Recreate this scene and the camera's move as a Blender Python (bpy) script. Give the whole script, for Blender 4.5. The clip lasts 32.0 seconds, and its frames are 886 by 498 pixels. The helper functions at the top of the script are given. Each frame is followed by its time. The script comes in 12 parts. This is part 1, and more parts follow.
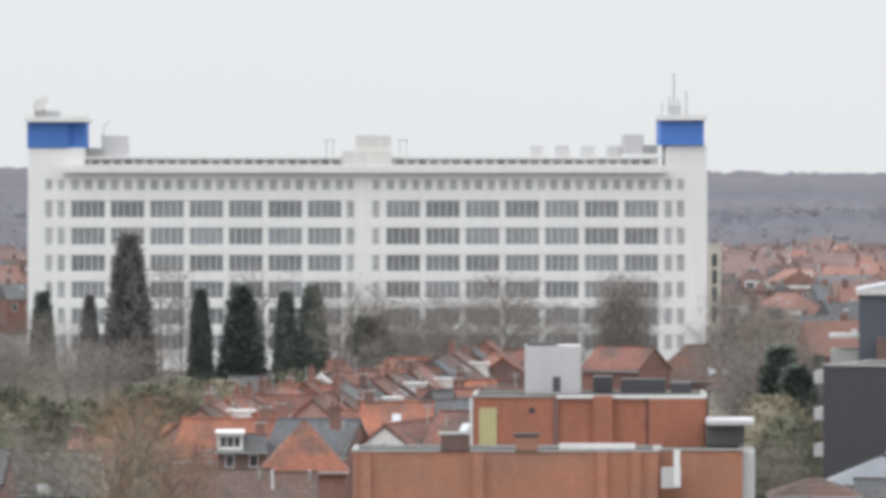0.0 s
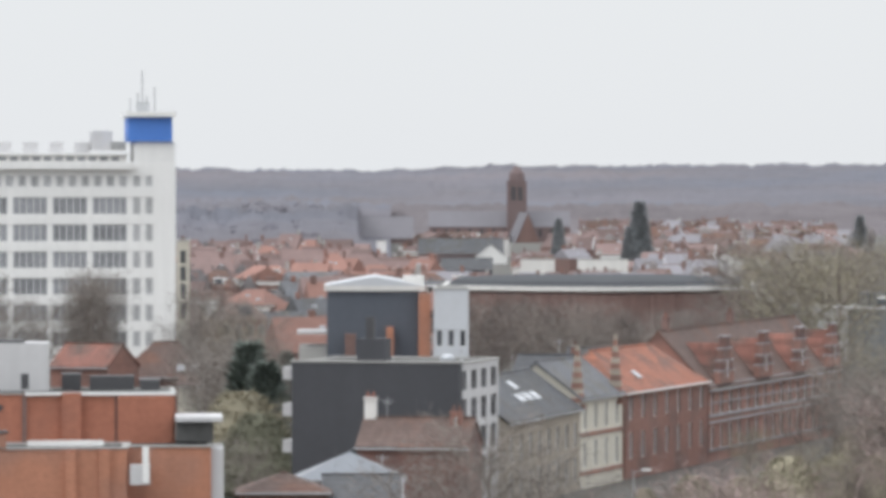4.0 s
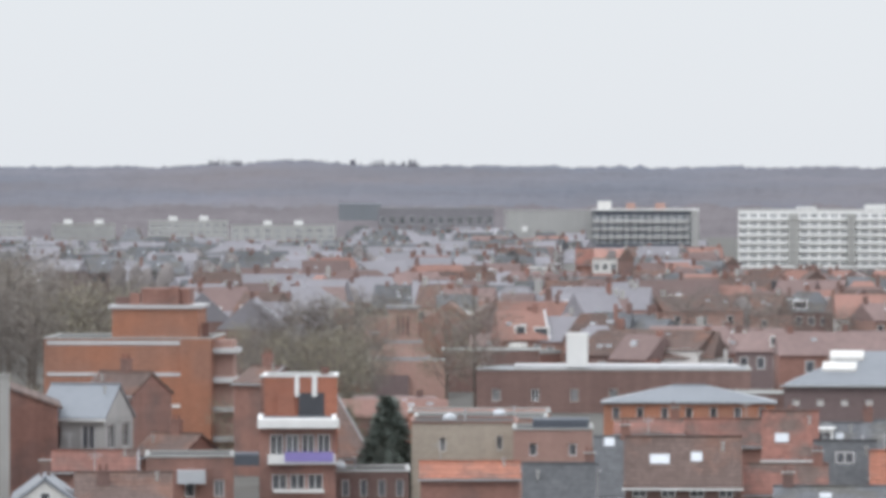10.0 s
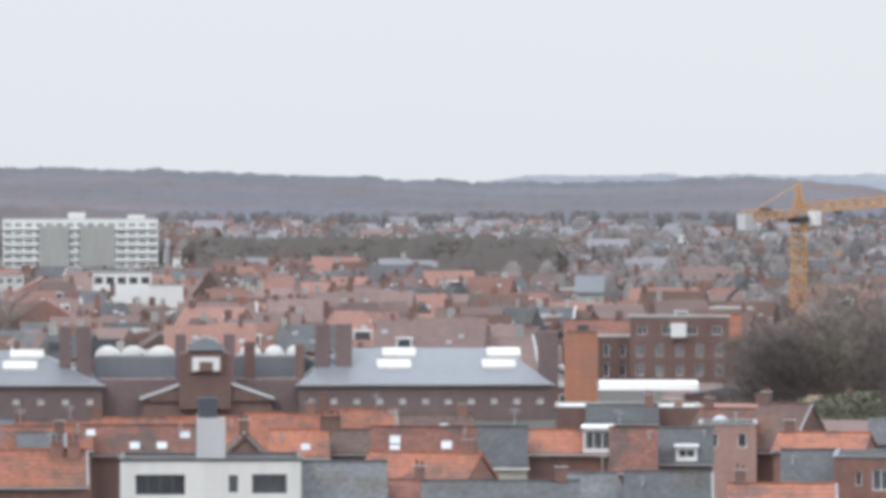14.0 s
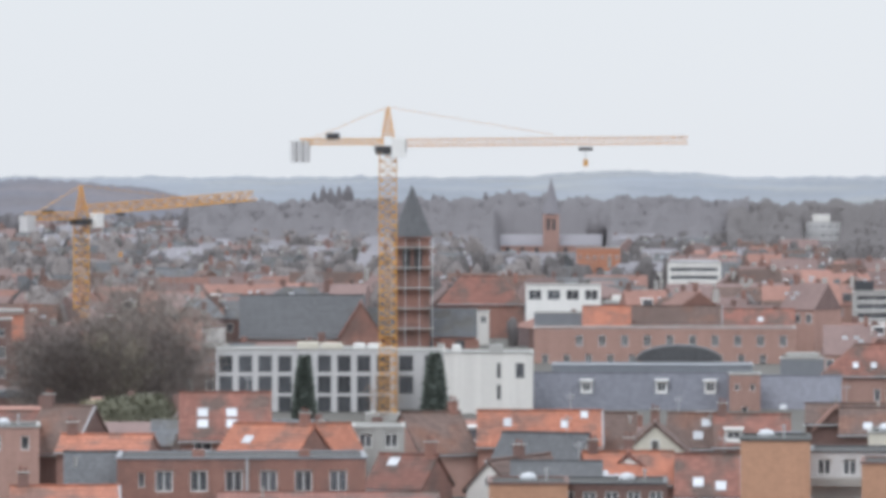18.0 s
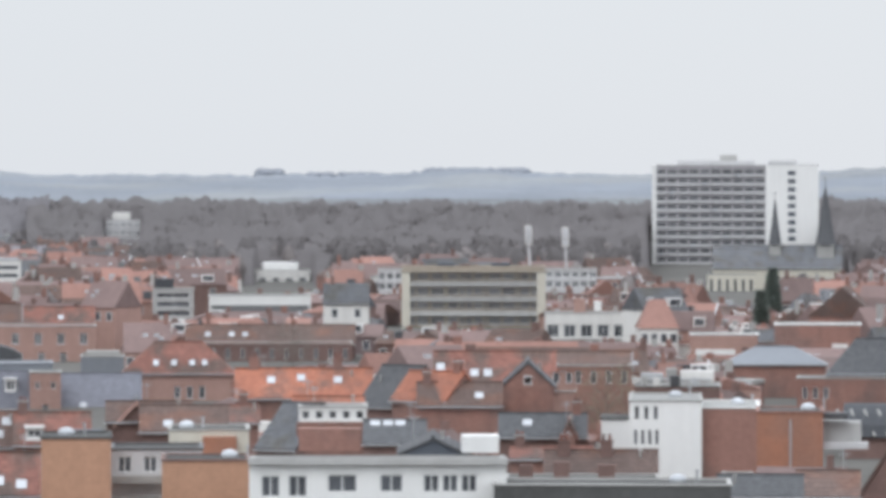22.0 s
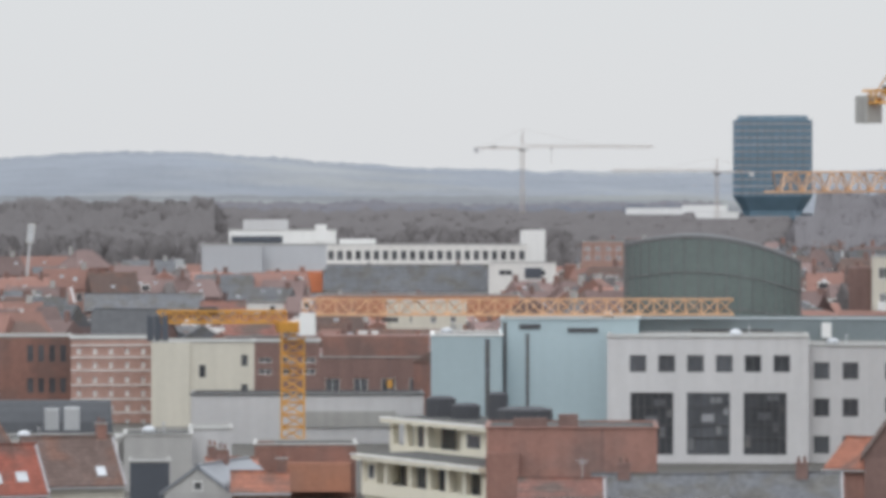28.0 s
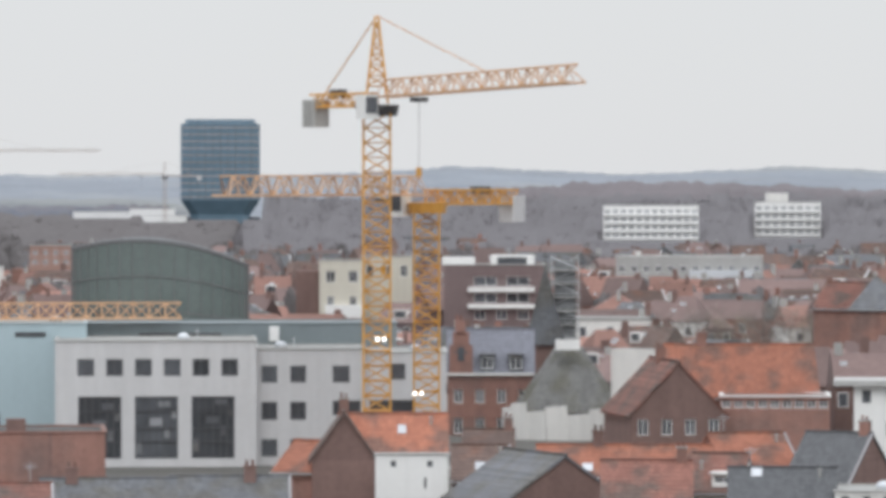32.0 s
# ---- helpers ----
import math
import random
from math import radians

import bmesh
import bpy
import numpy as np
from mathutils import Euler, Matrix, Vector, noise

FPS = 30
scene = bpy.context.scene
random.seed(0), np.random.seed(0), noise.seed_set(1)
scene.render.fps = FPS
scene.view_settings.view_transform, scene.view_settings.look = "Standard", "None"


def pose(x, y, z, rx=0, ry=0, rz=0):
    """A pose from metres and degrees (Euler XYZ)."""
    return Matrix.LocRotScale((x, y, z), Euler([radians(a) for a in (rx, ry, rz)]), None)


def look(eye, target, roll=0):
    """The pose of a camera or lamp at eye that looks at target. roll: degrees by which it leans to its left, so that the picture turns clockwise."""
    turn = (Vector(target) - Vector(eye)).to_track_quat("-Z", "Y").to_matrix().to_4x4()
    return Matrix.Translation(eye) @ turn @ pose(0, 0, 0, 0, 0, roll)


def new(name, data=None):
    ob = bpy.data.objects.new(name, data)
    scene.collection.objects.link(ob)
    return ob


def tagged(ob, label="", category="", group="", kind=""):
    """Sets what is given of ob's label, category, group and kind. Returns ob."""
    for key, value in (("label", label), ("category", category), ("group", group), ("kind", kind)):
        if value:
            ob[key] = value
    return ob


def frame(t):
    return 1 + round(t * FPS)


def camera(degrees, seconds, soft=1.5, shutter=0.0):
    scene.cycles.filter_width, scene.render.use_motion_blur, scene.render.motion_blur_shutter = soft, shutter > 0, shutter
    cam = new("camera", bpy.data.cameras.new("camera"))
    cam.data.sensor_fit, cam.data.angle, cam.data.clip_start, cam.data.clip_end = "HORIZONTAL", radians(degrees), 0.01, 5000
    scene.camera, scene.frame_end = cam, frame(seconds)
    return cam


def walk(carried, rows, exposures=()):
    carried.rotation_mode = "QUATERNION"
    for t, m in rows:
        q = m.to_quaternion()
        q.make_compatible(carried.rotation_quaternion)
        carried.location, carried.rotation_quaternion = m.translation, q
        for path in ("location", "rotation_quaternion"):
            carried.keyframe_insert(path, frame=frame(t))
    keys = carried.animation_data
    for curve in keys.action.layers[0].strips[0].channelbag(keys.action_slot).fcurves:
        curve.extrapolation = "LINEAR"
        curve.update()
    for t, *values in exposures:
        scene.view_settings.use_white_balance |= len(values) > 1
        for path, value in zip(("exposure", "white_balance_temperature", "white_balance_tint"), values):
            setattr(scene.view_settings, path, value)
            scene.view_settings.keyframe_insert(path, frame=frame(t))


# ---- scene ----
cam = camera(10.0, 32.0, soft=4.45)
walk(cam, [
    (0, pose(0, 0, 27, 89.289, 0, 31.107)),
    (0.5, pose(0, 0, 27, 89.280, 0, 30.853)),
    (1, pose(0, 0, 27, 89.233, 0, 30.114)),
    (1.5, pose(0, 0, 27, 89.259, 0, 29.260)),
    (2, pose(0, 0, 27, 89.241, 0, 27.926)),
    (2.5, pose(0, 0, 27, 89.218, 0, 27.077)),
    (4.5, pose(0, 0, 27, 89.237, 0, 24.514)),
    (5, pose(0, 0, 27, 89.207, 0, 23.947)),
    (5.5, pose(0, 0, 27, 89.229, 0, 23.204)),
    (6, pose(0, 0, 27, 89.235, 0, 22.257)),
    (6.5, pose(0, 0, 27, 89.220, 0, 21.495)),
    (7, pose(0, 0, 27, 89.220, 0, 20.511)),
    (7.5, pose(0, 0, 27, 89.208, 0, 18.814)),
    (8, pose(0, 0, 27, 89.213, 0, 17.240)),
    (8.5, pose(0, 0, 27, 89.198, 0, 16.371)),
    (9, pose(0, 0, 27, 89.218, 0, 15.573)),
    (9.5, pose(0, 0, 27, 89.251, 0, 13.824)),
    (10, pose(0, 0, 27, 89.276, 0, 12.656)),
    (10.5, pose(0, 0, 27, 89.309, 0, 11.057)),
    (11, pose(0, 0, 27, 89.285, 0, 9.278)),
    (11.5, pose(0, 0, 27, 89.289, 0, 7.761)),
    (12, pose(0, 0, 27, 89.250, 0, 6.412)),
    (12.5, pose(0, 0, 27, 89.241, 0, 5.055)),
    (13, pose(0, 0, 27, 89.242, 0, 4.160)),
    (13.5, pose(0, 0, 27, 89.238, 0, 3.300)),
    (14, pose(0, 0, 27, 89.264, 0, 2.196)),
    (14.5, pose(0, 0, 27, 89.284, 0, 0.671)),
    (16.5, pose(0, 0, 27, 89.238, 0, -2.929)),
    (17, pose(0, 0, 27, 89.253, 0, -3.993)),
    (17.5, pose(0, 0, 27, 89.266, 0, -5.001)),
    (18, pose(0, 0, 27, 89.286, 0, -5.909)),
    (18.5, pose(0, 0, 27, 89.226, 0, -6.873)),
    (19, pose(0, 0, 27, 89.239, 0, -8.117)),
    (19.5, pose(0, 0, 27, 89.246, 0, -9.172)),
    (20, pose(0, 0, 27, 89.239, 0, -10.238)),
    (20.5, pose(0, 0, 27, 89.198, 0, -11.193)),
    (21, pose(0, 0, 27, 89.237, 0, -12.018)),
    (21.5, pose(0, 0, 27, 89.247, 0, -12.881)),
    (22, pose(0, 0, 27, 89.261, 0, -13.816)),
    (22.5, pose(0, 0, 27, 89.289, 0, -14.711)),
    (23, pose(0, 0, 27, 89.295, 0, -15.567)),
    (23.5, pose(0, 0, 27, 89.259, 0, -16.414)),
    (24, pose(0, 0, 27, 89.283, 0, -17.257)),
    (24.5, pose(0, 0, 27, 89.274, 0, -18.109)),
    (25, pose(0, 0, 27, 89.315, 0, -19.104)),
    (25.5, pose(0, 0, 27, 89.296, 0, -20.374)),
    (26, pose(0, 0, 27, 89.304, 0, -21.357)),
    (26.5, pose(0, 0, 27, 89.295, 0, -22.440)),
    (28.5, pose(0, 0, 27, 89.223, 0, -25.631)),
    (29, pose(0, 0, 27, 89.230, 0, -26.493)),
    (29.5, pose(0, 0, 27, 89.229, 0, -27.319)),
    (30, pose(0, 0, 27, 89.253, 0, -27.989)),
    (30.5, pose(0, 0, 27, 89.225, 0, -28.827)),
    (31, pose(0, 0, 27, 89.228, 0, -29.606)),
    (31.5, pose(0, 0, 27, 89.265, 0, -30.450)),
    (32, pose(0, 0, 27, 89.270, 0, -31.115)),
], exposures=[(0,0.06,6400,9.5),(5,0.05,6330,9.5),(12,0.03,6160,9.5),(20,0.0,6110,9.5),(22,-0.05,6130,9.5),(24,-0.17,6200,9.5),(26,-0.19,6260,9.5),(29,-0.16,6280,9.5),(32,-0.13,6300,9.5)])

# ---------------------------------------------------------------- world, sun
world = bpy.data.worlds.new("overcast_sky")
scene.world = world
world.use_nodes = True
wn, wl = world.node_tree.nodes, world.node_tree.links
wn.clear()
w_out = wn.new("ShaderNodeOutputWorld")
w_bg = wn.new("ShaderNodeBackground")
w_sky = wn.new("ShaderNodeTexSky")
w_sky.sky_type, w_sky.sun_disc = "NISHITA", False
w_sky.sun_elevation, w_sky.sun_rotation = radians(38), radians(35)
w_co = wn.new("ShaderNodeTexCoord")
w_sep = wn.new("ShaderNodeSeparateXYZ")
w_ramp = wn.new("ShaderNodeValToRGB")
w_ramp.color_ramp.elements[0].position, w_ramp.color_ramp.elements[0].color = 0.0, (0.820, 0.832, 0.848, 1)
w_ramp.color_ramp.elements[1].position, w_ramp.color_ramp.elements[1].color = 0.75, (1.75, 1.78, 1.82, 1)
w_el = w_ramp.color_ramp.elements.new(0.05)
w_el.color = (0.836, 0.846, 0.856, 1)
w_el = w_ramp.color_ramp.elements.new(0.28)
w_el.color = (1.40, 1.42, 1.44, 1)
w_cloud = wn.new("ShaderNodeTexNoise")
w_cloud.inputs["Scale"].default_value, w_cloud.inputs["Detail"].default_value = 2.2, 5
w_mul = wn.new("ShaderNodeMix")
w_mul.data_type, w_mul.blend_type = "RGBA", "MULTIPLY"
w_mul.inputs[0].default_value = 0.06
w_dim = wn.new("ShaderNodeVectorMath")
w_dim.operation = "SCALE"
w_dim.inputs[3].default_value = 0.08
w_mix = wn.new("ShaderNodeMix")
w_mix.data_type = "RGBA"
w_mix.inputs[0].default_value = 0.94
wl.new(w_co.outputs["Generated"], w_sep.inputs[0])
wl.new(w_co.outputs["Generated"], w_cloud.inputs["Vector"])
wl.new(w_sep.outputs["Z"], w_ramp.inputs["Fac"])
wl.new(w_ramp.outputs[0], w_mul.inputs[6])
wl.new(w_cloud.outputs["Fac"], w_mul.inputs[7])
wl.new(w_sky.outputs[0], w_dim.inputs[0])
wl.new(w_dim.outputs[0], w_mix.inputs[6])
wl.new(w_mul.outputs[2], w_mix.inputs[7])
wl.new(w_mix.outputs[2], w_bg.inputs["Color"])
wl.new(w_bg.outputs[0], w_out.inputs[0])
sun = new("sun", bpy.data.lights.new("sun", "SUN"))
sun.data.energy, sun.data.angle, sun.data.color = 0.9, radians(25), (1.0, 0.97, 0.93)
sun.matrix_world = look((-60, -80, 110), (0, 0, 0))

# ---------------------------------------------------------------- materials
MATS = {}


def mat(name, rgb, rough=0.8, var=0.22, big=0.12, fine=1.7, bump=0.25, metal=0.0, pattern="", spread=0.12, streak=0.0, spec=0.4, second=None):
    m = bpy.data.materials.new(name)
    m.use_nodes = True
    n, l = m.node_tree.nodes, m.node_tree.links
    b = n["Principled BSDF"]
    b.inputs["Roughness"].default_value, b.inputs["Metallic"].default_value = rough, metal
    b.inputs["Specular IOR Level"].default_value = spec
    geo, obj = n.new("ShaderNodeNewGeometry"), n.new("ShaderNodeObjectInfo")
    co = n.new("ShaderNodeTexCoord")

    def noise_at(scale, detail, src):
        t = n.new("ShaderNodeTexNoise")
        t.inputs["Scale"].default_value, t.inputs["Detail"].default_value = scale, detail
        l.new(src, t.inputs["Vector"])
        return t.outputs["Fac"]

    def mathn(op, a, c):
        t = n.new("ShaderNodeMath")
        t.operation = op
        for i, v in enumerate((a, c)):
            if isinstance(v, (int, float)):
                t.inputs[i].default_value = v
            else:
                l.new(v, t.inputs[i])
        return t.outputs[0]

    p = geo.outputs["Position"]
    f1, f2 = noise_at(big, 3, p), noise_at(fine, 4, p)
    fac = mathn("ADD", mathn("MULTIPLY", f1, 0.55), mathn("MULTIPLY", f2, 0.45))
    if streak:
        mp = n.new("ShaderNodeMapping")
        mp.inputs["Scale"].default_value = (1.1, 1.1, 0.07)
        l.new(p, mp.inputs[0])
        f3 = noise_at(1.0, 4, mp.outputs[0])
        fac = mathn("ADD", mathn("MULTIPLY", fac, 1 - streak), mathn("MULTIPLY", f3, streak))
    val = mathn("ADD", mathn("MULTIPLY", mathn("SUBTRACT", fac, 0.5), 4 * var), 1.0)
    rnd = mathn("ADD", obj.outputs["Random"], mathn("MULTIPLY", geo.outputs["Random Per Island"], 0.999))
    val = mathn("MULTIPLY", val, mathn("ADD", mathn("MULTIPLY", mathn("SUBTRACT", mathn("FRACT", rnd, 0), 0.5), 2 * spread), 1.0))
    height = f2
    if pattern in ("brick", "tile", "slate"):
        mp = n.new("ShaderNodeMapping")
        mp.inputs["Rotation"].default_value = (radians(90), 0, 0)
        l.new(co.outputs["Object"], mp.inputs[0])
        t = n.new("ShaderNodeTexBrick")
        w, h, j = {"brick": (0.22, 0.075, 0.012), "tile": (0.26, 0.3, 0.03), "slate": (0.3, 0.22, 0.012)}[pattern]
        t.inputs["Scale"].default_value = 1.0
        t.inputs["Brick Width"].default_value, t.inputs["Row Height"].default_value = w, h
        t.inputs["Mortar Size"].default_value = j
        t.inputs["Color1"].default_value, t.inputs["Color2"].default_value = (1.1, 1.1, 1.1, 1), (0.82, 0.82, 0.82, 1)
        t.inputs["Mortar"].default_value = (1.05, 1.05, 1.05, 1) if pattern == "brick" else (0.55, 0.55, 0.55, 1)
        l.new(mp.outputs[0], t.inputs["Vector"])
        bw = n.new("ShaderNodeRGBToBW")
        l.new(t.outputs["Color"], bw.inputs[0])
        val = mathn("MULTIPLY", val, bw.outputs[0])
        height = mathn("SUBTRACT", f2, mathn("MULTIPLY", t.outputs["Fac"], 0.8))
    if pattern == "ribs":
        t = n.new("ShaderNodeTexWave")
        t.inputs["Scale"].default_value = 1.6
        l.new(co.outputs["Object"], t.inputs["Vector"])
        height = mathn("ADD", t.outputs["Fac"], mathn("MULTIPLY", f2, 0.2))
    mul = n.new("ShaderNodeVectorMath")
    mul.operation = "SCALE"
    mul.inputs[0].default_value = rgb
    if second:
        # patches of a second colour: fields, clearings, moss
        rgb2, scale2, lo, hi = second
        rp = n.new("ShaderNodeMapRange")
        rp.inputs["From Min"].default_value, rp.inputs["From Max"].default_value = lo, hi
        l.new(noise_at(scale2, 3, p), rp.inputs["Value"])
        mx = n.new("ShaderNodeMix")
        mx.data_type = "RGBA"
        mx.inputs[6].default_value, mx.inputs[7].default_value = (*rgb, 1), (*rgb2, 1)
        l.new(rp.outputs[0], mx.inputs[0])
        l.new(mx.outputs[2], mul.inputs[0])
    l.new(val, mul.inputs[3])
    l.new(mul.outputs[0], b.inputs["Base Color"])
    if bump:
        bp = n.new("ShaderNodeBump")
        bp.inputs["Strength"].default_value, bp.inputs["Distance"].default_value = bump, 0.05
        l.new(height, bp.inputs["Height"])
        l.new(bp.outputs[0], b.inputs["Normal"])
    MATS[name] = m
    return m


mat("orange_tile", (0.385, 0.15, 0.095), 0.75, 0.3, pattern="tile", spread=0.16, streak=0.3, second=((0.21, 0.115, 0.09), 0.45, 0.46, 0.66))
mat("red_tile", (0.25, 0.114, 0.09), 0.8, 0.34, pattern="tile", spread=0.2, streak=0.3, second=((0.135, 0.095, 0.082), 0.4, 0.46, 0.64))
mat("brown_tile", (0.15, 0.105, 0.092), 0.85, 0.34, pattern="tile", spread=0.18, streak=0.3, second=((0.19, 0.105, 0.08), 0.35, 0.5, 0.68))
mat("slate", (0.142, 0.146, 0.158), 0.7, 0.3, pattern="slate", spread=0.22, streak=0.3, spec=0.2, second=((0.125, 0.12, 0.112), 0.4, 0.45, 0.65))
mat("dark_slate", (0.108, 0.11, 0.117), 0.7, 0.22, pattern="slate", spread=0.18, streak=0.3, spec=0.2)
mat("zinc", (0.235, 0.25, 0.275), 0.45, 0.14, metal=0.3, pattern="ribs", streak=0.3)
mat("bitumen", (0.10, 0.10, 0.098), 0.95, 0.3, spec=0.15)
mat("gravel_roof", (0.30, 0.30, 0.29), 0.95, 0.25)
mat("brick_orange", (0.40, 0.185, 0.118), 0.85, 0.2, pattern="brick", streak=0.4, second=((0.34, 0.18, 0.13), 0.2, 0.45, 0.65))
mat("brick_tan", (0.47, 0.27, 0.178), 0.85, 0.14, pattern="brick", streak=0.3)
mat("brick_red", (0.275, 0.15, 0.122), 0.85, 0.28, pattern="brick", streak=0.35, second=((0.19, 0.125, 0.11), 0.25, 0.45, 0.68))
mat("brick_brown", (0.19, 0.122, 0.108), 0.88, 0.28, pattern="brick", streak=0.4)
mat("brick_russet", (0.20, 0.105, 0.085), 0.88, 0.3, pattern="brick", streak=0.45, second=((0.13, 0.085, 0.078), 0.22, 0.45, 0.65))
mat("brick_vermilion", (0.37, 0.15, 0.098), 0.85, 0.2, pattern="brick", streak=0.4, second=((0.30, 0.135, 0.095), 0.2, 0.45, 0.65))
mat("brick_pink", (0.37, 0.235, 0.20), 0.88, 0.18, pattern="brick", streak=0.35)
mat("brick_purple", (0.19, 0.142, 0.14), 0.88, 0.18, pattern="brick", streak=0.35)
mat("white_paint", (0.76, 0.755, 0.74), 0.7, 0.08, streak=0.5, spread=0.04)
mat("old_white", (0.66, 0.645, 0.62), 0.75, 0.14, streak=0.6, spread=0.06)
mat("ivory_paint", (0.76, 0.715, 0.59), 0.7, 0.08, streak=0.4, spread=0.04)
mat("cream_render", (0.56, 0.53, 0.455), 0.8, 0.12, streak=0.5, spread=0.06)
mat("beige_brick", (0.37, 0.325, 0.27), 0.85, 0.16, pattern="brick", streak=0.4)
mat("teal_roof", (0.18, 0.21, 0.22), 0.55, 0.14, streak=0.3, pattern="ribs")
mat("grey_render", (0.40, 0.395, 0.385), 0.85, 0.16, streak=0.5)
mat("light_concrete", (0.53, 0.525, 0.53), 0.85, 0.13, streak=0.5, spread=0.05)
mat("concrete", (0.37, 0.365, 0.35), 0.88, 0.18, streak=0.5)
mat("black_cladding", (0.062, 0.064, 0.072), 0.75, 0.14, streak=0.3, spread=0.05)
mat("dark_cladding", (0.085, 0.095, 0.115), 0.7, 0.14, streak=0.3)
mat("grey_metal", (0.50, 0.515, 0.54), 0.5, 0.08, metal=0.2, pattern="ribs", streak=0.3)
mat("blue_panel", (0.07, 0.185, 0.53), 0.55, 0.08, streak=0.3)
mat("pale_blue_panel", (0.36, 0.445, 0.475), 0.5, 0.07, pattern="ribs", streak=0.35)
mat("window_glass", (0.085, 0.09, 0.10), 0.12, 0.3, big=0.4, fine=0.8, bump=0.0, spread=0.35, spec=0.6)
mat("grey_glass", (0.25, 0.255, 0.27), 0.18, 0.25, big=0.3, fine=0.8, bump=0.0, spread=0.25, spec=0.6)
mat("tower_glass", (0.11, 0.175, 0.23), 0.15, 0.2, bump=0.0, spread=0.12, spec=0.7)
mat("green_glass", (0.135, 0.168, 0.16), 0.12, 0.2, bump=0.0, spread=0.15, spec=0.7)
mat("sky_glass", (0.54, 0.56, 0.59), 0.2, 0.1, bump=0.0, spread=0.15)
mat("white_frame", (0.72, 0.72, 0.71), 0.5, 0.05, bump=0.05, spread=0.05)
mat("dark_frame", (0.075, 0.075, 0.08), 0.5, 0.1, bump=0.05)
mat("dark_steel", (0.07, 0.07, 0.075), 0.55, 0.15, bump=0.1)
mat("galvanised", (0.45, 0.46, 0.47), 0.45, 0.12, metal=0.4, bump=0.1)
mat("crane_yellow", (0.60, 0.305, 0.065), 0.5, 0.12, bump=0.05, spread=0.06)
mat("crane_pale", (0.62, 0.38, 0.22), 0.55, 0.12, bump=0.05, spread=0.06)
# crane orange greyed for the far cranes, haze put into the paint
mat("crane_hazed", (0.46, 0.40, 0.36), 0.6, 0.12, bump=0.05, spread=0.06)
mat("grey_shingle", (0.205, 0.203, 0.197), 0.8, 0.3, pattern="slate", spread=0.15, streak=0.4, spec=0.15, second=((0.16, 0.155, 0.13), 0.3, 0.45, 0.65))
mat("blue_slate", (0.178, 0.182, 0.212), 0.6, 0.14, pattern="slate", streak=0.35, spec=0.2)
mat("crane_red", (0.50, 0.17, 0.08), 0.5, 0.12, bump=0.05)
mat("khaki_door", (0.42, 0.38, 0.20), 0.6, 0.1)
mat("purple_cloth", (0.24, 0.20, 0.45), 0.8, 0.1)
mat("bark", (0.19,0.16,0.14), 0.95, 0.25)
mat("twigs", (0.236, 0.211, 0.192), 0.95, 0.25, bump=0.0, spread=0.13, spec=0.1)
mat("twigs_grey", (0.236, 0.222, 0.208), 0.95, 0.22, bump=0.0, spread=0.13, spec=0.1)
mat("twigs_dark", (0.125, 0.108, 0.102), 0.95, 0.22, bump=0.0, spread=0.13, spec=0.1)
mat("grey_cladding", (0.175, 0.18, 0.186), 0.8, 0.16, streak=0.4)
mat("twigs_olive", (0.27, 0.245, 0.18), 0.95, 0.25, bump=0.0, spread=0.3)
mat("twigs_pink", (0.33, 0.25, 0.235), 0.95, 0.2, bump=0.0, spread=0.3)
mat("twigs_rust", (0.310, 0.190, 0.115), 0.95, 0.2, bump=0.0, spread=0.3)
mat("conifer", (0.15, 0.175, 0.155), 0.95, 0.3, bump=0.0, spread=0.4)
mat("conifer_grey", (0.21,0.2,0.192), 0.95, 0.3, bump=0.0, spread=0.4)
mat("ivy", (0.145, 0.145, 0.105), 0.9, 0.3, bump=0.0, spread=0.3)
mat("earth", (0.115, 0.11, 0.10), 0.95, 0.35, big=0.02, fine=0.25)
mat("asphalt", (0.06, 0.06, 0.062), 0.9, 0.2)
# distant woods: bluish haze is put into the base colour
mat("hazed_wood", (0.108, 0.116, 0.145), 1.0, 0.30, big=0.004, fine=0.03, bump=0.0, spread=0.06, second=((0.135, 0.120, 0.130), 0.0035, 0.30, 0.70))
# farthest hills and fields, painted pale blue-grey to stand for haze
mat("hazed_hill_blue", (0.205, 0.224, 0.255), 1.0, 0.22, big=0.003, fine=0.018, bump=0.0, spread=0.12, second=((0.235, 0.245, 0.255), 0.0042, 0.50, 0.64))
mat("hazed_field", (0.165, 0.172, 0.185), 1.0, 0.18, big=0.004, fine=0.02, bump=0.0, spread=0.05, second=((0.20, 0.21, 0.21), 0.004, 0.5, 0.65))
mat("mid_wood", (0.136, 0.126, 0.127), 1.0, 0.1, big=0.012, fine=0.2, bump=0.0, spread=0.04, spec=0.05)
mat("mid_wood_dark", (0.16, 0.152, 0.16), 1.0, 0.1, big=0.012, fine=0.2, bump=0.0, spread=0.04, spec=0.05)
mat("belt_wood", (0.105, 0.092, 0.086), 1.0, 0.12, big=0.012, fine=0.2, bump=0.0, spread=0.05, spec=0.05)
# conifer green lightened to grey: painted haze for the far cypresses
mat("hazed_conifer", (0.29, 0.305, 0.315), 0.95, 0.2, bump=0.0, spread=0.2, spec=0.1)
mat("garden_twigs", (0.21, 0.19, 0.186), 1.0, 0.2, big=0.012, fine=0.5, bump=0.0, spread=0.09, spec=0.05)
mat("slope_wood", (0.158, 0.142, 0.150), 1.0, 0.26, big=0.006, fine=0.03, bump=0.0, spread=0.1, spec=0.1)
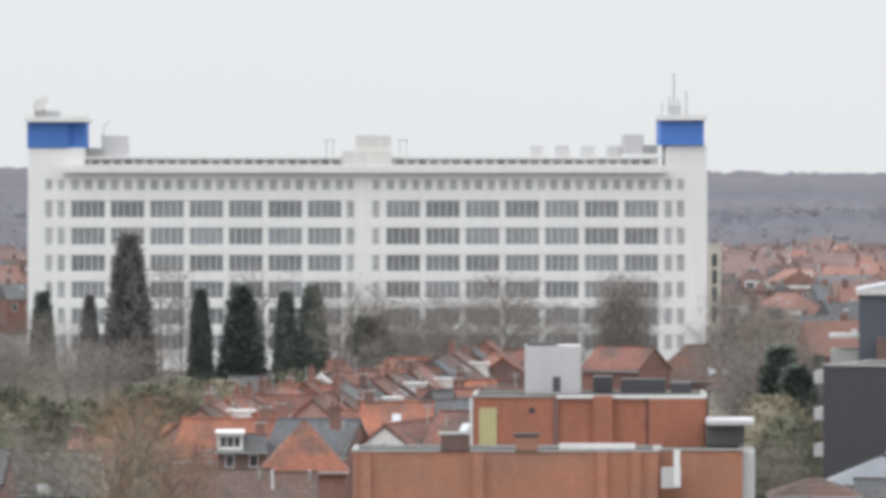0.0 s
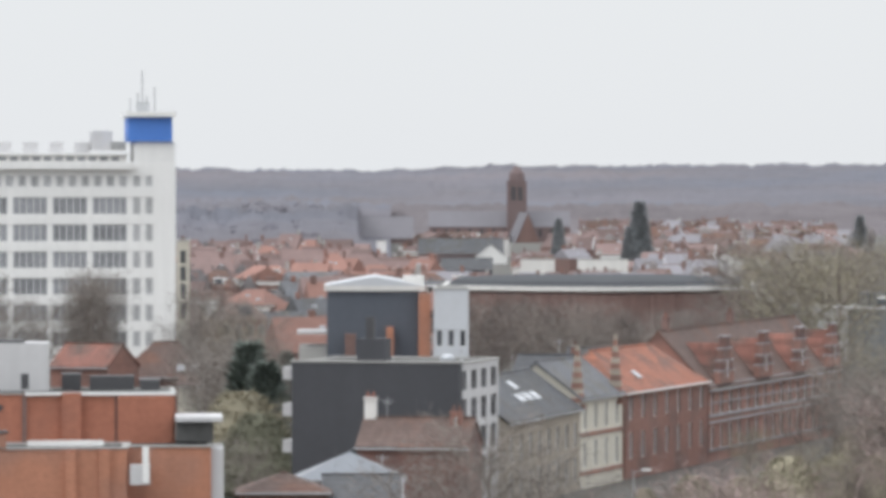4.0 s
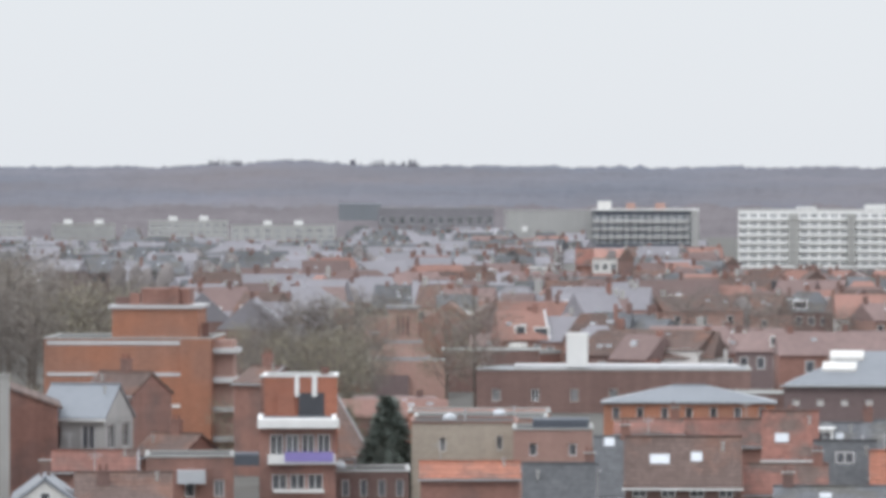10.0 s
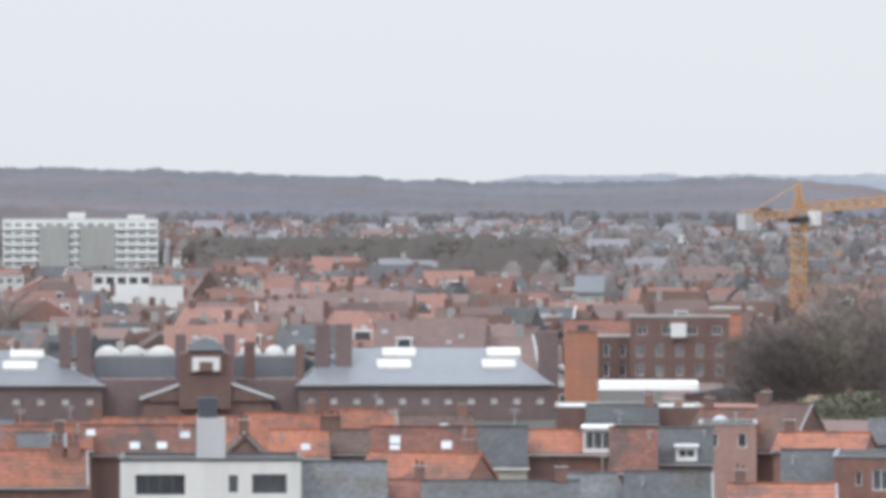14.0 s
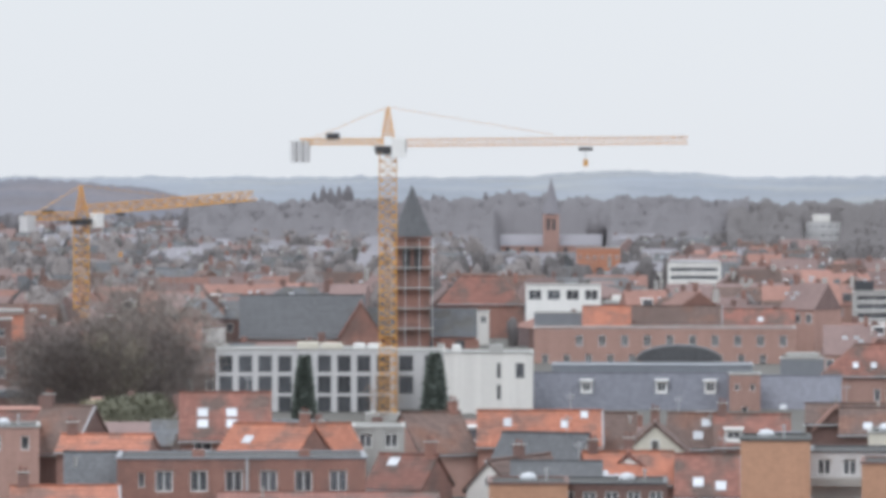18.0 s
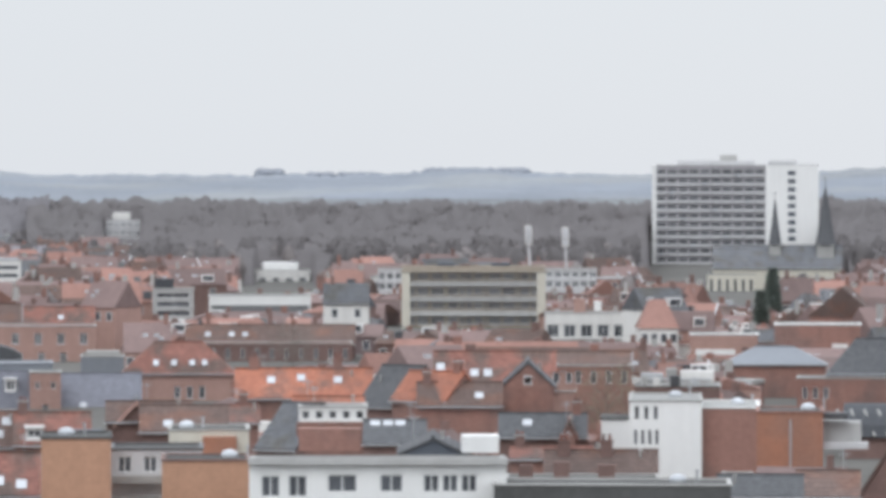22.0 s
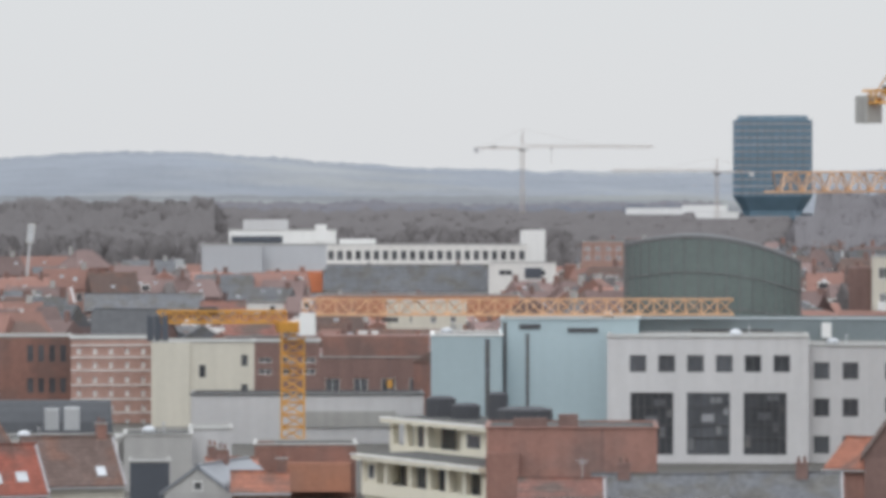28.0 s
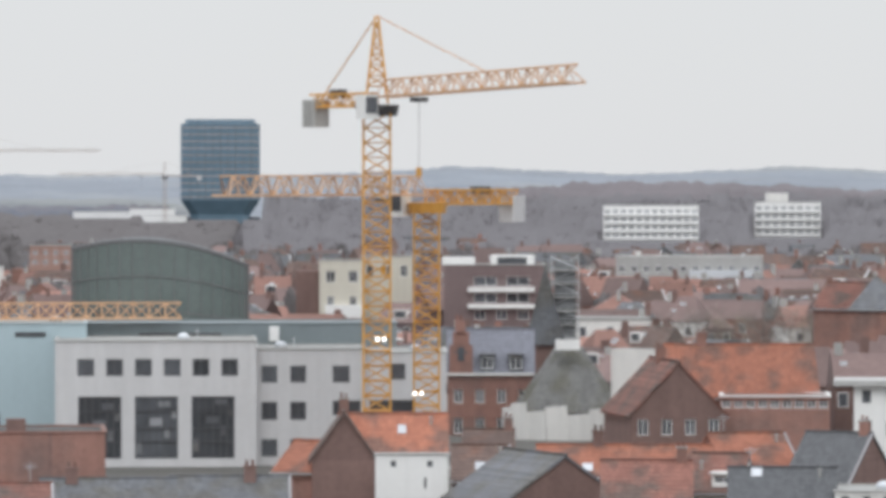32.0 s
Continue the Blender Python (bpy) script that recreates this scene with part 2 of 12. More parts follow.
# crest trees carry the same painted haze as the hills behind
mat("hazed_copse", (0.25, 0.265, 0.295), 1.0, 0.2, bump=0.0, spread=0.1, spec=0.1)
lamp_mat = mat("lamp_white", (0.9, 0.9, 0.88), 0.3, 0.0, bump=0.0, spread=0.0)
lamp_mat.node_tree.nodes["Principled BSDF"].inputs["Emission Color"].default_value = (1.0, 0.97, 0.9, 1)
lamp_mat.node_tree.nodes["Principled BSDF"].inputs["Emission Strength"].default_value = 3.0
mat("scarlet_tile", (0.30, 0.095, 0.066), 0.8, 0.32, pattern="tile", spread=0.1, streak=0.4, second=((0.16, 0.085, 0.07), 0.4, 0.5, 0.7))
mat("weathered_concrete", (0.33, 0.318, 0.328), 0.9, 0.18, streak=0.5)
mat("dark_felt", (0.075, 0.078, 0.085), 0.95, 0.22, streak=0.3, spec=0.15)
# distant slate, pale and darker: purple-grey haze painted into both
mat("purple_roof", (0.235, 0.225, 0.245), 0.7, 0.15, streak=0.3)
mat("hazed_dark_roof", (0.175, 0.168, 0.185), 0.7, 0.15, streak=0.3)
# tile colours of the filling town, desaturated to hold the haze
mat("old_tile", (0.185, 0.13, 0.122), 0.85, 0.3, spread=0.3, streak=0.3)
mat("old_orange_tile", (0.265, 0.148, 0.122), 0.85, 0.3, spread=0.28, streak=0.3)


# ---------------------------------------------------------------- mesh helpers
# plots the camera must see; fill is culled along its sight lines
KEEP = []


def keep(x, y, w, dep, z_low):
    """Notes a plot, and how low it shows to the camera, so that filling houses and trees don't hide it."""
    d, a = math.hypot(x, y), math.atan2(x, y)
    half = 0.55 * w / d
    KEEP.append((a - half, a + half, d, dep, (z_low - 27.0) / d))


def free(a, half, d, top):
    """True where a house of that height at that bearing stands off every noted plot and hides none from the camera."""
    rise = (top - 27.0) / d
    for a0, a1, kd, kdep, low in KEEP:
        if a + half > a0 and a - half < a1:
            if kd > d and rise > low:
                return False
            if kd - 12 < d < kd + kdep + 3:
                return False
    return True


def frame_ring(x0, x1, y0, y1, t, z0, z1):
    """A closed coping round a rectangle."""
    v, f = [], []
    for z in (z0, z1):
        v += [(x0, y0, z), (x1, y0, z), (x1, y1, z), (x0, y1, z), (x0 + t, y0 + t, z), (x1 - t, y0 + t, z), (x1 - t, y1 - t, z), (x0 + t, y1 - t, z)]
    for i in range(4):
        j = (i + 1) % 4
        f += [(i, j, j + 8, i + 8), (i + 4, i + 12, j + 12, j + 4), (i + 8, j + 8, j + 12, i + 12), (i, i + 4, j + 4, j)]
    return v, f


def vbox(x0, x1, y0, y1, z0, z1):
    v = [(x, y, z) for z in (z0, z1) for y in (y0, y1) for x in (x0, x1)]
    return v, [(0, 2, 3, 1), (4, 5, 7, 6), (0, 1, 5, 4), (2, 6, 7, 3), (0, 4, 6, 2), (1, 3, 7, 5)]


def prism_y(poly, y0, y1):
    """A polygon in x and z, drawn out along y."""
    k = len(poly)
    v = [(x, y0, z) for x, z in poly] + [(x, y1, z) for x, z in poly]
    return v, [tuple(range(k)), tuple(range(2 * k - 1, k - 1, -1))] + [(i, i + k, (i + 1) % k + k, (i + 1) % k) for i in range(k)]


def prism_x(poly, x0, x1):
    """A polygon in y and z, drawn out along x."""
    k = len(poly)
    v = [(x0, y, z) for y, z in poly] + [(x1, y, z) for y, z in poly]
    return v, [tuple(range(k - 1, -1, -1)), tuple(range(k, 2 * k))] + [(i, (i + 1) % k, (i + 1) % k + k, i + k) for i in range(k)]


def prism_z(poly, z0, z1):
    k = len(poly)
    v = [(x, y, z0) for x, y in poly] + [(x, y, z1) for x, y in poly]
    return v, [tuple(range(k - 1, -1, -1)), tuple(range(k, 2 * k))] + [(i, (i + 1) % k, (i + 1) % k + k, i + k) for i in range(k)]


def loft(rings):
    """Closed rings of equal length, joined one to the next, with ends."""
    k = len(rings[0])
    v = [p for r in rings for p in r]
    f = [tuple(range(k - 1, -1, -1)), tuple(range(len(v) - k, len(v)))]
    for a in range(len(rings) - 1):
        for i in range(k):
            j = (i + 1) % k
            f.append((a * k + i, a * k + j, a * k + k + j, a * k + k + i))
    return v, f


def ring(r, z, k=12, cx=0, cy=0, sy=1.0, phase=0.0):
    return [(cx + r * math.cos(phase + 2 * math.pi * i / k), cy + sy * r * math.sin(phase + 2 * math.pi * i / k), z) for i in range(k)]


def rod(a, b, r, k=4):
    a, b = Vector(a), Vector(b)
    d = (b - a).normalized()
    u = d.orthogonal().normalized()
    w = d.cross(u)
    rings = []
    for p in (a, b):
        rings.append([tuple(p + r * (u * math.cos(2 * math.pi * i / k) + w * math.sin(2 * math.pi * i / k))) for i in range(k)])
    return loft(rings)


def join(geos):
    v, f = [], []
    for gv, gf in geos:
        o = len(v)
        v.extend(gv)
        f.extend(tuple(i + o for i in q) for q in gf)
    return v, f


def mesh(geo, m, smooth=False):
    me = bpy.data.meshes.new("m")
    me.from_pydata(geo[0], [], geo[1])
    me.materials.append(MATS[m])
    if smooth:
        me.polygons.foreach_set("use_smooth", [True] * len(me.polygons))
    me.update()
    return me


def part(name, geo, m, parent, label="", at=None, data=None, smooth=False):
    ob = new(name, data or mesh(geo, m, smooth))
    ob.parent = parent
    if at:
        ob.location = at
    if label:
        ob["label"] = label
    return ob


def thing(name, label, category, x, y, turn=0.0, group="", kind="", z=0.0):
    """An Empty whose local -y looks at the origin, turned on by some degrees."""
    ob = new(name)
    ob.matrix_world = Matrix.Translation((x, y, z)) @ Matrix.Rotation(-math.atan2(x, y) + radians(turn), 4, "Z")
    return tagged(ob, label, category, group, kind)


def facade(x0, x1, z0, z1, openings, deep=0.22, y=0.0):
    """A wall face at y with openings (x0, x1, z0, z1), their reveals running in by deep."""
    xs = sorted({x0, x1, *(round(v, 3) for o in openings for v in o[:2])})
    zs = sorted({z0, z1, *(round(v, 3) for o in openings for v in o[2:])})
    v, f, seen = [], [], {}

    def pt(x, yy, z):
        key = (x, yy, z)
        if key not in seen:
            seen[key] = len(v)
            v.append(key)
        return seen[key]

    for a, b in zip(xs, xs[1:]):
        for c, d in zip(zs, zs[1:]):
            mx, mz = (a + b) / 2, (c + d) / 2
            if any(o[0] < mx < o[1] and o[2] < mz < o[3] for o in openings):
                continue
            f.append((pt(a, y, c), pt(b, y, c), pt(b, y, d), pt(a, y, d)))
    for o in openings:
        a, b, c, d = (round(t, 3) for t in o)
        q = y + deep
        f += [(pt(a, y, c), pt(a, q, c), pt(b, q, c), pt(b, y, c)), (pt(a, y, d), pt(b, y, d), pt(b, q, d), pt(a, q, d)),
              (pt(a, y, c), pt(a, y, d), pt(a, q, d), pt(a, q, c)), (pt(b, y, c), pt(b, q, c), pt(b, q, d), pt(b, y, d))]
    return v, f


def spun(geo, m):
    return [tuple(m @ Vector(p)) for p in geo[0]], geo[1]


WIN = {}


def window(parent, x, z, w, h, y=0.0, frame_mat="white_frame", glass="window_glass", bars=1, deep=0.2, rz=0.0, bx=0.0, by=0.0, name="window"):
    """A framed window with its lower left corner at x, z of a face, panes behind the bars."""
    key = (round(w, 1), round(h, 1), frame_mat, glass, bars)
    if key not in WIN:
        kw, kh = key[:2]
        t = min(0.09, kw * 0.12)
        lights = []
        for i in range(bars + 1):
            lights.append((kw * i / (bars + 1) + (t if i == 0 else t / 2), kw * (i + 1) / (bars + 1) - (t if i == bars else t / 2), t, kh - t))
        WIN[key] = (mesh(facade(0, kw, 0, kh, lights, 0.07), frame_mat), mesh(vbox(t * 0.5, kw - t * 0.5, 0.03, 0.05, t * 0.5, kh - t * 0.5), glass))
    fm, pm = WIN[key]
    far = math.hypot(parent.location.x, parent.location.y) > 1000
    if far and key + ("far",) not in WIN:
        lights = facade(0, key[0], 0, key[1], [(0.12 + (key[0] - 0.12) * i / (bars + 1), (key[0] - 0.12) * (i + 1) / (bars + 1), 0.12, key[1] - 0.12) for i in range(bars + 1)], 0.04, -0.05)
        pane = vbox(0.05, key[0] - 0.05, 0.0, 0.03, 0.05, key[1] - 0.05)
        one = mesh(join([lights, pane]), frame_mat)
        one.materials.append(MATS[glass])
        for q in range(len(lights[1]), len(one.polygons)):
            one.polygons[q].material_index = 1
        WIN[key + ("far",)] = one
    ob = part(name, None, None, parent, data=WIN[key + ("far",)] if far else fm)
    sx, sz = w / key[0], h / key[1]
    base = Matrix.Translation((bx, by, 0)) @ Matrix.Rotation(rz, 4, "Z") @ Matrix.Translation((x, y + deep - 0.08, z)) @ Matrix.Diagonal((sx, 1, sz, 1))
    ob.matrix_local = base
    if not far:
        part("pane", None, None, ob, data=pm)
    return ob


def bands_to_openings(bands):
    """Bands of (z0, z1, count, width, from x, to x): evenly set openings."""
    out = []
    for z0, z1, k, ww, xa, xb in bands:
        pitch = (xb - xa) / k
        for i in range(k):
            c = xa + pitch * (i + 0.5)
            out.append((c - ww / 2, c + ww / 2, z0, z1))
    return out


def block(name, label, category, x, y, turn, w, dep, h, wall, bands=(), left=(), right=(), roof="gravel_roof", cap="", capm="concrete",
          fr="white_frame", gl="window_glass", bars=1, z0=0.0, group="", extras=(), deep=0.2, windows="window"):
    """A flat-roofed building: w wide, dep deep, h high; bands of windows in its front and its flanks; extras are boxes on it."""
    root = thing(name, label, category, x, y, turn, group)
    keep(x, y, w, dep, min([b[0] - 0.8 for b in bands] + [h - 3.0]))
    faces = [(bands, w, 0.0, -w / 2, 0.0), (left, dep, radians(-90), -w / 2, dep), (right, dep, radians(90), w / 2, 0.0)]
    geos = []
    for bs, wid, rz, bx, by in faces:
        ops = [(a if rz == 0 else a, b, c, d) for a, b, c, d in bands_to_openings(bs)]
        m = Matrix.Translation((bx, by, 0)) @ Matrix.Rotation(rz, 4, "Z")
        geos.append(spun(facade(0, wid, z0, h, ops), m))
        for a, b, c, d in ops:
            window(root, a, c, b - a, d - c, 0.0, fr, gl, bars if (b - a) > 0.8 else 0, deep, rz, bx, by, windows)
    geos.append(([(-w / 2, dep, z0), (w / 2, dep, z0), (w / 2, dep, h), (-w / 2, dep, h)], [(0, 3, 2, 1)]))
    geos.append(([(-w / 2, 0, z0), (w / 2, 0, z0), (w / 2, dep, z0), (-w / 2, dep, z0)], [(0, 3, 2, 1)]))
    part("wall", join(geos), wall, root)
    part("roof", vbox(-w / 2 + 0.02, w / 2 - 0.02, 0.02, dep - 0.02, h - 0.35, h - 0.01), roof, root)
    if cap != "none":
        part("parapet", frame_ring(-w / 2 - 0.1, w / 2 + 0.1, -0.1, dep + 0.1, 0.34, h, h + (0.25 if cap == "thick" else 0.14)), capm, root)
    for nm, ex0, ex1, ey, edep, ez0, ez1, em in extras:
        part(nm, vbox(ex0, ex1, ey, ey + edep, ez0, ez1), em, root)
    if math.hypot(x, y) < 520 and w > 4.5 and dep > 6 and roof in ("bitumen", "gravel_roof"):
        pick = int(abs(x) * 13 + y * 7) % 5
        cx, cy = w * (0.28 - 0.14 * pick), dep * 0.62
        if not any(e[1] - 0.8 < cx < e[2] + 0.8 for e in extras):
            dome = part("roof_dome", loft([ring(0.62, h - 0.02, 10, cx, cy), ring(0.62, h + 0.25, 10, cx, cy), ring(0.45, h + 0.48, 10, cx, cy), ring(0.1, h + 0.58, 10, cx, cy)]), "sky_glass", root, smooth=True)
            part("vent_pipe", join([rod((cx + 1.3, cy - 0.6, h - 0.1), (cx + 1.3, cy - 0.6, h + 0.8), 0.08, 6), rod((cx + 1.3, cy - 0.6, h + 0.75), (cx + 1.3, cy - 0.6, h + 0.9), 0.15, 6)]), "galvanised", root)
    return root


CHIM = {}


def chimney(parent, x, y, z0, z1, wall="brick_red", w=0.9, pots=2, d=0.55):
    c = part("chimney", join([vbox(-w / 2, w / 2, -d / 2, d / 2, z0, z1), vbox(-w / 2 - 0.08, w / 2 + 0.08, -d / 2 - 0.08, d / 2 + 0.08, z1, z1 + 0.14)]), wall, parent, at=(x, y, 0))
    for i in range(pots):
        part("chimney_pot", loft([ring(0.13, z1 + 0.1, 6), ring(0.10, z1 + 0.6, 6)]), "red_tile", c, at=((i + 0.5) * w / pots - w / 2, 0, 0))


def house(label, x, y, turn, w, dep, eave, ridge, wall, roof, gable=0, bands=(), sky=(), dorm=(), chims=(), hip=0.0, fr="white_frame", group="", name="house", left=(), right=(), trim="", dorm_m="white_paint"):
    """A pitched-roof house. gable=0: the ridge runs along x, a slope faces the front; gable=1: the gable faces the front."""
    root = thing(name, label, "house", x, y, turn, group)
    hw, rise, t, o = w / 2, ridge - eave, 0.2, 0.3
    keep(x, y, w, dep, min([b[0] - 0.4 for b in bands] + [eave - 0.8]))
    geos = []
    faces = [(bands, w, 0.0, -hw, 0.0), (left, dep, radians(-90), -hw, dep), (right, dep, radians(90), hw, 0.0)]
    for bs, wid, rz, bx, by in faces:
        ops = bands_to_openings(bs)
        m = Matrix.Translation((bx, by, 0)) @ Matrix.Rotation(rz, 4, "Z")
        top = eave
        geos.append(spun(facade(0, wid, 0, top, [q for q in ops if q[3] <= top]), m))
        for a, b, c, d in ops:
            window(root, a, c, b - a, d - c, 0.0, fr, "window_glass", 1 if b - a > 0.8 else 0, 0.2 if d <= top else 0.02, rz, bx, by)
    geos.append(([(-hw, dep, 0), (hw, dep, 0), (hw, dep, eave), (-hw, dep, eave)], [(0, 3, 2, 1)]))
    if gable:
        geos.append(([(-hw, 0, eave), (hw, 0, eave), (0, 0, ridge)], [(0, 1, 2)]))
        geos.append(([(-hw, dep, eave), (hw, dep, eave), (0, dep, ridge)], [(0, 2, 1)]))
        s = rise / hw
        n = math.hypot(1, s)
        for sg in (-1, 1):
            poly = [(sg * (hw + o), eave - o * s), (sg * 0.0, ridge), (0.0, ridge + t * n), (sg * (hw + o), eave - o * s + t * n)]
            part("roof_slope", prism_y(poly if sg < 0 else poly[::-1], -0.15, dep + 0.15), roof, root)
        rl = vbox(-0.14, 0.14, -0.2, dep + 0.2, ridge + t * n - 0.08, ridge + t * n + 0.1)
        if not bands and 3.5 < w < 9 and rise > 1.5 and y < 480 and wall != "brick_brown":
            window(root, -0.4, eave + rise * 0.1, 0.8, min(1.0, rise * 0.4), 0.0, fr, "window_glass", 0, 0.05)
    else:
        if hip <= 0:
            geos.append(([(-hw, 0, eave), (-hw, dep, eave), (-hw, dep / 2, ridge)], [(0, 2, 1)]))
            geos.append(([(hw, 0, eave), (hw, dep, eave), (hw, dep / 2, ridge)], [(0, 1, 2)]))
        s = rise / (dep / 2)
        n = math.hypot(1, s)
        if hip > 0:
            e0, e1, zz = -hw - o, hw + o, eave - o * s
            r0, r1, rz_ = -hw + hip, hw - hip, ridge + t
            q = [(e0, -o, zz), (e1, -o, zz), (e1, dep + o, zz), (e0, dep + o, zz), (r0, dep / 2, rz_), (r1, dep / 2, rz_)]
            lo = [(a, b, c - 0.15) for a, b, c in q[:4]]
            part("roof", (q + lo, [(0, 1, 5, 4), (2, 3, 4, 5), (1, 2, 5), (3, 0, 4), (0, 6, 7, 1), (1, 7, 8, 2), (2, 8, 9, 3), (3, 9, 6, 0), (6, 9, 8, 7)]), roof, root)
            rl = vbox(r0, r1, dep / 2 - 0.14, dep / 2 + 0.14, ridge + t - 0.08, ridge + t + 0.1)
        else:
            for sg in (0, 1):
                e = -o if sg == 0 else dep + o
                poly = [(e, eave - o * s), (dep / 2, ridge), (dep / 2, ridge + t * n), (e, eave - o * s + t * n)]
                part("roof_slope", prism_x(poly if sg == 0 else poly[::-1], -hw - 0.12, hw + 0.12), roof, root)
            rl = vbox(-hw - 0.14, hw + 0.14, dep / 2 - 0.14, dep / 2 + 0.14, ridge + t * n - 0.08, ridge + t * n + 0.1)
            if int(abs(x) * 7 + y * 3) % 5 == 0:
                # a pale mortared verge along the party wall
                up = t * n + 0.07
                part("verge", prism_x([(-o, eave - o * s + t * n - 0.1), (dep / 2, ridge + t * n - 0.1), (dep / 2, ridge + up), (-o, eave - o * s + up)], hw + 0.0, hw + 0.17), "weathered_concrete", root)
    part("wall", join(geos), wall, root)
    part("ridge_cap", rl, roof, root)
    zt = t * math.hypot(1, s)
    if not gable:
        part("gutter", vbox(-hw - 0.2, hw + 0.2, -o - 0.14, -o, eave - o * s - 0.02, eave - o * s + 0.12), trim or "galvanised", root)
    elif trim:
        for sg in (-1, 1):
            poly = [(sg * (hw + o), eave - o * s - 0.1), (0.0, ridge - 0.1), (0.0, ridge + t * n + 0.08), (sg * (hw + o), eave - o * s + t * n + 0.08)]
            part("verge_board", prism_y(poly if sg < 0 else poly[::-1], -0.3, -0.15), trim, root)
    for fx, fz, sw in sky:
        sw = sw * 0.82
        # rooflights on the front slope (or the right one of a gabled front)
        k = part("skylight", join([vbox(-sw / 2, sw / 2, -0.04, 0.10, -0.52, -0.44), vbox(-sw / 2, sw / 2, -0.04, 0.10, 0.44, 0.52),
                                   vbox(-sw / 2, -sw / 2 + 0.08, -0.04, 0.10, -0.44, 0.44), vbox(sw / 2 - 0.08, sw / 2, -0.04, 0.10, -0.44, 0.44)]), "grey_metal", root)
        part("pane", vbox(-sw / 2 + 0.08, sw / 2 - 0.08, -0.02, 0.06, -0.44, 0.44), "sky_glass", k)
        if gable:
            ang, px_, py_ = math.atan2(rise, hw), hw * (1 - fz), dep * fx
            k.matrix_local = Matrix.Translation((px_, py_, eave + rise * fz + zt + 0.02)) @ Matrix.Rotation(radians(90), 4, "Z") @ Matrix.Rotation(-(math.pi / 2 - ang), 4, "X")
        else:
            ang = math.atan2(rise, dep / 2)
            k.matrix_local = Matrix.Translation((fx * w - hw, dep / 2 * fz, eave + rise * fz + zt + 0.02)) @ Matrix.Rotation(-(math.pi / 2 - ang), 4, "X")
    for fx, fz, dw, dh in dorm:
        px_, py_, pz = fx * w - hw, dep / 2 * fz, eave + rise * fz
        dd = dh / max(s, 0.3) + 0.5
        k = part("dormer", join([spun(facade(-dw / 2, dw / 2, 0, dh, [(-dw / 2 + 0.15, dw / 2 - 0.15, 0.25, dh - 0.15)]), Matrix.Identity(4)),
                                 ([(-dw / 2, 0, 0), (-dw / 2, dd, 0), (-dw / 2, dd, dh), (-dw / 2, 0, dh)], [(0, 3, 2, 1)]),
                                 ([(dw / 2, 0, 0), (dw / 2, dd, 0), (dw / 2, dd, dh), (dw / 2, 0, dh)], [(0, 1, 2, 3)]),
                                 vbox(-dw / 2 - 0.15, dw / 2 + 0.15, -0.2, dd, dh, dh + 0.15)]), dorm_m, root, at=(px_, py_ - 0.3, pz + zt * 0.3))
        ow = window(k, -dw / 2 + 0.15, 0.25, dw - 0.3, dh - 0.4, 0.0, fr, "window_glass", max(1, int(dw / 0.9)), 0.2)
    pick = int(abs(x) * 11 + y * 5) % 7
    if y * y + x * x < 500 ** 2 and not hip:
        zr, yr = ridge + zt, dep * 0.5
        if pick in (1, 4):
            ax = hw * (0.5 if pick == 1 else -0.6)
            bars = [rod((ax - 0.5 + 0.1 * q, yr - 0.02, zr + 1.3 - q * 0.12), (ax + 0.5 - 0.1 * q, yr - 0.02, zr + 1.3 - q * 0.12), 0.025, 4) for q in range(3)]
            part("aerial", join([rod((ax, yr, zr - 0.3), (ax, yr, zr + 1.5), 0.035, 5)] + bars), "galvanised", root)
        if pick in (2, 4, 5):
            fx_, fz_ = (-0.3, 0.55) if pick == 2 else (0.35, 0.7)
            px_, py_, pz = (fx_ * w, dep / 2 * fz_, eave + rise * fz_ + zt) if not gable else (hw * (1 - fz_), dep * 0.4, eave + rise * fz_ + zt)
            part("vent_pipe", join([rod((px_, py_, pz - 0.2), (px_, py_, pz + 0.55), 0.09, 7), loft([ring(0.17, pz + 0.5, 8, px_, py_), ring(0.17, pz + 0.62, 8, px_, py_)])]), "concrete", root)
        if pick in (0, 3, 6) and not chims:
            cx = hw * (0.78 if pick else -0.78) if not gable else 0.0
            ck = part("chimney", vbox(cx - 0.38, cx + 0.38, yr - 0.3, yr + 0.3, ridge - 0.6, zr + 0.9), "brick_red" if pick else "brick_brown", root)
            part("chimney_cap", vbox(cx - 0.46, cx + 0.46, yr - 0.38, yr + 0.38, zr + 0.9, zr + 1.0), "concrete", ck)
            part("pot", join([rod((cx - 0.18, yr, zr + 0.95), (cx - 0.18, yr, zr + 1.4), 0.1, 7), rod((cx + 0.18, yr, zr + 0.95), (cx + 0.18, yr, zr + 1.3), 0.1, 7)]), "red_tile", ck)
    for fx, fz, ch, cm in chims:
        if gable:
            px_, py_, pz = (fx - 0.5) * w, dep * fz, ridge - abs(fx - 0.5) * 2 * rise
        else:
            px_, py_, pz = fx * w - hw, dep * fz, ridge - abs(fz - 0.5) * 2 * rise
        chimney(root, px_, py_, pz - 0.5, pz + ch, cm)
    return root


# ---------------------------------------------------------------- trees
def blade(c, d, wid, length, rng):
    """A thin leaf or twig: one long triangle."""
    d = Vector(d).normalized()
    s = d.orthogonal().normalized()
    s = (Matrix.Rotation(rng.uniform(0, 6.283), 3, d) @ s) * wid / 2
    c = Vector(c)
    return [tuple(c - s), tuple(c + s), tuple(c + d * length)], [(0, 1, 2)]


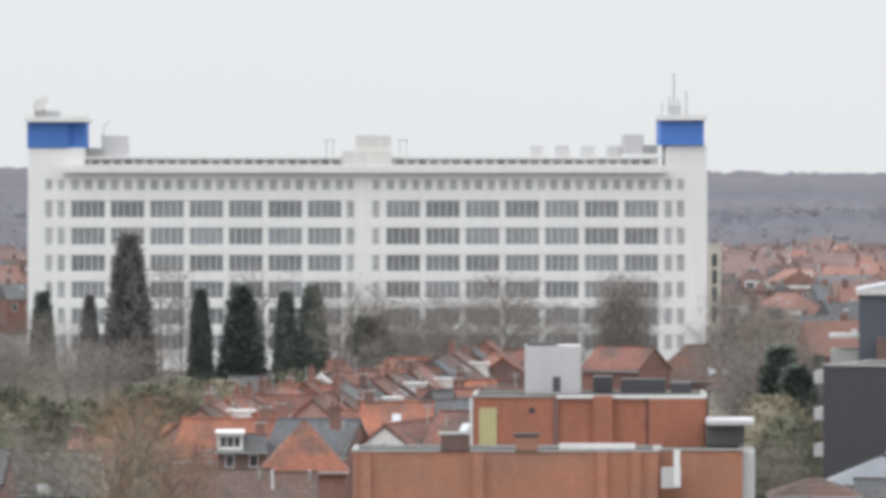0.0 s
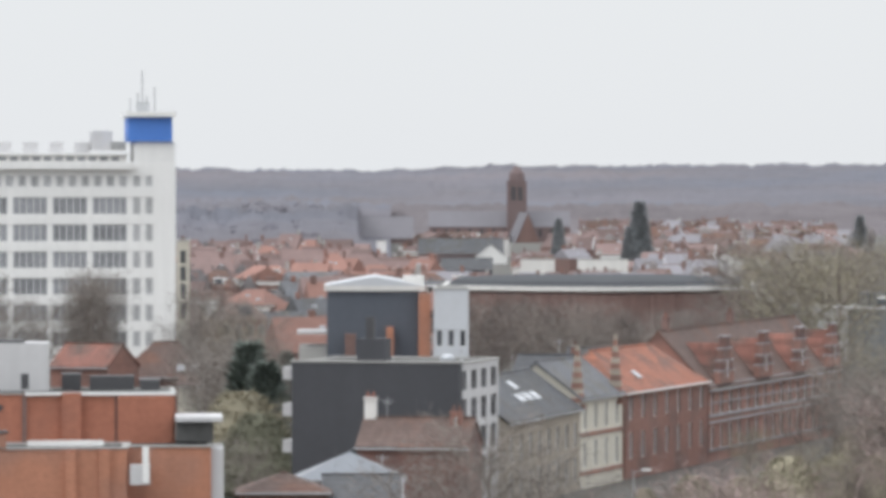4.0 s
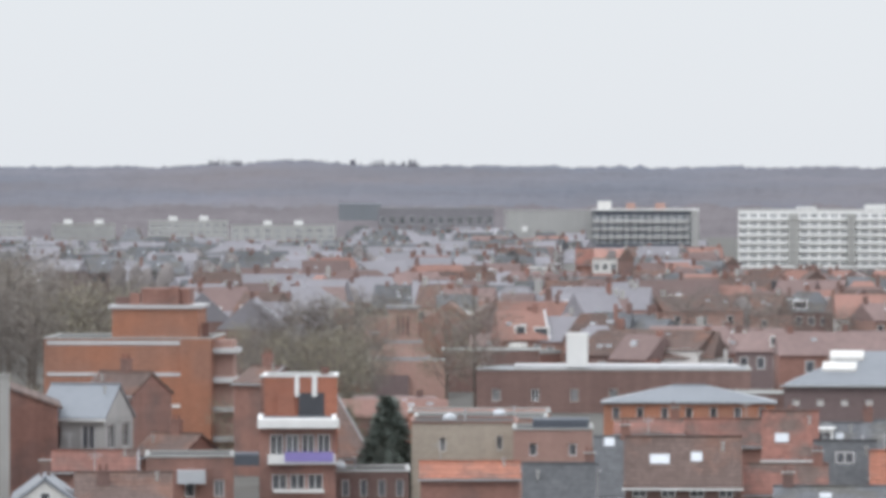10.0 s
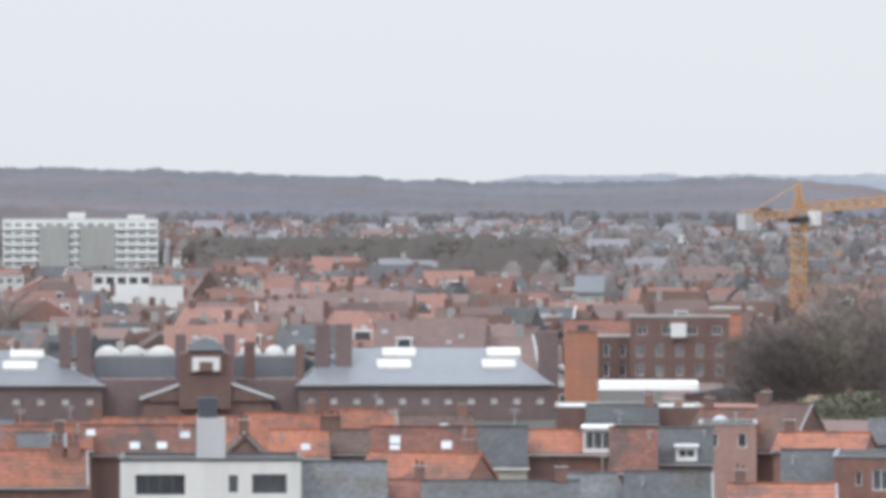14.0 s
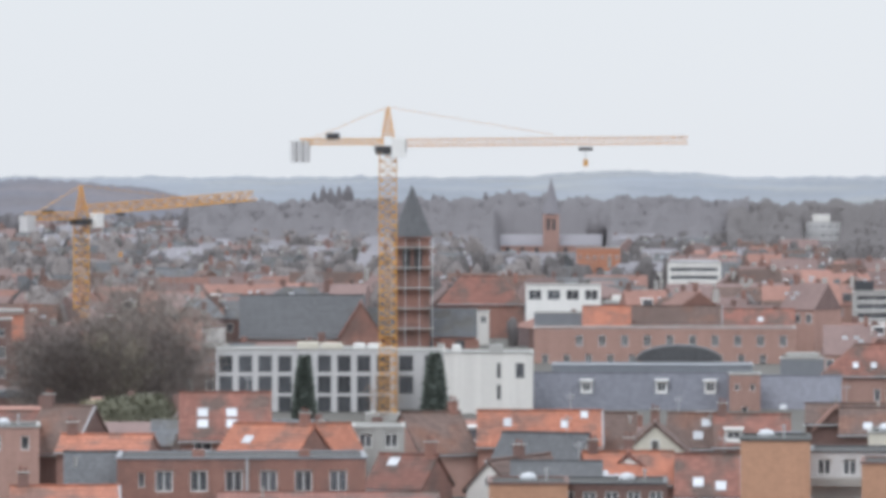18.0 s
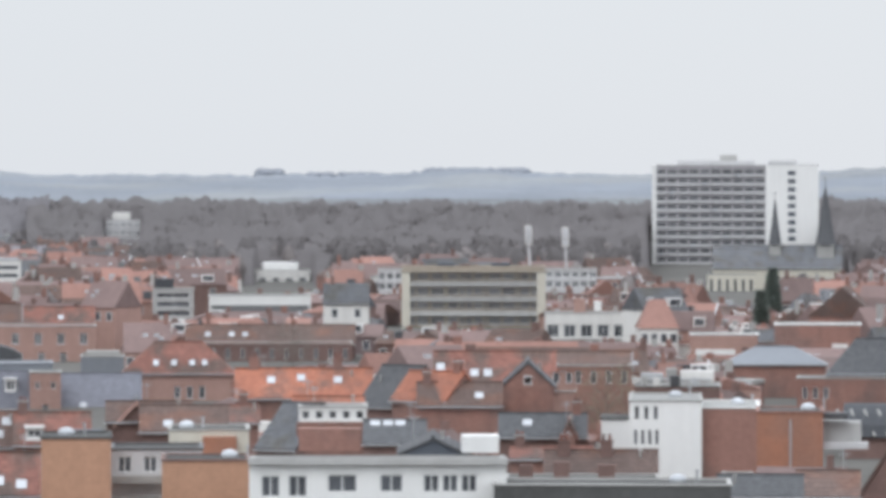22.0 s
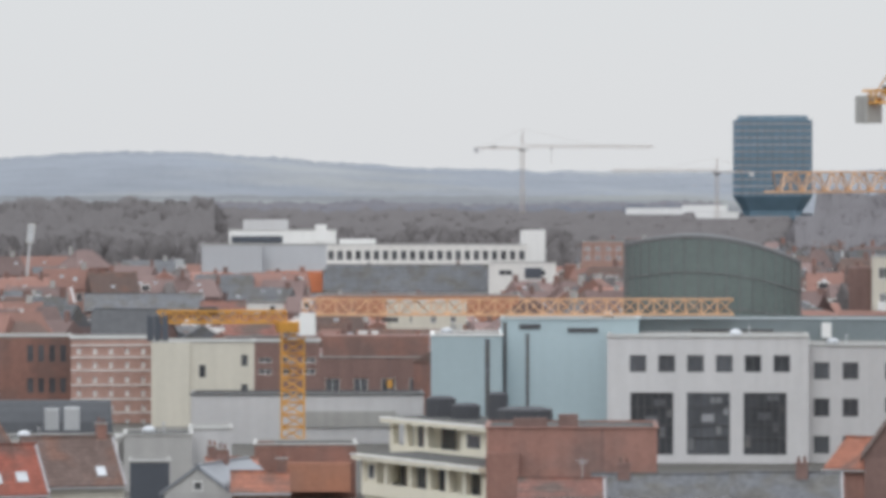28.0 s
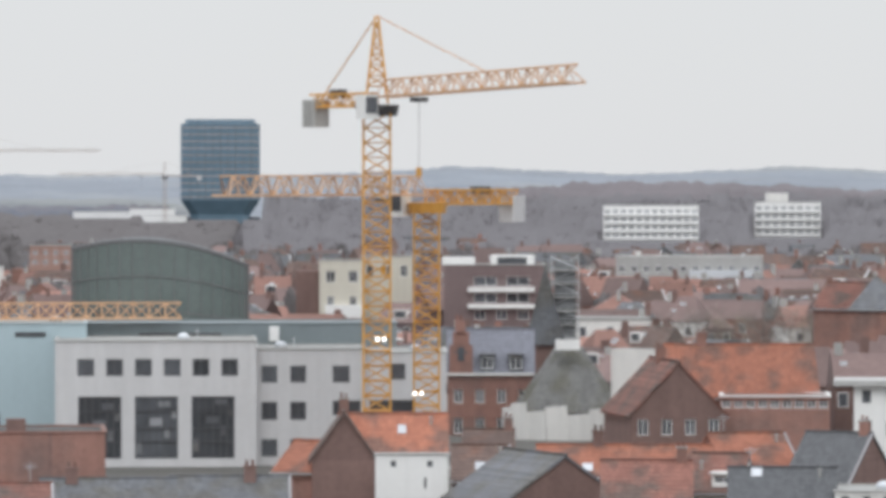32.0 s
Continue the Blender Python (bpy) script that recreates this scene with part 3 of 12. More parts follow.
def bare_tree_meshes(seed, spread, twig_mat, dense):
    """Trunk with limbs that fork twice, and a crown of fine twigs, one metre high: scaled where it stands."""
    rng = random.Random(seed)
    limbs, crown = [], []
    limbs.append(loft([ring(0.016, 0, 6), ring(0.011, 0.2, 6, 0.004), ring(0.007, 0.45, 6, -0.004), ring(0.002, 0.88, 6, 0.006)]))
    tips = []
    for i in range(22):
        z = 0.18 + 0.62 * (i / 22) ** 1.05
        a = i * 2.4 + rng.uniform(-0.4, 0.4)
        reach = spread * (0.35 + 0.65 * math.sin(math.pi * min(1.0, (z - 0.06) / 0.95))) * rng.uniform(0.75, 1.1)
        p0 = Vector((0, 0, z - 0.05))
        p1 = Vector((math.cos(a) * reach * 0.45, math.sin(a) * reach * 0.45, z + 0.08))
        limbs.append(rod(p0, p1, 0.0042, 3))
        for q in range(3):
            b = a + (q - 1) * 0.55 + rng.uniform(-0.2, 0.2)
            p2 = Vector((math.cos(b) * reach * 0.92, math.sin(b) * reach * 0.92, min(0.95, z + rng.uniform(0.06, 0.3))))
            limbs.append(rod(p1, p2, 0.0019, 3))
            tips.append((p1, p2))
    for i in range(dense):
        p1, p2 = rng.choice(tips)
        c = p1.lerp(p2, rng.uniform(-0.1, 1.08)) + Vector((rng.gauss(0, 0.05), rng.gauss(0, 0.05), rng.gauss(0, 0.045)))
        d = Vector((c.x * 2 + rng.gauss(0, 0.55), c.y * 2 + rng.gauss(0, 0.55), 0.4 + rng.gauss(0, 0.4)))
        crown.append(blade(c, d, rng.uniform(0.0022, 0.005), rng.uniform(0.03, 0.075), rng))
    return mesh(join(limbs), "bark"), mesh(join(crown), twig_mat)


def conifer_meshes(seed, m, width, peak, dense=2600):
    """A trunk and a crown of short sprays round a core, one metre high. peak: 1 for a cone, 0.4 for a column."""
    rng = random.Random(seed)
    trunk = loft([ring(0.02, 0, 7), ring(0.012, 0.3, 7)])
    core, spray = [], []
    prof = []
    for i in range(12):
        z = 0.04 + 0.95 * i / 11
        r = width * (1 - ((z - 0.04) / 0.97)) ** peak * (1.0 if z > 0.12 else 0.75)
        prof.append((z, r))
    core.append(loft([ring(max(0.004, r * 0.80 * rng.uniform(0.9, 1.08)), z, 10, rng.uniform(-0.01, 0.01), rng.uniform(-0.01, 0.01)) for z, r in prof]))
    for i in range(dense):
        z = 0.04 + 0.94 * rng.random() ** 1.25
        r = width * (1 - ((z - 0.04) / 0.97)) ** peak * rng.uniform(0.72, 1.05)
        a = rng.uniform(0, 6.283)
        c = Vector((r * math.cos(a), r * math.sin(a), z))
        d = Vector((math.cos(a), math.sin(a), rng.uniform(0.1, 1.6) if peak < 0.8 else rng.uniform(-0.5, 0.5)))
        spray.append(blade(c, d, rng.uniform(0.018, 0.036), rng.uniform(0.035, 0.075), rng))
    return mesh(trunk, "bark"), mesh(join(core + spray), m)


PROTO = {}
for i_, tm in enumerate(("twigs", "twigs_grey", "twigs_olive", "twigs_pink", "twigs_rust")):
    for j_ in range(2):
        PROTO[(tm, j_)] = bare_tree_meshes(10 * i_ + j_, 0.34 if j_ else 0.42, tm, 2600)
PROTO[("dense", 0)] = bare_tree_meshes(81, 0.40, "twigs_dark", 6000)
PROTO[("poplar", 0)] = bare_tree_meshes(77, 0.16, "twigs", 2600)
PROTO[("poplar", 1)] = bare_tree_meshes(78, 0.18, "twigs_grey", 2600)
PROTO[("cypress", 0)] = conifer_meshes(3, "conifer", 0.13, 0.42)
PROTO[("cypress", 1)] = conifer_meshes(4, "conifer", 0.15, 0.5)
PROTO[("old_cypress", 0)] = conifer_meshes(5, "conifer_grey", 0.16, 0.6)
PROTO[("far_cypress", 0)] = conifer_meshes(9, "hazed_conifer", 0.16, 0.6)
PROTO[("spruce", 0)] = conifer_meshes(6, "conifer", 0.26, 1.0)
PROTO[("shrub", 0)] = conifer_meshes(7, "ivy", 0.55, 0.5, 1800)
PROTO[("shrub", 1)] = conifer_meshes(8, "twigs_olive", 0.55, 0.5, 1800)

TREE_WORDS = {"twigs": "bare deciduous tree with brown winter twigs", "twigs_grey": "bare deciduous tree with grey winter twigs",
              "twigs_olive": "deciduous tree with olive buds just breaking", "twigs_pink": "leafless tree with a pinkish haze of twigs",
              "twigs_rust": "slender tree with rust-brown twigs", "dense": "round dense dark brown leafless tree", "poplar": "tall narrow leafless poplar", "cypress": "dark green columnar cypress",
              "old_cypress": "greyish columnar cypress", "far_cypress": "far columnar conifer paled by painted haze", "spruce": "dark green conical spruce", "shrub": "dense evergreen shrub"}


def tree(kind, k, x, y, h, wide=1.0, words=""):
    """A tree h metres high; wide stretches its crown."""
    trunk, crown = PROTO[(kind, k)]
    if h > 8:
        keep(x, y, h * 0.5 * wide, 5, h * 0.5)
    root = thing("shrub" if kind == "shrub" else "tree", words or TREE_WORDS[kind] + " among the houses", "shrub" if kind == "shrub" else "tree", x, y, (x * 7 + y * 13) % 360, group="town trees")
    for nm, me in (("trunk", trunk), ("crown", crown)):
        ob = part(nm, None, None, root, data=me)
        ob.scale = (h * wide, h * wide, h)
    return root


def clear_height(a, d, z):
    """The height to which a canopy may rise there without hiding a noted plot from the camera."""
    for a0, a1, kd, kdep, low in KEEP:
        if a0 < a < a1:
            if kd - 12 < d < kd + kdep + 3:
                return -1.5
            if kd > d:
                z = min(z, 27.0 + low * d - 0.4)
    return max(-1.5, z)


def wood(name, label, az0, az1, d0, d1, count, h0, h1, m, seed, bush=60, kind="stuff", close=0.0, apron=420):
    """Far woodland: many small leafless crowns, each a rounded uneven dome in a haze of twigs, joined. az in degrees to the right of +y.
    close: a dense wood, its canopy one rolling uneven sheet that slopes down over the apron towards the plain."""
    rng = random.Random(seed)
    v, f, soft_faces = [], [], []

    def canopy(cx, cy, d):
        lump = 0.5 + 0.32 * noise.noise((cx / 130.0, cy / 130.0, seed)) + 0.24 * noise.noise((cx / 38.0, cy / 70.0, seed + 3))
        t = min(1.0, max(0.0, (d - d0 + apron) / apron))
        return (0.22 + 0.78 * t) * (h0 + (h1 - h0) * lump)

    if close:
        na, nd, ne = max(8, int((az1 - az0) * 24)), 20, 8
        for i in range(na + 1):
            for j in range(nd + ne + 1):
                a = radians(az0 + (az1 - az0) * i / na)
                d = d0 - apron + apron * j / nd if j <= nd else d0 + (d1 - d0) * (j - nd) / ne
                cx, cy = d * math.sin(a), d * math.cos(a)
                bump = 0.2 * noise.noise((cx / 8.0, cy / 18.0, seed + 7)) + rng.uniform(-0.07, 0.07) - 0.06
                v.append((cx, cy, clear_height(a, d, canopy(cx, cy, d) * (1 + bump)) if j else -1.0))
        for i in range(na):
            for j in range(nd + ne):
                p = i * (nd + ne + 1) + j
                f.append((p, p + nd + ne + 1, p + nd + ne + 2, p + 1))
        soft_faces += range(len(f))
    for i in range(count):
        a, d = radians(rng.uniform(az0, az1)), rng.uniform(d0, d1)
        if close:
            d = d0 - apron * rng.random() if i % 4 else d0 + 0.4 * (d1 - d0) * rng.random()
        cx, cy = d * math.sin(a), d * math.cos(a)
        if close:
            h = canopy(cx, cy, d) * rng.uniform(0.86, 1.06)
        else:
            h = h0 + (h1 - h0) * (0.75 * (0.5 + 0.5 * noise.noise((cx / 120.0, cy / 120.0, seed))) + 0.25 * rng.random())
        spiky = rng.random() < 0.035
        r = h * (rng.uniform(0.13, 0.19) if spiky else rng.uniform(0.26, 0.5)) * (0.85 if close else 1.0)
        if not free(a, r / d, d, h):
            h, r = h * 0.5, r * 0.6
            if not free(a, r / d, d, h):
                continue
        k0, sides = len(v), 7
        fat = 1.0 if close else 0.66
        for q, (zf, rf) in enumerate(((0.0, 0.62), (0.3, 0.92), (0.56, 1.0), (0.78, 0.8), (0.93, 0.42))):
            rf = (1.05 - zf) if spiky else rf
            for w8 in range(sides):
                u = 6.283 * w8 / sides + q * 0.4
                rr = r * rf * rng.uniform(0.68, 1.13) * fat
                v.append((cx + rr * math.cos(u), cy + rr * math.sin(u), h * zf * rng.uniform(0.86, 1.08)))
        v.append((cx, cy, h * 0.985))
        f0 = len(f)
        for q in range(4):
            for w8 in range(sides):
                n8 = (w8 + 1) % sides
                f.append((k0 + q * sides + w8, k0 + q * sides + n8, k0 + q * sides + sides + n8, k0 + q * sides + sides + w8))
        for w8 in range(sides):
            f.append((k0 + 4 * sides + w8, k0 + 4 * sides + (w8 + 1) % sides, k0 + 5 * sides))
        soft_faces += range(f0, len(f))
        for j in range(int(bush * (1.2 if close else 1.3))):
            u, t = rng.uniform(0, 6.283), (0.55 + 0.45 * rng.random()) if close else rng.random() ** 0.7
            z = h * (0.12 + 0.84 * t)
            cone = (1.02 - t) if spiky else math.sin(math.pi * (0.32 + 0.62 * t)) ** 0.5
            rr = r * fat * cone * rng.uniform(0.75, 1.18)
            px_, py_ = cx + rr * math.cos(u), cy + rr * math.sin(u)
            s, hh = h * rng.uniform(0.014, 0.034), h * rng.uniform(0.05, 0.12)
            if close:
                s, hh = s * 0.45, hh * 1.1
            w9 = rng.uniform(0, 6.283)
            tilt = rng.uniform(-0.7, 0.9)
            ex, ey, ez = math.cos(w9) * s, math.sin(w9) * s, s * rng.uniform(-0.8, 0.8)
            lx, ly, lz = math.cos(u + tilt) * hh * rng.uniform(-0.2, 0.8), math.sin(u + tilt) * hh * rng.uniform(-0.2, 0.8), hh * rng.uniform(-0.3, 1.0)
            k = len(v)
            v += [(px_ - ex, py_ - ey, z - ez), (px_ + ex, py_ + ey, z + ez), (px_ + lx, py_ + ly, z + lz)]
            f.append((k, k + 1, k + 2))
    me = mesh((v, f), m)
    flags = [False] * len(f)
    for q in soft_faces:
        flags[q] = True
    me.polygons.foreach_set("use_smooth", flags)
    return tagged(new(name, me), label, "woodland", kind=kind)


def ridge_of_hills(name, label, az0, az1, d, reach, top, m, seed, rough=3.0, sharp=1.0, bumps=()):
    """A long wooded rise: a sheet from the plain up to a wavy crest. bumps: (degrees, width, metres)."""
    noise.seed_set(seed)
    v, f = [], []
    rng = random.Random(seed)
    na, nd = int((az1 - az0) * 26), 28
    for i in range(na + 1):
        a = az0 + (az1 - az0) * i / na
        edge = min(1.0, 4 * min(i, na - i) / na * sharp)
        crest = top * (edge * edge * (3 - 2 * edge)) + sum(hh * math.exp(-(((a - c) / wd) ** 2)) for c, wd, hh in bumps)
        for j in range(nd + 1):
            t = j / nd
            dd = d + reach * t
            s = t * t * (3 - 2 * t)
            z = -1.0 + crest * s + rough * s * (noise.noise((a * 2.1, t * 3, seed)) + 0.5 * noise.noise((a * 8.3, t * 7, seed)))
            z += 0.75 * rough * min(1.0, 3 * t) * abs(noise.noise((a * 5.3, t * 21, seed + 5))) + 0.5 * rough * min(1.0, 3 * t) * noise.noise((a * 13.0, t * 47, seed + 9)) + rng.uniform(-0.3, 0.3) * rough * min(1.0, 4 * t)
            v.append((dd * math.sin(radians(a)), dd * math.cos(radians(a)), z))
    for i in range(na):
        for j in range(nd):
            p = i * (nd + 1) + j
            f.append((p, p + nd + 1, p + nd + 2, p + 1))
    ob = new(name, mesh((v, f), m, True))
    return tagged(ob, label, "hills", kind="structure")


# ---------------------------------------------------------------- far town, too many to count
def far_town(az0, az1, d0, d1, count, seed, roofs, walls=("brick_brown", "old_white", "brick_pink")):
    """Houses past counting: walls, pitched or hipped roofs, chimneys, rooflights, dormers and windows, joined by kind."""
    rng = random.Random(seed)
    pools = {}

    def put(nm, m, geo, at):
        pools.setdefault((nm, m), []).append(spun(geo, at))

    for i in range(int(count * 1.25)):
        a, d = radians(rng.uniform(az0, az1)), rng.uniform(d0, d1)
        x, y = d * math.sin(a), d * math.cos(a)
        w, dp, e = rng.uniform(5.0, 9.0) * rng.choice((1, 1, 1.3, 1.9)), rng.uniform(7.0, 10.5), rng.uniform(4.2, 7.8)
        r = e + rng.uniform(2.2, 4.2)
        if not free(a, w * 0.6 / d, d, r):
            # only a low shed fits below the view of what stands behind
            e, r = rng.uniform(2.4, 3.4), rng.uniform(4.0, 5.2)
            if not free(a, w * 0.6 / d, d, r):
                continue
        m = Matrix.Translation((x, y, 0)) @ Matrix.Rotation(-a + rng.choice((0, 0, 0, 0.15, -0.2, 0.4, -0.45, 1.57)) + rng.gauss(0, 0.1), 4, "Z")
        roof, wall = rng.choice(roofs), rng.choice(walls)
        put("wall", wall, vbox(-w / 2, w / 2, 0, dp, 0, e), m)
        sort = rng.random()
        if sort < 0.12:
            put("parapet", rng.choice(("old_white", "light_concrete", "concrete")), vbox(-w / 2 - 0.1, w / 2 + 0.1, -0.1, dp + 0.1, e, e + 0.45), m)
            put("flat_roof", "gravel_roof", vbox(-w / 2 + 0.2, w / 2 - 0.2, 0.2, dp - 0.2, e + 0.46, e + 0.5), m)
            if rng.random() < 0.6:
                bx = rng.uniform(-w / 4, w / 4)
                put("roof_box", rng.choice(("old_white", "brick_brown", "galvanised")), vbox(bx - 1.0, bx + 1.0, dp * 0.4, dp * 0.6, e + 0.4, e + rng.uniform(1.2, 2.2)), m)
            r = e + 0.4
        elif sort < 0.30:
            g = w * 0.28
            v = [(-w / 2 - 0.2, -0.3, e - 0.1), (w / 2 + 0.2, -0.3, e - 0.1), (w / 2 + 0.2, dp + 0.3, e - 0.1), (-w / 2 - 0.2, dp + 0.3, e - 0.1), (-w / 2 + g, dp / 2, r), (w / 2 - g, dp / 2, r)]
            put("roof", roof, (v, [(0, 1, 5, 4), (1, 2, 5), (2, 3, 4, 5), (3, 0, 4), (3, 2, 1, 0)]), m)
        else:
            put("roof", roof, prism_x([(-0.3, e - 0.2), (dp + 0.3, e - 0.2), (dp / 2, r)], -w / 2 - 0.1, w / 2 + 0.1), m)
            if rng.random() < 0.08:
                put("verge", "light_concrete", prism_x([(-0.3, e - 0.15), (dp / 2, r - 0.1), (dp / 2, r + 0.14), (-0.3, e + 0.08)], w / 2 - 0.1, w / 2 + 0.2), m)
        if r > e + 1:
            for k in range(rng.choice((0, 1, 1, 2, 3))):
                cx, fz = rng.uniform(-w / 2 + 1, w / 2 - 1), rng.uniform(0.3, 0.7)
                yz, zz = dp / 2 * fz, e + (r - e) * fz
                put("rooflight", "sky_glass", vbox(cx - 0.35, cx + 0.35, yz - 0.32, yz + 0.3, zz - 0.4, zz + 0.2), m)
            if d < 1100 and rng.random() < 0.4:
                dx, dz, dw = rng.uniform(-w / 4, w / 4), e + 0.4, rng.uniform(0.7, 1.2)
                put("dormer", rng.choice(("white_paint", "white_paint", "slate", "old_white")), vbox(dx - dw, dx + dw, 0.6, 3.5, dz, dz + 1.4), m)
                put("window", "window_glass", vbox(dx - dw + 0.2, dx + dw - 0.2, 0.55, 0.62, dz + 0.25, dz + 1.2), m)
        if rng.random() < 0.8:
            cx, cw, ch = rng.choice((-1, 1)) * w * rng.uniform(0.3, 0.46), rng.uniform(0.25, 0.5), rng.uniform(0.5, 1.3)
            put("chimney", rng.choice(("brick_red", "brick_brown", "brick_brown", "concrete")), vbox(cx - cw, cx + cw, dp / 2 - 0.3, dp / 2 + 0.3, r - 1, r + ch), m)
        k = rng.randint(2, 4) if d < 1250 else 0
        for q in range(k):
            cx = -w / 2 + w * (q + 0.5) / k
            put("window", "window_glass", vbox(cx - 0.45, cx + 0.45, -0.05, 0.03, e - 2.2, e - 0.9), m)
            if d < 1100:
                put("window_frame", "white_paint", vbox(cx - 0.55, cx + 0.55, -0.03, 0.02, e - 2.3, e - 0.8), m)
    root = tagged(new("distant_houses"), "distant brick houses with clay and slate roofs", "houses", kind="stuff")
    for (nm, m), geos in pools.items():
        part(nm, join(geos), m, root)
    return root


def street_row(x0, y0, x1, y1, seed, roofs, walls, label, eave=5.6, rise=3.2, wide=5.6):
    """A terrace of small houses from one end of a street to the other."""
    rng = random.Random(seed)
    length = math.hypot(x1 - x0, y1 - y0)
    n = max(2, int(length / wide))
    ang = math.degrees(math.atan2(y1 - y0, x1 - x0))
    for i in range(n):
        t = (i + 0.5) / n
        x, y = x0 + (x1 - x0) * t, y0 + (y1 - y0) * t
        e = eave + rng.uniform(-0.5, 0.5)
        r = e + rise + rng.uniform(-0.4, 0.5)
        sky_ = [(rng.uniform(0.25, 0.75), rng.uniform(0.4, 0.6), 0.9)] if rng.random() < 0.55 else []
        house(label, x, y, ang + math.degrees(math.atan2(x, y)), length / n * rng.uniform(0.94, 1.0), rng.uniform(8.0, 9.5), e, r, rng.choice(walls), rng.choice(roofs), 0, sky=sky_,
              dorm=[(0.5, 0.3, 1.7, 1.3)] if rng.random() < 0.2 else [], chims=[(0.06, 0.5, rng.uniform(0.7, 1.2), "brick_red")] if rng.random() < 0.42 else [], group="terraced houses")


# ---------------------------------------------------------------- tower cranes
def lattice(p0, p1, side, bays, r, three=False):
    """Chords and braces of a lattice boom from p0 to p1."""
    p0, p1 = Vector(p0), Vector(p1)
    d = (p1 - p0).normalized()
    up = Vector((0, 0, 1)) if abs(d.z) < 0.9 else Vector((0, 1, 0))
    u = d.cross(up).normalized()
    n = u.cross(d)
    if three:
        offs = [u * side / 2, -u * side / 2, n * side * 0.95]
    else:
        offs = [(u + n) * side / 2, (u - n) * side / 2, (-u - n) * side / 2, (-u + n) * side / 2]
    g = [rod(p0 + o, p1 + o, r) for o in offs]
    k = len(offs)
    for i in range(bays):
        a, b = p0.lerp(p1, i / bays), p0.lerp(p1, (i + 1) / bays)
        for j in range(k):
            o1, o2 = offs[j], offs[(j + 1) % k]
            if i % 2:
                o1, o2 = o2, o1
            g.append(rod(a + o1, b + o2, r * 0.62, 3))
            g.append(rod(a + offs[j], a + offs[(j + 1) % k], r * 0.5, 3))
    return join(g)


def crane(label, x, y, mast_h, side, turn, jib, counter, apex, jib_side=1.3, m="crane_yellow", jm="", r=0.09, jib_rise=0.0, flat=False, weight="light_concrete", turret=True, z0=0.0, drop=0.0, trolley=0.22, rope=6.0):
    """A tower crane; turn: the jib's direction in degrees, 0 to the right as seen from the origin, 90 away."""
    root = thing("tower_crane", label, "crane", x, y)
    keep(x, y, side * 2.2, 4, mast_h * 0.3)
    jm = jm or m
    c, s = math.cos(radians(turn)), math.sin(radians(turn))
    bays = max(4, int(mast_h / side / 0.55))
    part("mast", lattice((0, 0, z0), (0, 0, mast_h), side, bays, r), m, root)
    part("base_block", vbox(-side * 1.4, side * 1.4, -side * 1.4, side * 1.4, z0 - 0.2 if z0 else 0, z0 + 0.8), "concrete", root)
    part("slewing_ring", loft([ring(side * 0.75, mast_h - 0.3, 10), ring(side * 0.85, mast_h + 0.7, 10)]), "dark_steel" if turret else m, root)
    top = mast_h + 1.4
    tip = Vector((c * jib, s * jib, top + jib_rise))
    part("jib", lattice((c * side * 0.5, s * side * 0.5, top - drop), tip, jib_side, max(8, int(jib / jib_side)), r * 0.85, True), jm, root)
    part("counter_jib", lattice((-c * side * 0.3, -s * side * 0.3, top - 0.2), (-c * counter, -s * counter, top - 0.2), jib_side * 0.7, max(4, int(counter / 1.2)), r), m, root)
    mw = Matrix.Rotation(radians(turn), 4, "Z")
    part("counterweight", spun(join([vbox(-counter - 1.0 + i * 0.75, -counter - 0.4 + i * 0.75, -0.8, 0.8, top - 2.6, top - 0.1) for i in range(3)]), mw), weight, root)
    cab = part("cab", spun(join([vbox(side * 0.3, side * 0.3 + 1.6, -side * 0.5 - 1.5, -side * 0.5 - 0.1, top - 2.0, top + 0.2)]), mw), "white_paint", root)
    part("cab_window", spun(vbox(side * 0.3 + 1.58, side * 0.3 + 1.66, -side * 0.5 - 1.4, -side * 0.5 - 0.2, top - 1.5, top), mw), "window_glass", cab)
    part("winch", spun(vbox(-counter * 0.7, -counter * 0.55, -0.45, 0.45, top + 0.1, top + 0.8), mw), "dark_steel", root)
    if not flat:
        legs = [rod((sx * side * 0.42, sy * side * 0.42, top - 0.6), (sx * 0.12, sy * 0.12, top + apex), r) for sx in (-1, 1) for sy in (-1, 1)]
        for q in range(1, 7):
            u0, u1 = (1 - q / 7.5) * side * 0.42 + 0.1, (1 - (q + 1) / 7.5) * side * 0.42 + 0.1
            z0_, z1_ = top + apex * q / 7.5, top + apex * (q + 1) / 7.5
            legs += [rod((-u0, -u0, z0_), (u1, -u1, z1_), r * 0.6, 3), rod((u0, u0, z0_), (-u1, u1, z1_), r * 0.6, 3), rod((-u0, -u0, z0_), (u0, -u0, z0_), r * 0.6, 3)]
        part("apex_tower", join(legs), m, root)
        a = Vector((0, 0, top + apex))
        j = Vector((c * jib * 0.55, s * jib * 0.55, top + jib_rise * 0.55 + jib_side))
        part("tie_bar", rod(a, j, r * 0.45), jm, root)
        part("tie_bar", rod(a, (-c * counter * 0.9, -s * counter * 0.9, top), r * 0.45), m, root)
    tr = Vector((c * jib * trolley, s * jib * trolley, top - drop * (1 - trolley) + jib_rise * trolley - 0.5))
    tro = part("trolley", vbox(tr.x - 0.8, tr.x + 0.8, tr.y - 0.6, tr.y + 0.6, tr.z - 0.2, tr.z + 0.2), "dark_steel", root)
    part("hook_rope", rod(tr, tr - Vector((0, 0, rope)), 0.03, 3), "dark_steel", tro)
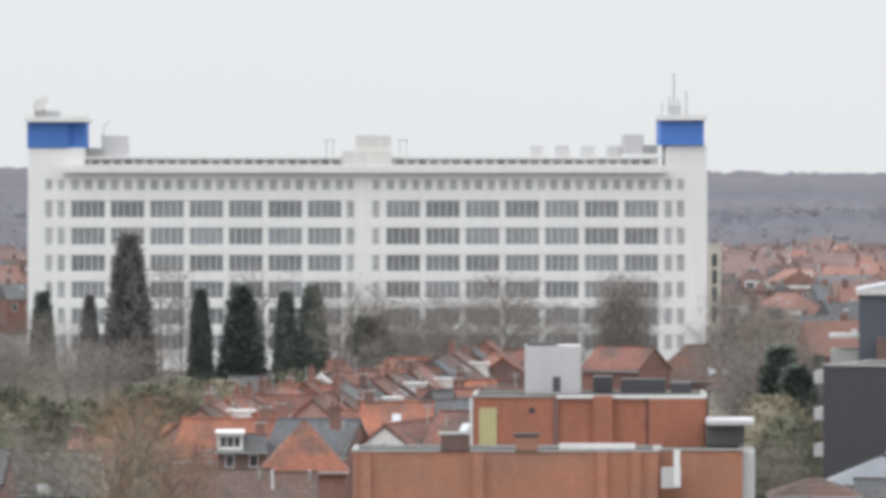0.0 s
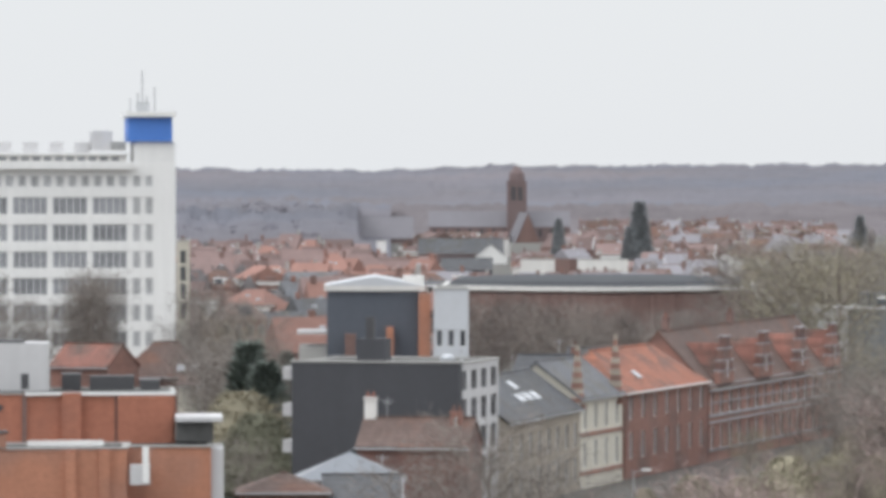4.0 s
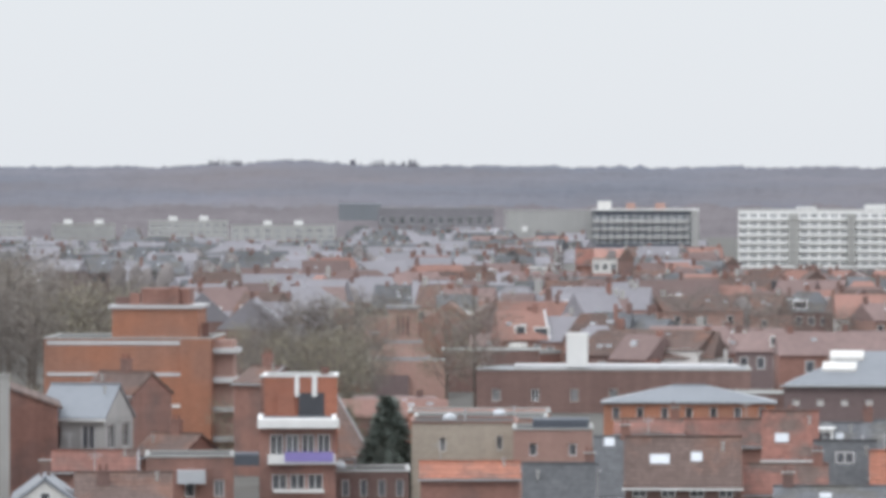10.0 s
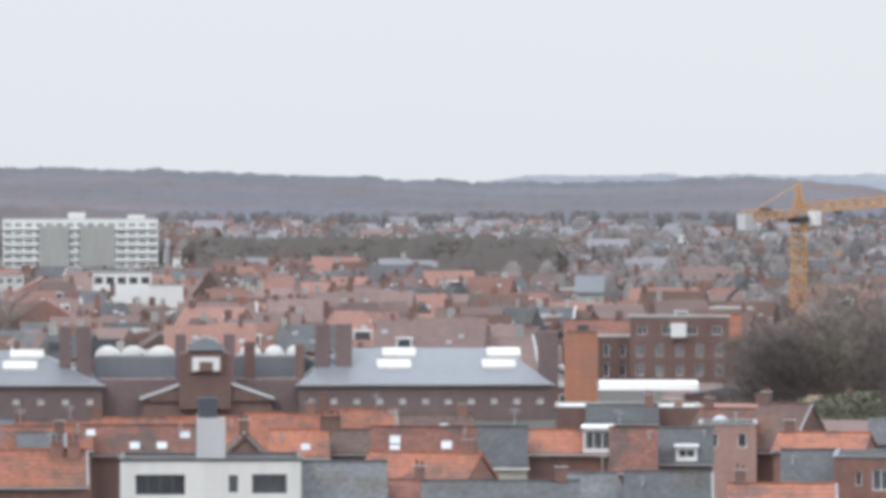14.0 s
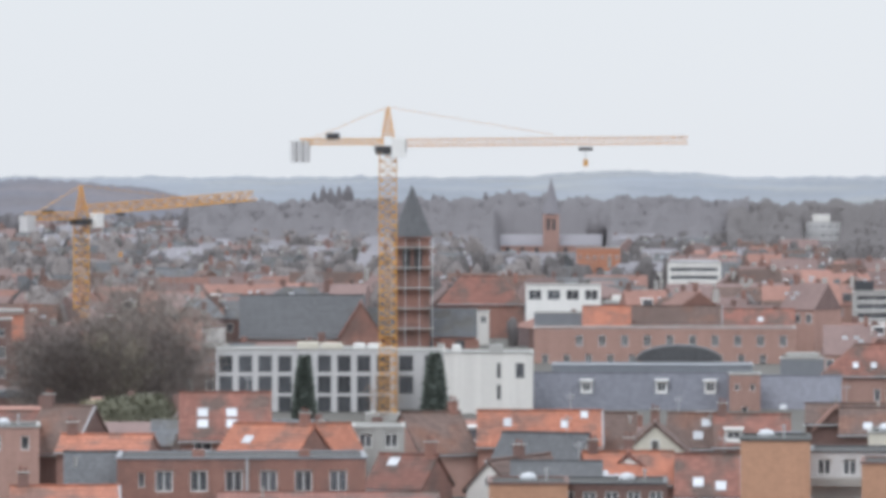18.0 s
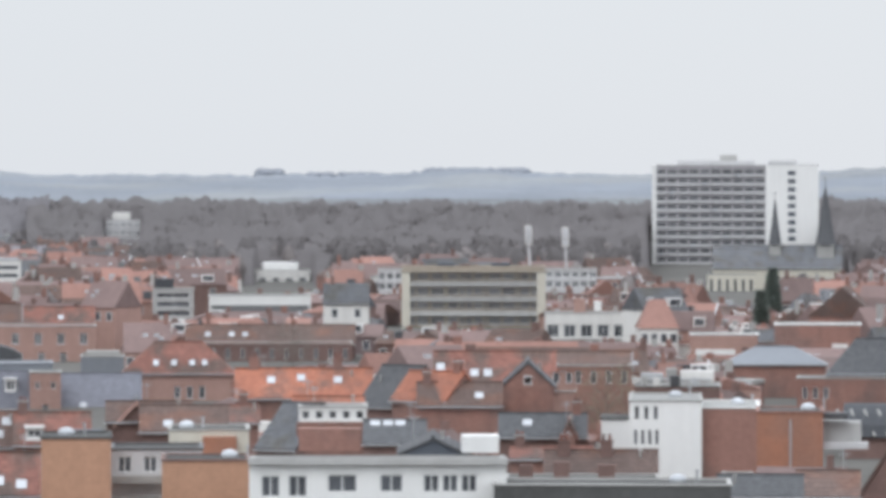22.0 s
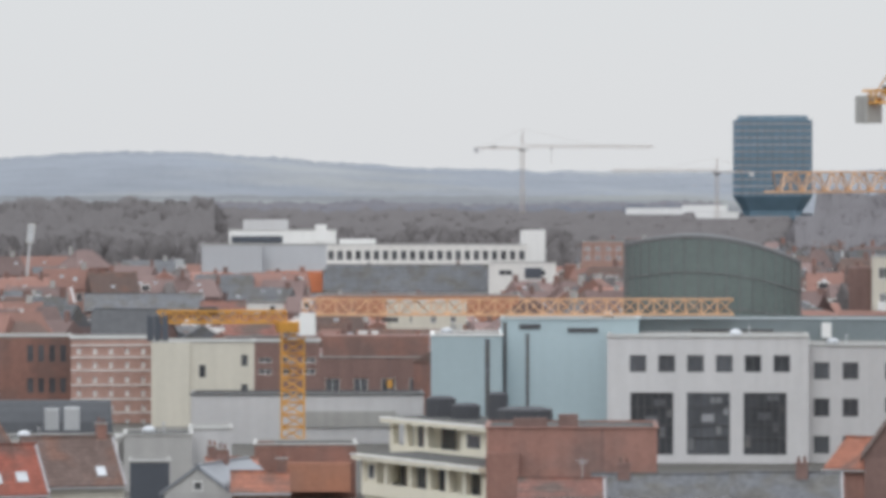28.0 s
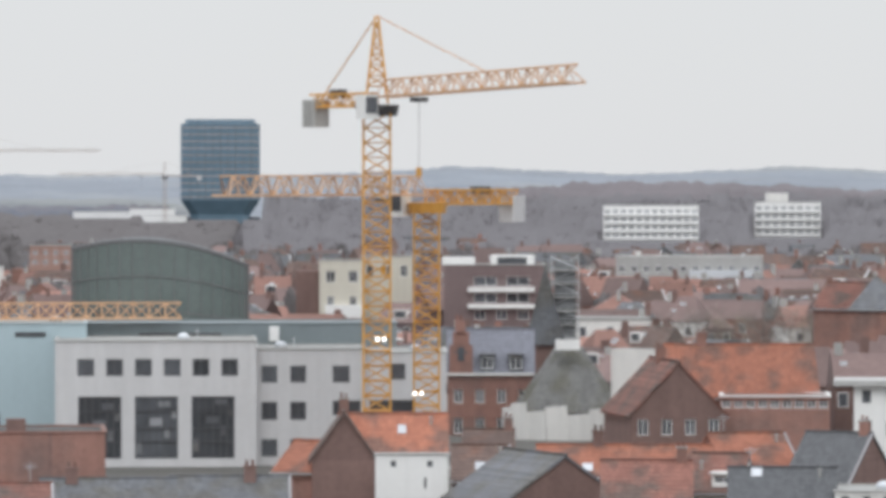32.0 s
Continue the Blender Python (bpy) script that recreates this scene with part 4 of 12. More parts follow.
    part("hook", vbox(tr.x - 0.25, tr.x + 0.25, tr.y - 0.15, tr.y + 0.15, tr.z - rope - 0.8, tr.z - rope), m, tro)
    return root


def street_lamp(x, y, h, arms=2):
    root = thing("street_lamp", "white steel street lamp with flat heads", "lamp", x, y, group="street lamps")
    part("pole", loft([ring(0.11, 0, 8), ring(0.06, h, 8)]), "galvanised", root)
    for sg in ((-1, 1) if arms == 2 else (1,)):
        a = part("arm", rod((0, 0, h - 0.1), (sg * 0.9, 0, h + 0.1), 0.045), "galvanised", root)
        part("lamp_head", vbox(min(sg * 0.7, sg * 1.5), max(sg * 0.7, sg * 1.5), -0.18, 0.18, h + 0.05, h + 0.22), "white_paint", a)


def antenna(parent, x, y, z0, h, r=0.05):
    part("antenna", join([rod((x, y, z0), (x, y, z0 + h), r), rod((x - 0.5, y, z0 + h * 0.7), (x + 0.5, y, z0 + h * 0.7), r * 0.7)]), "galvanised", parent)


def steeple(label, x, y, z0, z1, half, m, wall):
    """A church tower with a pointed roof and a cross."""
    root = thing("church_tower", label, "church", x, y)
    keep(x, y, half * 2, half * 2, z0 - 3)
    part("tower", vbox(-half * 0.75, half * 0.75, -half * 0.75, half * 0.75, 0, z0 + 0.4), wall, root)
    spire(root, "spire", 0, 0, z0, z1, half, m, 8)
    part("cross", join([rod((0, 0, z1 - 0.3), (0, 0, z1 + 1.6), 0.08), rod((-0.5, 0, z1 + 1.0), (0.5, 0, z1 + 1.0), 0.08)]), "dark_steel", root)


def spire(parent, name, x, y, z0, z1, half, m, k=8, base=None):
    """A pointed roof over a square or eight-sided base."""
    part(name, loft([ring(half, z0, k, x, y, 1, math.pi / k), ring(half * 0.55, z0 + (z1 - z0) * 0.42, k, x, y, 1, math.pi / k), ring(0.05, z1, k, x, y, 1, math.pi / k)]), m, parent)


def gable_roof(parent, name, x0, x1, y0, y1, z0, z1, m, along="x", over=0.3):
    """A pitched roof as one solid part."""
    if along == "x":
        g = prism_x([(y0 - over, z0), (y1 + over, z0), ((y0 + y1) / 2, z1)], x0, x1)
    else:
        g = prism_y([(x0 - over, z0), (x1 + over, z0), ((x0 + x1) / 2, z1)][::1], y0, y1)
    return part(name, g, m, parent)


def hip_roof(parent, name, x0, x1, y0, y1, z0, z1, inset, m):
    ym, e = (y0 + y1) / 2, 0.35
    v = [(x0 - e, y0 - e, z0), (x1 + e, y0 - e, z0), (x1 + e, y1 + e, z0), (x0 - e, y1 + e, z0), (x0 + inset, ym, z1), (x1 - inset, ym, z1)]
    return part(name, (v, [(0, 1, 5, 4), (1, 2, 5), (2, 3, 4, 5), (3, 0, 4), (3, 2, 1, 0)]), m, parent)


# ---------------------------------------------------------------- ground
gr_v, gr_f = [], []
GN = 48
for gi in range(GN + 1):
    for gj in range(GN + 1):
        gr_v.append(((gi / GN - 0.5) * 12000, (gj / GN - 0.5) * 12000, 0.0))
for gi in range(GN):
    for gj in range(GN):
        p_ = gi * (GN + 1) + gj
        gr_f.append((p_, p_ + GN + 1, p_ + GN + 2, p_ + 1))
ground = new("ground", mesh((gr_v, gr_f), "earth"))
tagged(ground, "grassy and built-over plain reaching the horizon", "ground", kind="structure")


def pine_line(az0, az1, d, z0, count, h0, h1, seed, m="hazed_wood", label="row of dark pines on the hill crest", round_top=False):
    """Far trees standing close on a crest."""
    rng = random.Random(seed)
    g = []
    for i in range(count):
        a, dd, h = radians(rng.uniform(az0, az1)), d + rng.uniform(-30, 30), rng.uniform(h0, h1)
        cx, cy = dd * math.sin(a), dd * math.cos(a)
        prof = ((0.5, -6.0 / h), (0.62, 0.3), (0.55, 0.7), (0.3, 0.92), (0.04, 1.0)) if round_top else ((0.16, -6.0 / h), (0.2, 0.25), (0.13, 0.6), (0.07, 0.85), (0.01, 1.0))
        g.append(loft([ring(h * r_ * rng.uniform(0.8, 1.2), z0 + h * z_, 6, cx, cy) for r_, z_ in prof]))
    return tagged(new("pine_row", mesh(join(g), m)), label, "woodland", kind="stuff")


# ---------------------------------------------------------------- single large buildings
def curved_hall(label, az0, az1, d, bulge, h, wall_h):
    """A low round hall: curved brick wall, pale cornice and a dark shallow roof."""
    am = radians((az0 + az1) / 2)
    root = thing("round_hall", label, "hall", d * math.sin(am), d * math.cos(am))
    half = d * math.tan(radians((az1 - az0) / 2))
    keep(d * math.sin(am), d * math.cos(am), 2 * half, 40, wall_h - 5)
    k = 28

    def arc(inset, z):
        out = []
        for i in range(k + 1):
            u = -1 + 2 * i / k
            out.append((u * (half - inset), inset + bulge * u * u * 1.0, z))
        return out + [(half - inset, bulge + 30, z), (-(half - inset), bulge + 30, z)]

    part("wall", loft([arc(0, 0), arc(0, wall_h)]), "brick_brown", root)
    part("cornice", loft([arc(-0.5, wall_h + 0.35), arc(-0.5, wall_h + 1.0)]), "old_white", root)
    part("roof", loft([arc(0.2, wall_h + 1.0), arc(1.5, wall_h + 1.8), arc(12, h)]), "dark_felt", root)
    for i in range(-5, 6):
        part("pilaster", vbox(i * half / 6 - 0.3, i * half / 6 + 0.3, bulge * (i / 6) ** 2 - 0.35, bulge * (i / 6) ** 2 + 0.5, 0, wall_h), "brick_brown", root)
    return root


def church(label, x, y, turn, tw, z_tower, z_tip, nave_l, nave_w, z_eave, z_ridge, wall, roof, tower_x=0.0, z_belfry=0.0, cap="dark_slate", lantern=False):
    """A church: nave along x behind a square tower with a pointed roof."""
    root = thing("church", label, "church", x, y, turn)
    keep(x, y, nave_l, nave_w + tw, z_eave - 2)
    tower = part("tower", facade(-tw / 2, tw / 2, 0, z_tower, [(-tw * 0.28, -tw * 0.06, z_tower - tw * 1.0, z_tower - tw * 0.3), (tw * 0.06, tw * 0.28, z_tower - tw * 1.0, z_tower - tw * 0.3)], 0.5), wall, root, at=(tower_x, 0, 0))
    part("tower_body", join([vbox(-tw / 2, tw / 2, 0.5, tw, 0, z_tower), vbox(-tw / 2 - 0.2, tw / 2 + 0.2, -0.2, tw + 0.2, z_tower - 0.5, z_tower)]), wall, root, at=(tower_x, 0, 0))
    part("louvre", vbox(-tw * 0.28, tw * 0.28, 0.42, 0.48, z_tower - tw, z_tower - tw * 0.3), "dark_frame", tower)
    if lantern:
        part("lantern", loft([ring(tw * 0.42, z_tower, 8, tower_x, tw / 2), ring(tw * 0.38, z_tower + (z_tip - z_tower) * 0.5, 8, tower_x, tw / 2), ring(tw * 0.1, z_tip, 8, tower_x, tw / 2)]), cap, root)
    else:
        spire(root, "spire", tower_x, tw / 2, z_tower, z_tip, tw * 0.66, cap, 8)
    part("nave", vbox(-nave_l / 2, nave_l / 2, tw * 0.3, tw * 0.3 + nave_w, 0, z_eave), wall, root)
    gable_roof(root, "nave_roof", -nave_l / 2 - 0.2, nave_l / 2 + 0.2, tw * 0.3, tw * 0.3 + nave_w, z_eave, z_ridge, roof)
    kk = max(3, int(nave_l / 5))
    for i in range(kk):
        cx = -nave_l / 2 + nave_l * (i + 0.5) / kk
        part("window", vbox(cx - 0.7, cx + 0.7, tw * 0.3 - 0.03, tw * 0.3 + 0.1, z_eave * 0.35, z_eave * 0.85), "dark_frame", root)
        part("buttress", vbox(cx + nave_l / kk / 2 - 0.4, cx + nave_l / kk / 2 + 0.4, tw * 0.3 - 1.0, tw * 0.3, 0, z_eave * 0.9), wall, root)
    return root


def office_tower(label, x, y, turn, w, dep, h, z_waist):
    """A blue glass tower on a splayed foot, with a band at every floor."""
    root = thing("office_tower", label, "tower", x, y, turn)
    keep(x, y, w, dep, 8.0)
    ch = w * 0.12

    def oct_(s, z):
        a, b, c = w / 2 * s, dep / 2 * s, ch * s
        return [(-a + c, -b, z), (a - c, -b, z), (a, -b + c, z), (a, b - c, z), (a - c, b, z), (-a + c, b, z), (-a, b - c, z), (-a, -b + c, z)]

    part("glass_shaft", loft([oct_(0.76, 0), oct_(0.76, z_waist - 8), oct_(1.0, z_waist), oct_(1.0, h)]), "tower_glass", root)
    n = int((h - z_waist) / 3.7)
    for i in range(n):
        z = z_waist + (i + 0.3) * (h - z_waist) / n
        part("spandrel", loft([oct_(1.006, z), oct_(1.006, z + 1.1)]), "grey_glass", root)
    part("crown", loft([oct_(0.9, h), oct_(0.88, h + 2.4)]), "tower_glass", root)
    for i in range(9):
        u = (i - 4) / 4 * (w / 2 - ch)
        part("mullion", vbox(u - 0.12, u + 0.12, -dep / 2 - 0.2, -dep / 2, z_waist, h), "dark_frame", root)
    part("podium", vbox(-w * 0.9, w * 0.5, -dep * 0.3, dep * 0.6, 0, 9), "dark_cladding", root)
    return root


def glass_drum(label, x, y, w, dep, h0, h1):
    """An oval hall of green glass with a sloping rim and thin mullions."""
    root = thing("glass_hall", label, "hall", x, y)
    keep(x, y, w, dep, h0 * 0.3)
    k = 40

    def rim(s, f, up=0.0):
        out = []
        for i in range(k):
            a = 2 * math.pi * i / k
            cx, cy = math.cos(a), math.sin(a)
            z = (h0 + (h1 - h0) * (1 - ((cx + 0.25) / 1.25) ** 2 * 0.95)) * f + up
            out.append((w / 2 * s * cx, dep / 2 + dep / 2 * s * cy, z))
        return out

    part("glass_wall", loft([rim(1, 0.0), rim(1.0, 1.0)]), "green_glass", root)
    part("rim", loft([rim(1.01, 1.0, -0.1), rim(1.012, 1.0, 0.35), rim(0.85, 1.0, 0.5)]), "grey_cladding", root)
    lo, hi = rim(1.006, 0.0), rim(1.006, 1.0)
    for i in range(k):
        if math.sin(2 * math.pi * i / k) < 0.25:
            part("mullion", rod(lo[i], hi[i], 0.07), "grey_cladding", root)
    for q in range(1, 4):
        pts = rim(1.006, q / 4)
        part("transom", join([rod(pts[i], pts[(i + 1) % k], 0.09) for i in range(k)]), "grey_cladding", root)
    return root


def floodlight_mast(x, y, h, lean):
    keep(x, y, 5.0, 5, 6.0)
    root = thing("floodlight_mast", "pale concrete stadium floodlight mast", "mast", x, y, group="stadium floodlights")
    part("pole", rod((0, 0, 0), (-lean, 0, h), 0.3, 6), "light_concrete", root)
    k = lean / h * 4.0
    hd = part("lamp_frame", prism_y([(-lean - 0.75 + k, h - 3.6), (-lean + 0.75 + k, h - 3.6), (-lean + 0.75 - k * 0.3, h + 0.6), (-lean - 0.75 - k * 0.3, h + 0.6)], -0.5, 0.3), "old_white", root)
    for i in range(4):
        part("lamp", vbox(-lean - 0.55 + k * (0.6 - i * 0.2), -lean + 0.55 + k * (0.6 - i * 0.2), -0.7, -0.5, h - 3.2 + i * 0.95, h - 2.6 + i * 0.95), "sky_glass", hd)


def cell_wing(root, x0, x1, y0, dep, eave, ridge, wins, inset, lights):
    """A prison wing: brick wall with small windows, zinc hipped roof with rooflight boxes."""
    w = x1 - x0
    ops = bands_to_openings([(eave - 2.2, eave - 1.5, wins, 0.8, 0, w), (eave - 5.0, eave - 4.3, wins, 0.8, 0, w)])
    m = Matrix.Translation((x0, y0, 0))
    wing = part("wing", join([spun(facade(0, w, 0, eave, ops, 0.3), m), vbox(x0, x1, y0 + 0.3, y0 + dep, 0, eave)]), "brick_purple", root)
    for a, b, c, d in ops:
        part("window", vbox(x0 + a, x0 + b, y0 + 0.2, y0 + 0.26, c, d), "old_white", wing)
    hip_roof(root, "zinc_roof", x0, x1, y0, y0 + dep, eave, ridge, inset, "zinc")
    part("gutter", vbox(x0 - 0.4, x1 + 0.4, y0 - 0.55, y0 - 0.36, eave - 0.05, eave + 0.18), "galvanised", root)
    for fx in lights:
        cx = x0 + w * fx
        for q, (a, b) in enumerate(((0.20, 0.30), (0.36, 0.46))):
            za, zb = eave + (ridge - eave) * 2 * a, eave + (ridge - eave) * 2 * b
            cx2 = cx + (0.7 if q else 0)
            part("rooflight", prism_x([(y0 + dep * a, za - 0.1), (y0 + dep * b, zb - 0.1), (y0 + dep * b, zb + 0.4), (y0 + dep * a, za + 0.4)], cx2 - 1.95, cx2 + 1.95), "old_white", root)


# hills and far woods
ridge_of_hills('hill', 'long wooded hill, winter haze painted into its grey', -51.8, 5.12, 2900, 1500, 43, 'hazed_wood', 3, 2.8, 3.6, ((-14.32, 1, 4), (-26.54, 2, -5), (-1, 4, -14)))
pine_line(-15.3, -12.9, 4390, 41.0, 90, 4, 9, 70, 'hazed_wood')
pine_line(13.64, 14.74, 4820, 31.7, 60, 9.6, 11.29, 71, 'hazed_copse', 'copse of far trees on the crest of a hill', True)
pine_line(11.74, 11.98, 4820, 30.08, 17, 10.06, 11.83, 72, 'hazed_copse', 'copse of far trees on the crest of a hill', True)
pine_line(12.23, 13.11, 4820, 29.54, 49, 7.77, 9.14, 73, 'hazed_copse', 'copse of far trees on the crest of a hill', True)
pine_line(10.57, 10.95, 4820, 27.39, 24, 5.49, 6.45, 74, 'hazed_copse', 'copse of far trees on the crest of a hill', True)
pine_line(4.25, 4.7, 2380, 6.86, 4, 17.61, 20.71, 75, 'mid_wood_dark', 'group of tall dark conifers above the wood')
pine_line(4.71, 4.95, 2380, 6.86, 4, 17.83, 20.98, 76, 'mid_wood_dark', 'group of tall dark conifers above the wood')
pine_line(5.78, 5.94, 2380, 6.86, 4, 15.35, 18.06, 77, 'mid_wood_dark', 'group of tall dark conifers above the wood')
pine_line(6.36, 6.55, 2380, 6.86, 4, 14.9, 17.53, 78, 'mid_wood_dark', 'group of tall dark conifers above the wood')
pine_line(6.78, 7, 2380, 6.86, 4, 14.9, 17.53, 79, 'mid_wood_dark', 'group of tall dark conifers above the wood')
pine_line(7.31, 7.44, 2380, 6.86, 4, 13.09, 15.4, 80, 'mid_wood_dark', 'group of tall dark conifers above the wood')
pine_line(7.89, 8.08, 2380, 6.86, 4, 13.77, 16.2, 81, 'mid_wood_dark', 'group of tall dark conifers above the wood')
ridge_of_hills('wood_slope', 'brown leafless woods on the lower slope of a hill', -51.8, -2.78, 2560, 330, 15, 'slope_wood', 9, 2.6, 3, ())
ridge_of_hills('far_hill', 'far hills with fields, pale blue from painted haze', -4.06, 46.2, 3600, 1250, 36, 'hazed_hill_blue', 5, 2, 4, ((7.96, 0.9, 6), (14.14, 0.7, 6), (21.46, 2.6, 19), (31.35, 1.2, 8), (35.05, 1.2, 8)))
ridge_of_hills('field_slope', 'fields on a gentle slope, paled by painted haze', 8.86, 29.37, 2800, 850, 17, 'hazed_field', 8, 1, 3, ())

ridge_of_hills('wooded_hill', 'wooded hill edge beyond the last roofs', 29.2, 44.0, 2250, 450, 24, 'slope_wood', 12, 2.6, 2.2, ((33.5, 1.6, 5),))

